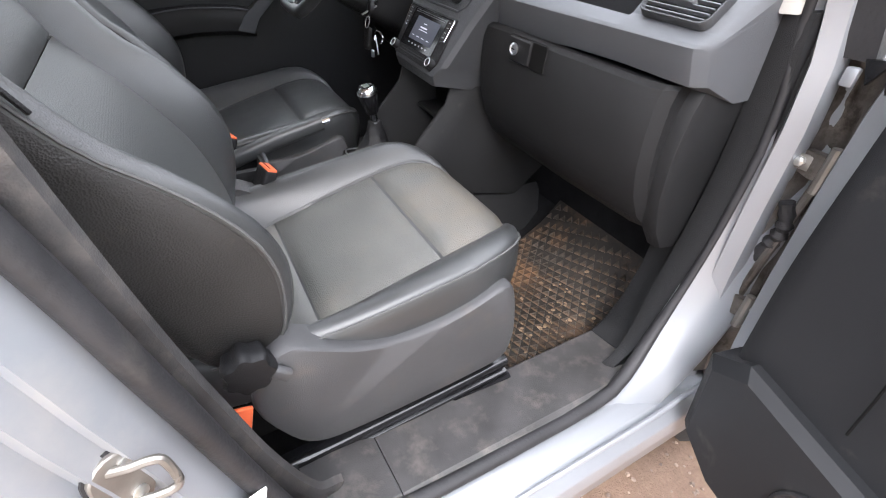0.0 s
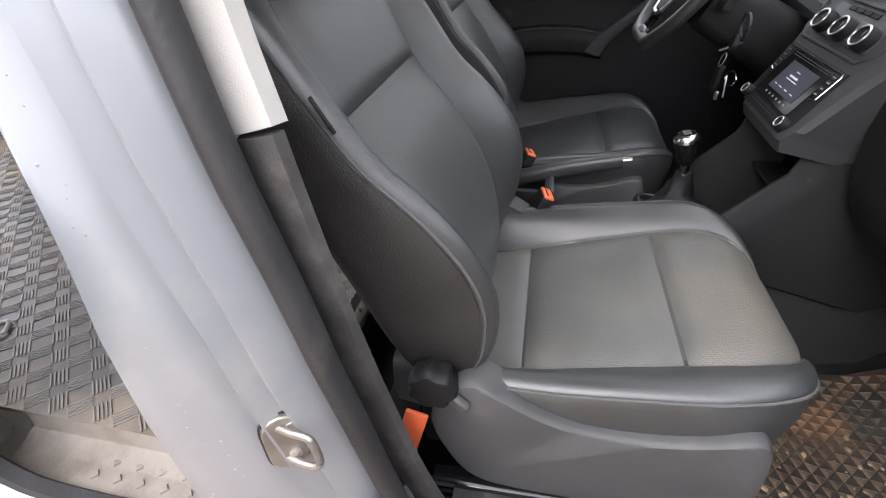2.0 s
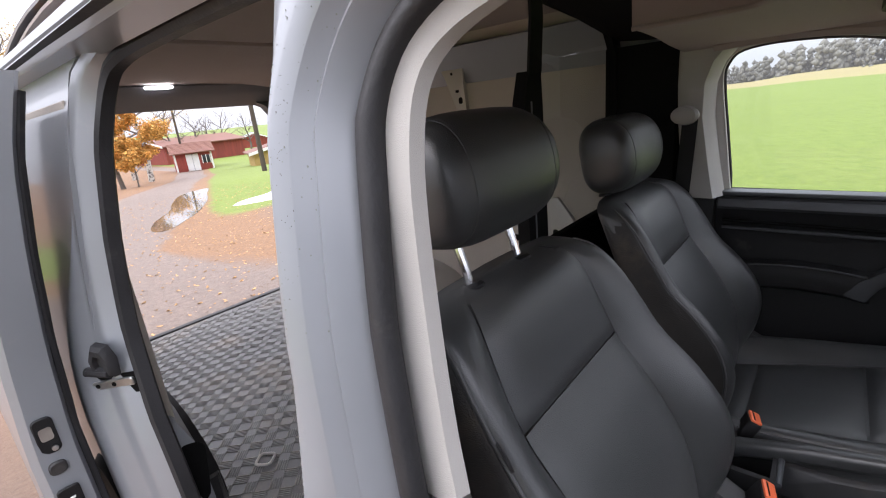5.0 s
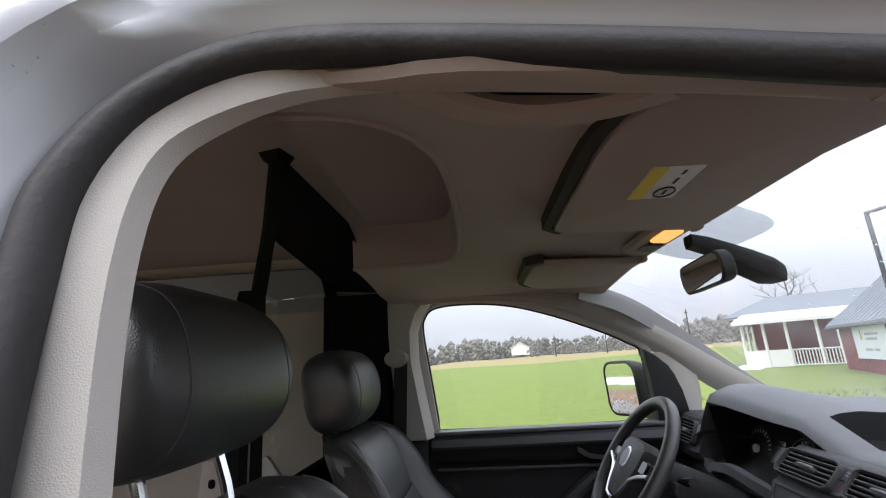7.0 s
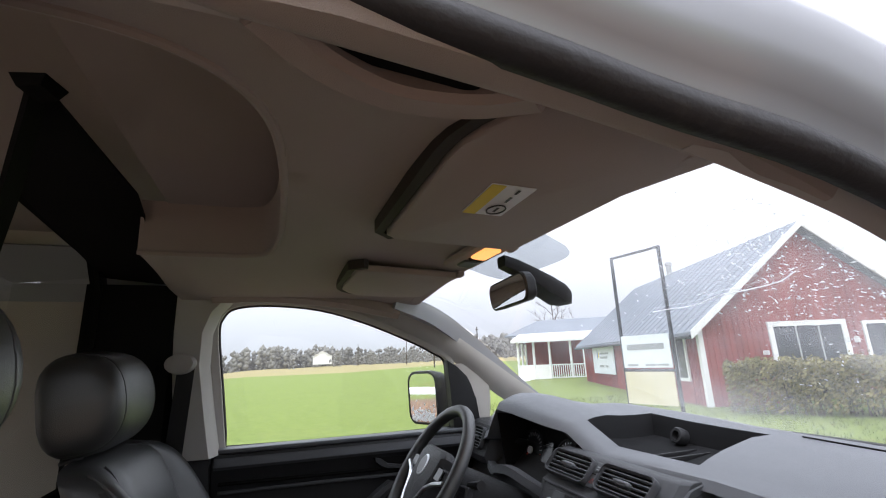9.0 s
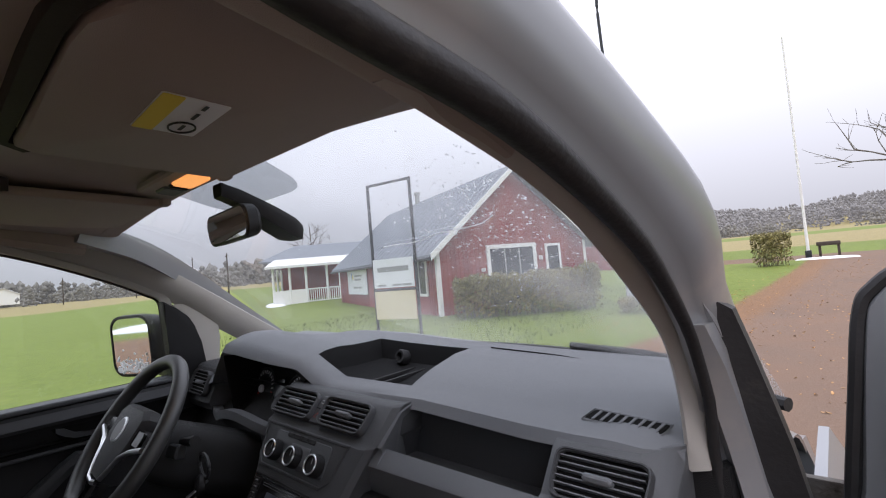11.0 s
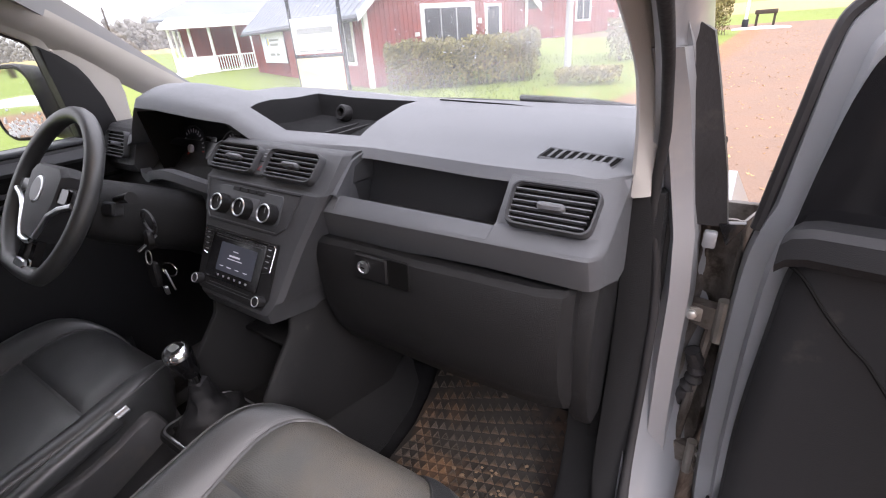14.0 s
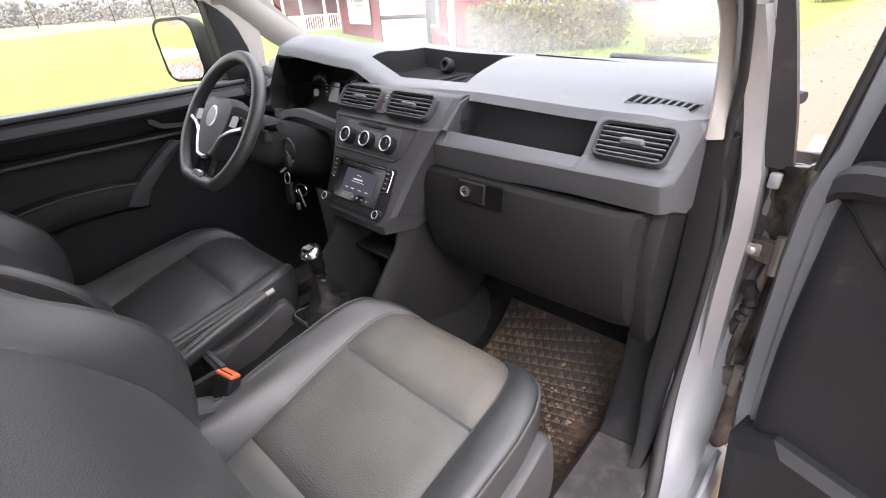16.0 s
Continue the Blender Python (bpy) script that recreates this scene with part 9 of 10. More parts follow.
scatter("gravel_stones", 700, lambda rd: (rd.uniform(-3, 0.4), rd.uniform(-9, -2.5)), stone_shape, "pebble", "loose gravel behind the van", "gravel", 25)
scatter("grass_tufts", 5000, lambda rd: (lambda x, y: (x, y) if cover(x, y)[0] > 0.55 else None)(rd.uniform(-14, -3.5), rd.uniform(5, 19)), blade_shape, "blade", "short green grass by the house", "grass", 26)


def heap(name, outline, h, material, label, category):
    cx_, cy_ = sum(p[0] for p in outline) / len(outline), sum(p[1] for p in outline) / len(outline)
    lp_ = spline(outline, 4, True)
    rings_ = []
    for k, z in ((1.0, 0.0), (0.9, 0.55), (0.7, 0.85), (0.4, 1.0), (0.1, 1.02)):
        rings_.append([(cx_ + (p[0] - cx_) * k, cy_ + (p[1] - cy_) * k, ground_h(cx_ + (p[0] - cx_) * k, cy_ + (p[1] - cy_) * k) - 0.01 + h * z * (1 + 0.25 * noise.noise((p[0] * 2, p[1] * 2, k * 3)))) for p in lp_])
    bm_ = loft(rings_)
    ob_ = part(name, bm_, material)
    return tagged(ob_, label, category)


heap("snow_patch", [(-4.1, -10.9), (-4.9, -11.2), (-6.2, -12.0), (-7.2, -12.2), (-7.6, -11.3), (-6.4, -10.9), (-5.0, -10.5)], 0.09, "snow", "patch of old snow on the leaves", "snow")
heap("snow_patch", [(-24.8, 15.0), (-26.0, 15.6), (-27.8, 16.0), (-27.5, 15.2), (-25.6, 14.4)], 0.14, "snow", "low bank of old snow on the lawn", "snow")
heap("snow_patch", [(-0.6, 26.0), (0.5, 25.85), (1.6, 26.05), (1.4, 26.4), (0.3, 26.35)], 0.10, "snow", "old snow along the road edge", "snow")
heap("snow_patch", [(3.4, 28.2), (4.6, 28.0), (4.7, 28.5), (3.5, 28.6)], 0.08, "snow", "small patch of old snow", "snow")
for ol in ([(-2.2, -9.7), (-2.75, -10.3), (-3.5, -11.3), (-4.4, -12.9), (-5.0, -14.3), (-5.6, -15.6), (-5.0, -15.5), (-4.4, -14.9), (-3.6, -13.3), (-3.2, -12.3), (-2.4, -11.0), (-2.0, -10.0)],):
    o = spline(ol, 4, True)
    zz = max(ground_h(p[0], p[1]) for p in o)
    bm = loft([[(p[0], p[1], -0.192) for p in o], [(p[0], p[1], -0.184) for p in o]])
    tagged(part("puddle", bm, "puddle"), "muddy puddle reflecting the pale sky", "puddle")


# ---------------------------------------------------------------- houses
def gable_house(name, P0, a, g, w, L, eave, ridge, walls, roof, label, over=0.35, base=0.0, board=0.16, category="house", near_sides=True):
    """A gabled house: P0 the near corner on the ground, g along the gable wall, a along the ridge."""
    P0, a, g = Vector(P0), Vector(a).normalized(), Vector(g).normalized()
    h = thing(name, (P0.x, P0.y, base), label, category)

    def at(u, v, z):
        p = P0 + g * u + a * v
        return Vector((p.x, p.y, base + z))
    wall_o = [(0, -0.3), (w, -0.3), (w, eave), (w / 2, ridge - 0.12), (0, eave)]
    part("wall", loft([[at(u, 0, z) for u, z in wall_o], [at(u, L, z) for u, z in wall_o]]), walls, h, angle=20)
    for s in (0, 1):
        e0, e1 = (-over, w / 2) if s == 0 else (w + over, w / 2)
        ze = eave - over * (ridge - eave) / (w / 2)
        bm_ = loft([[at(e0, -over, ze), at(e1, -over, ridge), at(e1, L + over, ridge), at(e0, L + over, ze)], [at(e0, -over, ze + 0.10), at(e1, -over, ridge + 0.10), at(e1, L + over, ridge + 0.10), at(e0, L + over, ze + 0.10)]])
        part("roof", bm_, roof, h, angle=20)
    for s in (0, 1):
        e0, ze = (-over - 0.02 if s == 0 else w + over + 0.02), eave - over * (ridge - eave) / (w / 2)
        part("barge_board", loft([[at(e0, -over - 0.03, ze - 0.10), at(w / 2, -over - 0.03, ridge - 0.08), at(w / 2, -over - 0.03, ridge + 0.12), at(e0, -over - 0.03, ze + 0.13)], [at(e0, -over + 0.01, ze - 0.10), at(w / 2, -over + 0.01, ridge - 0.08), at(w / 2, -over + 0.01, ridge + 0.12), at(e0, -over + 0.01, ze + 0.13)]]), "white_wood", h, "white barge board")
    return h, at


def battens(h, at, u_or_v, runs, z0, z1, n_out, step, material="siding", skip=()):
    """Upright cover boards on a wall, each a piece of its own."""
    for k in range(runs):
        q = (k + 0.5) * step
        if any(lo < q < hi for lo, hi in skip):
            continue
        zt = z1(q) if callable(z1) else z1
        if u_or_v == "u":
            c = [at(q - 0.025, -n_out, z0), at(q + 0.025, -n_out, z0), at(q + 0.025, 0.0, z0), at(q - 0.025, 0.0, z0)]
            t = [at(q - 0.025, -n_out, zt), at(q + 0.025, -n_out, zt), at(q + 0.025, 0.0, zt), at(q - 0.025, 0.0, zt)]
        else:
            c = [at(-n_out, q - 0.025, z0), at(-n_out, q + 0.025, z0), at(0.0, q + 0.025, z0), at(0.0, q - 0.025, z0)]
            t = [at(-n_out, q - 0.025, zt), at(-n_out, q + 0.025, zt), at(0.0, q + 0.025, zt), at(0.0, q - 0.025, zt)]
        part("board", loft([c, t]), material, h)


def window_on(h, at, side, c, z0, w, hh, name="window", frame_w=0.09, panes=2, glassm="dark_pane", door=False):
    """A framed window or door standing proud of a wall: side 'u' on the gable, 'v' on the long wall."""
    def q(x, n, z):
        return at(c + x, -n, z) if side == "u" else at(-n, c + x, z)
    win = part(name, loft([[q(x, n, z) for x, z in ((-w / 2, z0), (w / 2, z0), (w / 2, z0 + hh), (-w / 2, z0 + hh))] for n in (0.0, 0.02)]), glassm, h)
    for x0, x1, za, zb in ((-w / 2 - frame_w, -w / 2, z0 - frame_w, z0 + hh + frame_w), (w / 2, w / 2 + frame_w, z0 - frame_w, z0 + hh + frame_w), (-w / 2, w / 2, z0 + hh, z0 + hh + frame_w), (-w / 2, w / 2, z0 - frame_w, z0)):
        part("frame", loft([[q(x0, n, za), q(x1, n, za), q(x1, n, zb), q(x0, n, zb)] for n in (0.0, 0.05)]), "white_wood", win)
    for k in range(1, panes):
        x = -w / 2 + w * k / panes
        part("bar", loft([[q(x - 0.02, n, z0), q(x + 0.02, n, z0), q(x + 0.02, n, z0 + hh), q(x - 0.02, n, z0 + hh)] for n in (0.02, 0.04)]), "white_wood" if not door else "grey_pole", win)
    return win


W_, L_, EAVE, RIDGE = 6.6, 12.4, 2.25, 5.05
red_house, rh = gable_house("red_house", (-9.1, 11.55), (-0.93, 0.37), (0.37, 0.93), W_, L_, EAVE, RIDGE, "siding", "slate", "red wooden house with white trim and a blue-grey roof")
battens(red_house, rh, "u", 41, -0.1, lambda q: EAVE - 0.05 + (RIDGE - EAVE) * (1 - abs(q - W_ / 2) / (W_ / 2)) - 0.12, 0.022, 0.16, skip=((1.95, 4.05), (4.55, 5.35)))
battens(red_house, rh, "v", 76, -0.1, EAVE - 0.12, 0.022, 0.16, skip=((0.75, 1.55), (4.0, 7.3)))
for k in range(26):
    v = 0.1 + (L_ - 0.2) * k / 25
    for s in (0, 1):
        e0, sl = (-0.35, 1) if s == 0 else (W_ + 0.35, -1)
        ze = EAVE - 0.35 * (RIDGE - EAVE) / (W_ / 2)
        part("roof_seam", loft([[rh(e0, v - 0.02, ze + 0.10), rh(e0, v + 0.02, ze + 0.10), rh(e0, v, ze + 0.135)], [rh(W_ / 2, v - 0.02, RIDGE + 0.10), rh(W_ / 2, v + 0.02, RIDGE + 0.10), rh(W_ / 2, v, RIDGE + 0.135)]]), "slate", red_house)
dr = window_on(red_house, rh, "u", 3.05, 0.12, 1.9, 2.0, "double_door", 0.14, 3, door=True)
window_on(red_house, rh, "u", 4.95, 0.85, 0.55, 1.25, panes=1)
window_on(red_house, rh, "v", 1.15, 0.75, 0.55, 1.35, panes=1)
part("corner_board", loft([[rh(u, v, z) for u, v in ((-0.03, -0.03), (0.11, -0.03), (0.11, 0.0), (0.0, 0.0), (0.0, 0.11), (-0.03, 0.11))] for z in (-0.1, EAVE)]), "white_wood", red_house)
part("corner_board", loft([[rh(W_ + u, v, z) for u, v in ((0.03, -0.03), (-0.11, -0.03), (-0.11, 0.0), (0.03, 0.0))] for z in (-0.1, EAVE)]), "white_wood", red_house)
part("gutter", tube([rh(-0.40, -0.35, EAVE - 0.33), rh(-0.40, L_ + 0.35, EAVE - 0.33)], 0.055, 8), "iron", red_house)
part("downpipe", tube([rh(-0.40, 4.1, EAVE - 0.35), rh(-0.10, 4.1, EAVE - 0.6), rh(-0.08, 4.1, 0.1)], 0.04, 8), "iron", red_house)
part("chimney_vent", lathe([(0.12, 0), (0.12, 0.45), (0.18, 0.47), (0.16, 0.6), (0.03, 0.62)], Matrix.Translation(rh(W_ / 2, 8.2, RIDGE + 0.05)), 12), "grey_pole", red_house)
part("wall_lamp", box(-0.1, 0.1, -0.06, 0.0, 0.0, 0.16, 0.02, m=Matrix.Translation(rh(4.35, 0, 1.6))), "white_wood", red_house)
part("door_sign", box(-0.12, 0.12, -0.04, 0.0, 0.0, 0.12, 0.01, m=Matrix.Translation(rh(1.75, -0.05, 1.35))), "white_wood", red_house)


def flat_sign(name, m, w, hh, material, label, bars):
    s_ = thing(name, m.translation, label, "sign")
    part("board", slab(w, hh, 0.03, 0.01, m, bevel=0.004), material, s_)
    for bx, by, bw_, bh_, bmat in bars:
        part("printed_bar", slab(bw_, bh_, 0.002, 0.004, m @ Matrix.Translation((bx, by, 0.031))), bmat, s_)
    return s_


wall_dir = Vector((0.93, -0.37, 0))
flat_sign("wall_sign", frame_on(rh(-0.06, 8.9, 1.32), wall_dir, (0, 0, 1)), 3.2, 1.28, "sign_white", "white notice board on the red wall with a logo", [(-0.8, 0.25, 0.12, 0.38, "blue"), (-0.62, 0.22, 0.16, 0.26, "yellow"), (0.25, 0.28, 1.3, 0.09, "grey_print"), (0.2, 0.10, 1.1, 0.09, "grey_print"), (-0.25, -0.30, 0.7, 0.10, "grey_print"), (0.5, -0.30, 0.45, 0.10, "grey_print")])
# sign frame on two posts by the drive
fr_ = thing("sign_frame", (-7.7, 8.33, 0), "tall dark iron sign frame with a white and a cream board", "sign frame")
A_, B_ = Vector((-8.38, 8.22, 0)), Vector((-7.04, 8.44, 0))
for p in (A_, B_):
    part("post", box(-0.03, 0.03, -0.03, 0.03, -0.2, 3.93, 0.004, m=Matrix.Translation(p)), "iron", fr_)
part("crossbar", tube([A_ + Vector((0, 0, 3.9)), B_ + Vector((0, 0, 3.9))], 0.035, 4), "iron", fr_)
part("crossbar", tube([A_ + Vector((0, 0, 1.13)), B_ + Vector((0, 0, 1.13))], 0.03, 4), "iron", fr_)
fd = (B_ - A_).normalized()
fm = frame_on((A_ + B_) / 2 + Vector((0, -0.04, 1.56)), fd, (0, 0, 1))
bd = part("white_board", slab(1.28, 0.74, 0.02, 0.005, fm), "sign_white", fr_, "white printed board")
part("printed_bar", slab(1.0, 0.13, 0.002, 0.004, fm @ Matrix.Translation((0, 0.10, 0.021))), "grey_print", bd)
for bx in (-0.38, 0.1, 0.42):
    part("printed_bar", slab(0.28, 0.05, 0.002, 0.004, fm @ Matrix.Translation((bx, -0.31, 0.021))), "grey_print", bd)
part("cream_board", slab(1.28, 0.72, 0.02, 0.005, frame_on((A_ + B_) / 2 + Vector((0, -0.04, 0.74)), fd, (0, 0, 1))), "cream", fr_, "empty cream board")

# white verandah at the far end of the house
ver = thing("verandah", (-25.5, 17.0, 0.1), "white open verandah with a railing and a pale roof", "verandah")
vg, va = Vector((0.62, 0.785, 0)), Vector((-0.785, 0.62, 0))
VO = Vector((-26.0, 15.0, 0.15))


def vp(u, v, z):
    p = VO + vg * u + va * v
    return Vector((p.x, p.y, VO.z + z))


VWID, VLEN = 5.0, 3.4
for u in (0, 1.0, 2.0, 3.3, 4.1, 5.0):
    part("post", tube([vp(u, 0, -0.2), vp(u, 0, 2.35)], 0.08, 4), "white_wood", ver)
for v in (1.7, 3.4):
    part("post", tube([vp(0, v, -0.2), vp(0, v, 2.35)], 0.08, 4), "white_wood", ver)
part("roof", loft([[vp(-0.4, -0.4, 2.35), vp(VWID + 0.4, -0.4, 2.35), vp(VWID + 0.4, VLEN, 2.95), vp(-0.4, VLEN, 2.95)], [vp(-0.4, -0.4, 2.5), vp(VWID + 0.4, -0.4, 2.5), vp(VWID + 0.4, VLEN, 3.1), vp(-0.4, VLEN, 3.1)]]), "white_wood", ver, "pale sheet roof")
part("back_wall", loft([[vp(0, VLEN, 0), vp(VWID, VLEN, 0), vp(VWID, VLEN, 2.9), vp(0, VLEN, 2.9)], [vp(0, VLEN + 0.1, 0), vp(VWID, VLEN + 0.1, 0), vp(VWID, VLEN + 0.1, 2.9), vp(0, VLEN + 0.1, 2.9)]]), "siding", ver)
part("low_wall", loft([[vp(0, -0.03, 0), vp(2.0, -0.03, 0), vp(2.0, 0.03, 0), vp(0, 0.03, 0)], [vp(0, -0.03, 0.95), vp(2.0, -0.03, 0.95), vp(2.0, 0.03, 0.95), vp(0, 0.03, 0.95)]]), "white_wood", ver)
part("floor_deck", loft([[vp(0, 0, -0.2), vp(VWID, 0, -0.2), vp(VWID, VLEN, -0.2), vp(0, VLEN, -0.2)], [vp(0, 0, 0.08), vp(VWID, 0, 0.08), vp(VWID, VLEN, 0.08), vp(0, VLEN, 0.08)]]), "grey_pole", ver)
for z in (0.15, 0.92):
    part("rail", tube([vp(2.0, 0, z), vp(VWID, 0, z)], 0.04, 4), "white_wood", ver)
for k in range(22):
    u = 2.1 + 2.9 * k / 22
    part("baluster", tube([vp(u, 0, 0.1), vp(u, 0, 0.92)], 0.028, 4), "white_wood", ver)
part("rear_roof", loft([[vp(-1.5, VLEN, 3.0), vp(VWID + 3, VLEN, 3.0), vp(VWID + 3, VLEN + 4, 4.3), vp(0.5, VLEN + 4, 4.3)], [vp(-1.5, VLEN, 2.9), vp(VWID + 3, VLEN, 2.9), vp(VWID + 3, VLEN + 4, 4.2), vp(0.5, VLEN + 4, 4.2)]]), "slate", ver)

second, sh = gable_house("red_outbuilding", (-9.3, 27.5), (-0.93, 0.37), (0.55, 0.83), 7.0, 12.0, 2.6, 4.9, "siding", "slate", "second red wooden building with white windows", base=0.5)
for c in (2.0, 5.2):
    window_on(second, sh, "u", c, 1.0, 0.9, 1.2)
battens(second, sh, "u", 30, -0.1, lambda q: 2.5 + 2.2 * (1 - abs(q - 3.5) / 3.5), 0.02, 0.235, skip=((1.4, 2.6), (4.6, 5.8)))


# ---------------------------------------------------------------- hedge, shrubs and trees
def leaf_cloud(name, parent, material, pts, size, seed, flat=1.0):
    rd = random.Random(seed)
    V_, F_ = [], []
    for p in pts:
        s = size * rd.uniform(0.6, 1.4)
        a = Vector((rd.gauss(0, 1), rd.gauss(0, 1), rd.gauss(0, 1) * flat)).normalized()
        b = a.orthogonal().normalized()
        c = a.cross(b)
        o = len(V_)
        V_ += [p + b * s, p + c * s * 0.6, p - b * s, p - c * s * 0.6]
        F_.append((o, o + 1, o + 2, o + 3))
    me_ = bpy.data.meshes.new(name)
    me_.from_pydata(V_, [], F_)
    me_.materials.append(M[material])
    ob_ = new(name, me_)
    ob_.parent = parent
    if parent.get("home_inverse"):
        ob_.matrix_parent_inverse = Matrix([list(r) for r in parent["home_inverse"]])
    tagged(ob_, kind="stuff")
    return ob_


def hedge_run(p0, p1, width, hgt, n, seed, name="hedge", label="clipped hedge turning yellow in front of the house"):
    p0, p1 = Vector(p0), Vector(p1)
    h = thing(name, ((p0.x + p1.x) / 2, (p0.y + p1.y) / 2, ground_h(p0.x, p0.y)), label, "hedge")
    rd = random.Random(seed)
    d = (p1 - p0)
    nrm = Vector((-d.y, d.x)).normalized()
    pts, tw = [], bmesh.new()
    for _ in range(n):
        t, s, z = rd.random(), rd.uniform(-1, 1), rd.random() ** 0.6
        edge = rd.random() < 0.75
        if edge:
            if rd.random() < 0.6:
                s = math.copysign(1 - abs(rd.gauss(0, 0.10)), s)
            else:
                z = 1 - abs(rd.gauss(0, 0.07))
        top = hgt * (1 + 0.12 * noise.noise((t * 9, seed, 0)) + 0.05 * rd.gauss(0, 1))
        q = p0 + d * t + nrm * (s * width / 2 * (0.75 + 0.3 * z * (1.2 - z) + 0.1 * noise.noise((t * 14, z * 4, seed))))
        pts.append(Vector((q.x, q.y, ground_h(q.x, q.y) + 0.06 + top * z)))
    leaf_cloud("leaves", h, "hedge", pts, 0.045, seed)
    for _ in range(int(n / 90)):
        t, s = rd.random(), rd.uniform(-0.6, 0.6)
        q = p0 + d * t + nrm * s * width / 2
        b = Vector((q.x, q.y, ground_h(q.x, q.y) - 0.05))
        tube([b, b + Vector((rd.uniform(-.1, .1), rd.uniform(-.1, .1), hgt * 0.5)), b + Vector((rd.uniform(-.25, .25), rd.uniform(-.25, .25), hgt * rd.uniform(0.85, 1.08)))], 0.012, 4, bm=tw, scale=lambda k: 1 - 0.7 * k)
    part("twigs", tw, "twig", h, kind="stuff")
    return h


hedge_run((-8.0, 11.0), (-4.5, 13.4), 1.1, 1.12, 15000, 31)
hedge_run((-3.3, 16.5), (-2.4, 17.2), 0.9, 1.1, 2500, 32, "shrub", "small grey-green shrub by the lawn")
hedge_run((-1.7, 23.6), (-0.7, 24.2), 1.0, 1.25, 3500, 33, "shrub", "round yellow shrub at the drive's end")
hedge_run((-3.5, 12.2), (-2.0, 12.6), 0.8, 0.30, 1500, 34, "ground_shrub", "low spreading shrub with fallen leaves")


def limbs(rd, base, dirn, length, r, depth, bm_, tips, spread=0.55, kids=3):
    """A branching limb into bm_; the ends go into tips."""
    pts = [base]
    d = dirn.normalized()
    for k in range(3):
        d = (d + Vector((rd.gauss(0, 0.12), rd.gauss(0, 0.12), rd.gauss(0.02, 0.08)))).normalized()
        pts.append(pts[-1] + d * length / 3)
    tube(pts, r, 6 if r > 0.03 else 4, bm=bm_, scale=lambda k: 1 - 0.55 * k)
    if depth == 0:
        tips += pts[1:]
        return
    tips.append(pts[-1])
    for k in range(kids):
        a = rd.uniform(0, 6.28)
        nd = (d + Vector((math.cos(a), math.sin(a), rd.uniform(-0.1, 0.5))) * spread).normalized()
        limbs(rd, pts[rd.choice((1, 2, 3, 3))], nd, length * rd.uniform(0.55, 0.8), r * 0.5, depth - 1, bm_, tips, spread, kids)


def tree(name, x, y, height, trunk_r, bark, leaves, nleaf, size, seed, label, depth=4, kids=3, spread=0.6, droop=0.0):
    rd = random.Random(seed)
    z = ground_h(x, y)
    t = thing(name, (x, y, z), label, "tree")
    bm_, tips = bmesh.new(), []
    trunk = [Vector((x, y, z - 0.2)), Vector((x + rd.gauss(0, 0.1), y + rd.gauss(0, 0.1), z + height * 0.3)), Vector((x + rd.gauss(0, 0.2), y + rd.gauss(0, 0.2), z + height * 0.65)), Vector((x + rd.gauss(0, 0.3), y, z + height))]
    sp = spline(trunk, 5)
    part("trunk", tube(sp, trunk_r, 10, scale=lambda k: 1 - 0.85 * k), bark, t)
    for k in range(9):
        q = sp[4 + int((len(sp) - 6) * k / 9)]
        a = k * 2.4 + rd.random()
        limbs(rd, q, Vector((math.cos(a), math.sin(a), 0.75 - droop)), height * (0.34 - 0.018 * k), trunk_r * 0.4 * (1 - 0.06 * k), depth - 2, bm_, tips, spread, kids)
    part("branchwork", bm_, "dark_bark" if bark != "bark" else "dark_bark", t)
    if leaves:
        pts = []
        for _ in range(nleaf):
            q = rd.choice(tips)
            pts.append(q + Vector((rd.gauss(0, 0.22), rd.gauss(0, 0.22), rd.gauss(-droop * 0.3, 0.22))) * (height / 7))
        leaf_cloud("crown", t, leaves, pts, size, seed + 1)
    return t


tree("birch", 6.6, 33.0, 9.5, 0.32, "bark", None, 0, 0, 41, "bare white birch by the road", depth=5, kids=3, spread=0.8, droop=0.35)
tree("bare_tree", -66, 44, 10.0, 0.30, "dark_bark", None, 0, 0, 42, "bare broad tree beyond the lawn", depth=5, kids=3, spread=0.75)
tree("autumn_tree", -7.6, -32.0, 5.4, 0.14, "dark_bark", "gold", 26000, 0.07, 43, "small tree with golden autumn leaves", depth=4, kids=3, spread=0.85)
tree("autumn_shrub", -8.1, -31.0, 2.7, 0.05, "dark_bark", "gold", 14000, 0.06, 48, "low bushy tree with orange leaves", depth=4, kids=3, spread=0.9)
tree("birch", -10.9, -37.5, 9.0, 0.20, "bark", "gold2", 3500, 0.06, 44, "birch with thin yellow leaves", depth=4, kids=3, droop=0.2)
tree("birch", -11.8, -44.0, 11.0, 0.24, "bark", "gold2", 2600, 0.06, 45, "tall birch with few yellow leaves", depth=4, kids=3, droop=0.2)
tree("birch", -4.0, -39.0, 12.0, 0.26, "bark", "gold2", 3500, 0.06, 46, "birch behind the drive", depth=4, kids=3, droop=0.2)
for bx, by, bh, sd in ((-26.5, -62.0, 5.2, 61), (-29.5, -64.0, 6.0, 62), (-33.0, -64.0, 5.0, 63), (-24.0, -61.0, 5.6, 64), (-21.0, -60.0, 6.4, 65)):
    tree("bare_tree", bx, by, bh, 0.16, "dark_bark", None, 0, 0, sd, "bare brown tree beyond the houses", depth=4, kids=3, spread=0.7)

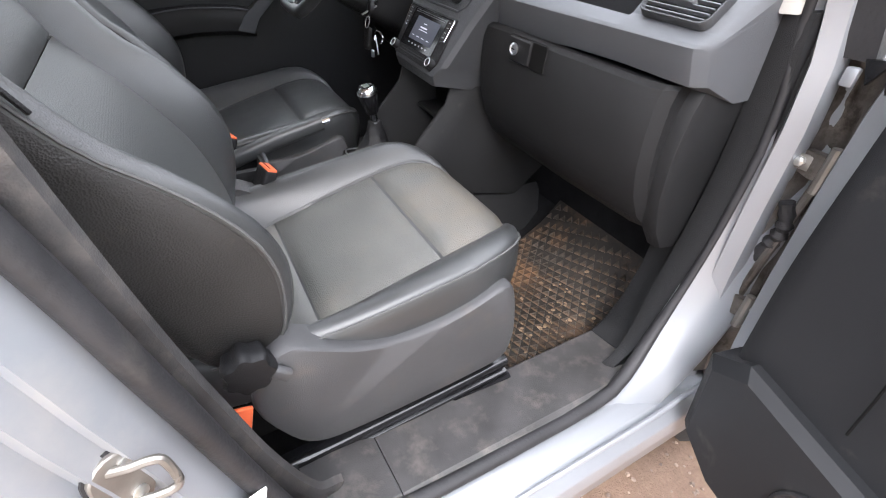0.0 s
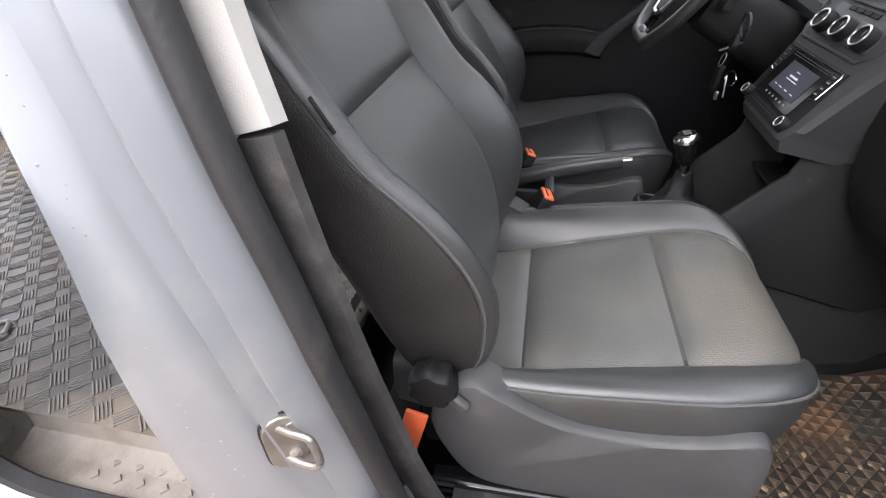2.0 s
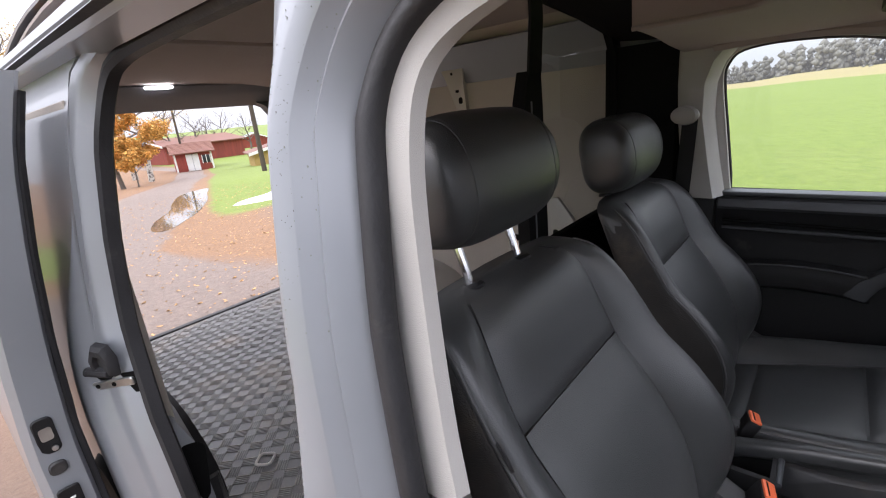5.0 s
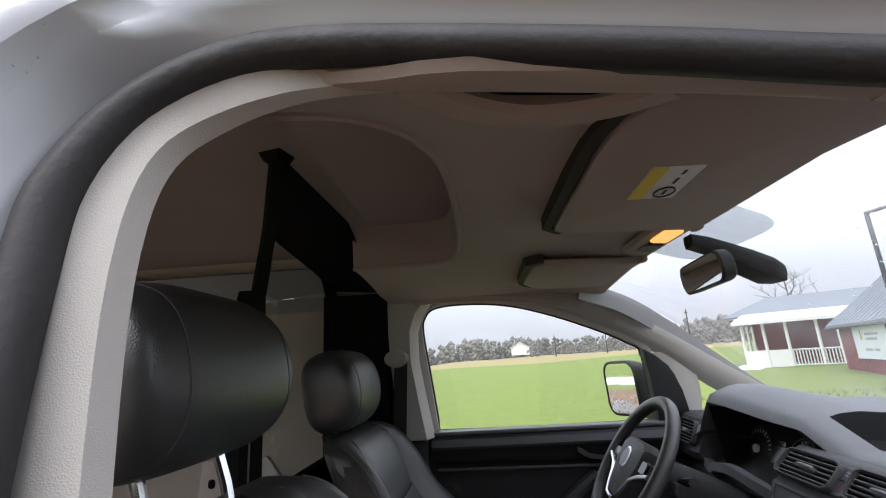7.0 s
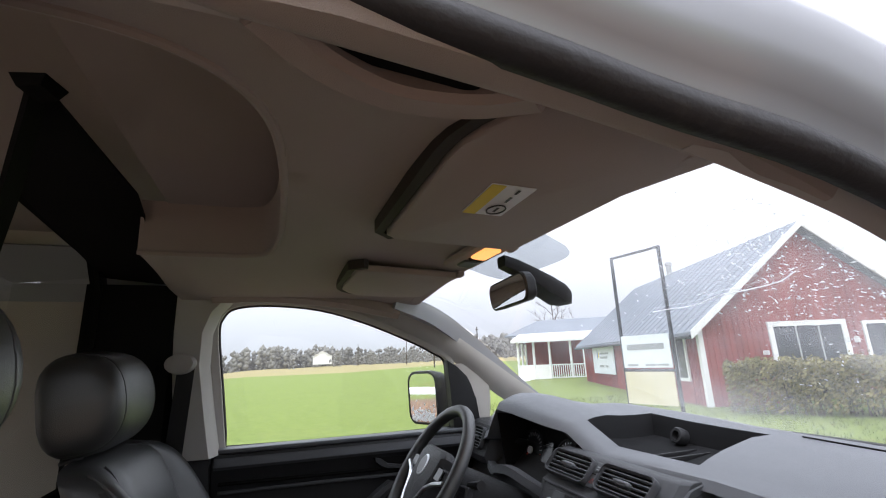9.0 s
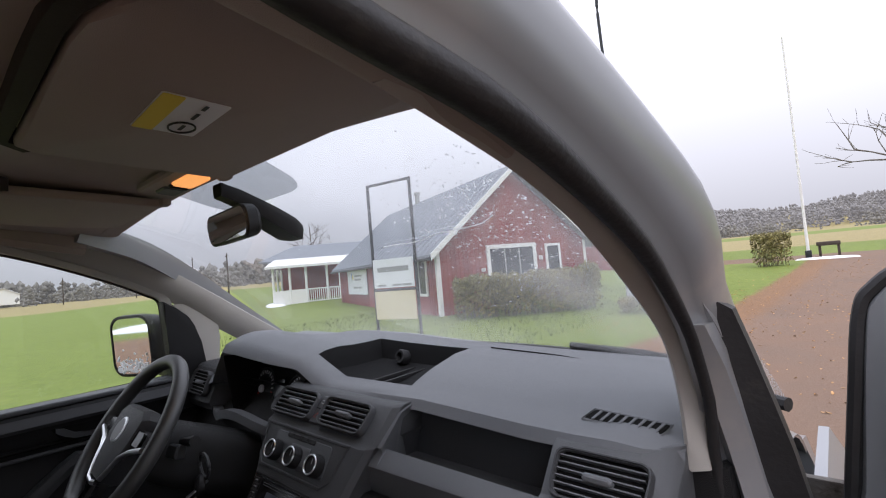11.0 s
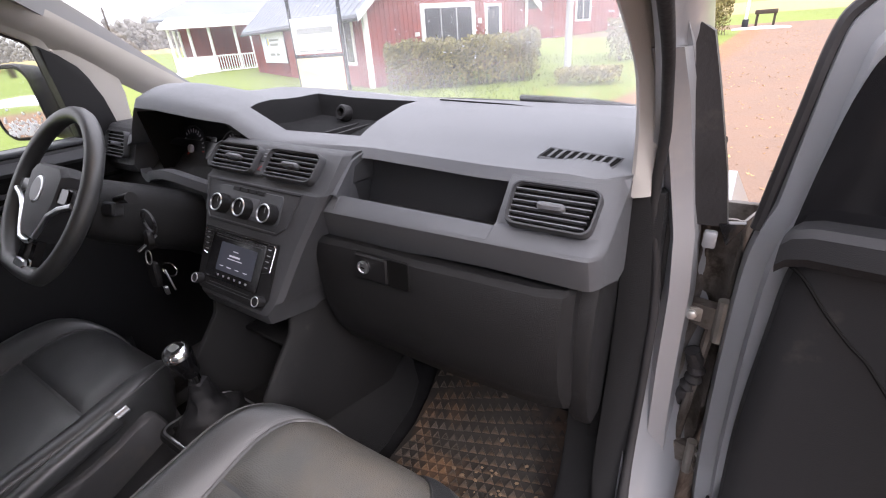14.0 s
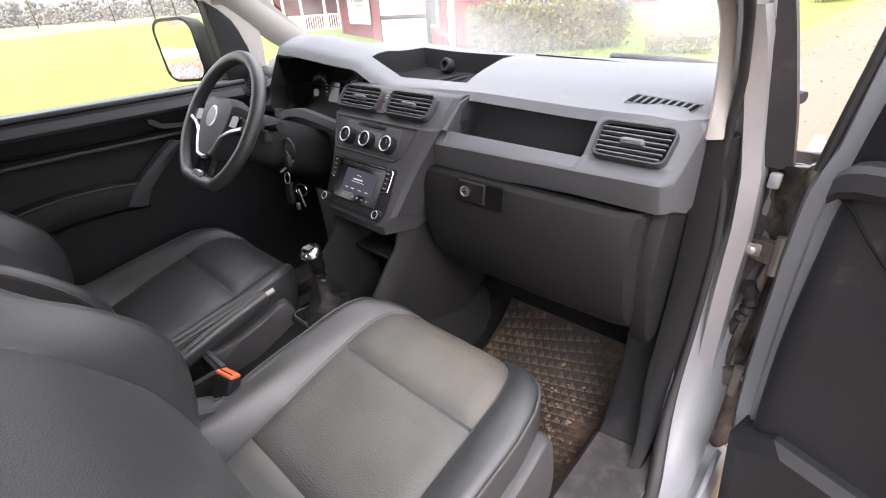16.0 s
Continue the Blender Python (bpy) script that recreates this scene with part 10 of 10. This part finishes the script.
# ---------------------------------------------------------------- poles, lamp and road sign
flag = thing("flagpole", (-0.1, 27.0, ground_h(-0.1, 27)), "white flagpole by the road", "flagpole")
part("pole", tube([(-0.1, 27, ground_h(-0.1, 27) - 0.2), (-0.1, 27, 5), (-0.1, 27, 11)], 0.065, 12, scale=lambda k: 1 - 0.45 * k), "white_wood", flag)
part("foot", box(-0.22, 0.02, 26.85, 27.15, ground_h(-0.1, 27) - 0.1, ground_h(-0.1, 27) + 0.35, 0.02), "iron", flag)
bench = thing("roadside_box", (0.62, 27.4, ground_h(0.6, 27.4)), "brown wooden mailbox stand by the road", "mailbox stand")
gz = ground_h(0.62, 27.4)
part("top", box(0.2, 1.05, 27.2, 27.6, gz + 0.5, gz + 0.68, 0.02), "tar", bench)
for px in (0.26, 0.92):
    part("leg", box(px, px + 0.1, 27.3, 27.5, gz - 0.1, gz + 0.5, 0.01), "tar", bench)
rs = thing("road_sign", (5.35, 30.8, ground_h(5.35, 30.8)), "round yellow sign with a red rim above a yellow plate", "road sign")
gz = ground_h(5.35, 30.8)
part("post", tube([(5.35, 30.8, gz - 0.2), (5.35, 30.8, 3.0)], 0.035, 8), "grey_pole", rs)
rsm = frame_on((5.35, 30.74, 2.52), (1, 0.15, 0), (0, 0, 1))
part("disc", lathe([(0.33, 0), (0.33, 0.02), (0.02, 0.021)], rsm, 28), "red", rs, "red rim")
part("disc_field", lathe([(0.22, 0.0215), (0.22, 0.026), (0.01, 0.0265)], rsm, 28), "yellow", rs)
part("plate", slab(0.62, 0.26, 0.02, 0.02, rsm @ Matrix.Translation((0, -0.46, 0))), "yellow", rs)
for k in (0.05, -0.05):
    part("printed_bar", slab(0.48, 0.05, 0.002, 0.01, rsm @ Matrix.Translation((0, -0.46 + k, 0.021))), "grey_print", rs)
lamp_post = thing("street_lamp", (-3.65, 13.5, 0), "grey street lamp with a curved arm", "street lamp")
part("pole", tube([(-3.65, 13.5, -0.2), (-3.65, 13.5, 3.2), (-3.65, 13.5, 6.2)], 0.10, 12, scale=lambda k: 1 - 0.3 * k), "grey_pole", lamp_post)
part("arm", tube(spline([(-3.65, 13.5, 6.1), (-3.72, 13.5, 8.0), (-3.70, 13.5, 9.3), (-3.4, 13.45, 10.1), (-2.9, 13.4, 10.5)], 5), 0.045, 8), "iron", lamp_post)
part("lamp_head", sweep([(-2.95, 13.4, 10.48), (-2.4, 13.3, 10.6)], rrect(0.2, 0.12, 0.05)), "iron", lamp_post)


def utility_pole(x, y, h, lean, label):
    z = ground_h(x, y)
    p = thing("utility_pole", (x, y, z), label, "utility pole")
    part("pole", tube([(x, y, z - 0.3), (x + lean / 2, y, z + h / 2), (x + lean, y, z + h)], 0.12, 10, scale=lambda k: 1 - 0.35 * k), "tar", p)
    part("crossarm", tube([(x + lean - 0.5, y, z + h - 0.4), (x + lean + 0.5, y, z + h - 0.4)], 0.05, 6), "tar", p)


utility_pole(-10.5, -20.6, 7.5, 0.05, "dark timber utility pole behind the van")
utility_pole(-17.5, -48, 7.5, 0.0, "dark timber utility pole by the houses")
for x, y, h in ((-61, 27.7, 5.5), (-95, 36, 7), (-120, 33, 7), (-150, 25, 7), (-70, 24, 4.5)):
    utility_pole(x, y, h, 0, "thin pole across the meadow")

# houses behind the van
gar = thing("garage", (-16.9, -44.3, ground_h(-16.9, -44.3)), "small red garage with white doors and a brown tiled roof", "garage")
gz = ground_h(-16.9, -44.3) - 0.05
gm = frame_on((-16.9, -44.3, gz), (-0.95, 0.31, 0), (0, 0, 1))
part("wall", box(-1.55, 1.55, 0, 1.75, -3.2, 0, 0.01, m=gm), "siding", gar)
part("roof", loft([[gm @ Vector((x, y, z)) for y, z in ((1.62, 0.42), (2.42, -1.6), (1.7, -3.5), (1.78, -3.5), (2.52, -1.6), (1.72, 0.42))] for x in (-1.85, 1.85)]), "tile", gar, "brown tiled roof", angle=20)
for k in range(9):
    y, z = 1.66 + 0.8 * k / 8, 0.44 - 2.0 * k / 8
    part("tile_row", box(-1.85, 1.85, y + 0.02, y + 0.07, z - 0.05, z + 0.02, m=gm), "tile", gar)
part("door", box(-0.62, 0.42, 0.02, 1.55, 0.0, 0.05, 0.01, m=gm), "white_wood", gar, "pale garage door")
part("door_edge", box(-0.12, -0.08, 0.02, 1.55, 0.04, 0.065, m=gm), "grey_pole", gar)
gw = part("window", box(0.68, 1.35, 0.65, 1.35, 0.0, 0.04, 0.005, m=gm), "dark_pane", gar)
for bx in (0.66, 1.0, 1.33):
    part("frame", box(bx, bx + 0.06, 0.6, 1.4, 0.03, 0.07, m=gm), "white_wood", gw)
part("corner_board", box(-1.57, -1.42, 0.0, 1.72, -0.05, 0.03, m=gm), "white_wood", gar)
part("corner_board", box(1.42, 1.57, 0.0, 1.72, -0.05, 0.03, m=gm), "white_wood", gar)
barn, ba = gable_house("red_barn", (-19.5, -58), (-1, 0.1), (0.1, -1), 8, 9, 2.4, 3.2, "siding", "tile", "long red barn beyond the garage", base=-1.9)
b2, ba2 = gable_house("red_barn", (-34, -74), (-0.5, -1), (-1, 0.5), 9, 12, 2.2, 4.0, "siding", "slate", "red barn with a grey roof", base=-3.2)
sh3, sa3 = gable_house("ochre_shed", (-17.2, -34), (-0.4, -1), (-1, 0.4), 4.5, 4, 1.0, 1.5, "render_y", "tile", "low ochre shed with a brown roof", base=-1.3)
hs4, ha4 = gable_house("white_farmhouse", (-235, 17), (-1, 0.1), (0.1, 1), 9, 14, 3.5, 6, "white_wood", "tile", "distant white farmhouse across the meadow", base=3.0)
hs5, ha5 = gable_house("red_farm", (60, 420), (-1, 0), (0, 1), 10, 26, 4, 8, "siding", "tile", "distant red farm under the hills", base=10)


# ---------------------------------------------------------------- woods in the distance
def wood_band(name, pts, hmin, hmax, step, material, label, seed, rows=7, blob=1.0):
    """A far wood: many ragged crowns set along a line, as one object."""
    rd = random.Random(seed)
    V_, F_ = [], []
    for (x0, y0), (x1, y1) in zip(pts, pts[1:]):
        d = math.hypot(x1 - x0, y1 - y0)
        for k in range(int(d / step) * rows):
            t = rd.random()
            x, y = x0 + (x1 - x0) * t + rd.gauss(0, step), y0 + (y1 - y0) * t + rd.gauss(0, step * 2)
            h = rd.uniform(hmin, hmax) * (0.75 + 0.5 * noise.noise((x * 0.012, y * 0.012, seed)))
            w = h * rd.uniform(0.22, 0.5)
            z = ground_h(x, y) - 1
            conif = rd.random() < 0.4
            for _ in range(13):
                q = rd.random()
                wr = w * ((1.0 - 0.9 * q) if conif else math.sin(math.pi * (0.12 + 0.8 * q)) ** 0.7)
                a = rd.random() * 6.28
                rr = wr * 0.7 * rd.random() ** 0.5
                c = Vector((x + rr * math.cos(a), y + rr * math.sin(a), z + h * (0.06 + 0.90 * q)))
                s_ = h * rd.uniform(0.07, 0.15) * blob
                o = len(V_)
                V_ += [c + Vector(v) * s_ * rd.uniform(0.6, 1.3) for v in ((1, 0.2, 0), (0, 1, 0.2), (-1, 0, -0.2), (0.2, -1, 0), (0, 0.1, 1.2), (0.1, 0, -1))]
                F_ += [(o + a_, o + b_, o + 4) for a_, b_ in ((0, 1), (1, 2), (2, 3), (3, 0))] + [(o + b_, o + a_, o + 5) for a_, b_ in ((0, 1), (1, 2), (2, 3), (3, 0))]
    me_ = bpy.data.meshes.new(name)
    me_.from_pydata(V_, [], F_)
    me_.materials.append(M[material])
    me_.polygons.foreach_set("use_smooth", [True] * len(me_.polygons))
    return tagged(new(name, me_), label, "woods", kind="stuff")


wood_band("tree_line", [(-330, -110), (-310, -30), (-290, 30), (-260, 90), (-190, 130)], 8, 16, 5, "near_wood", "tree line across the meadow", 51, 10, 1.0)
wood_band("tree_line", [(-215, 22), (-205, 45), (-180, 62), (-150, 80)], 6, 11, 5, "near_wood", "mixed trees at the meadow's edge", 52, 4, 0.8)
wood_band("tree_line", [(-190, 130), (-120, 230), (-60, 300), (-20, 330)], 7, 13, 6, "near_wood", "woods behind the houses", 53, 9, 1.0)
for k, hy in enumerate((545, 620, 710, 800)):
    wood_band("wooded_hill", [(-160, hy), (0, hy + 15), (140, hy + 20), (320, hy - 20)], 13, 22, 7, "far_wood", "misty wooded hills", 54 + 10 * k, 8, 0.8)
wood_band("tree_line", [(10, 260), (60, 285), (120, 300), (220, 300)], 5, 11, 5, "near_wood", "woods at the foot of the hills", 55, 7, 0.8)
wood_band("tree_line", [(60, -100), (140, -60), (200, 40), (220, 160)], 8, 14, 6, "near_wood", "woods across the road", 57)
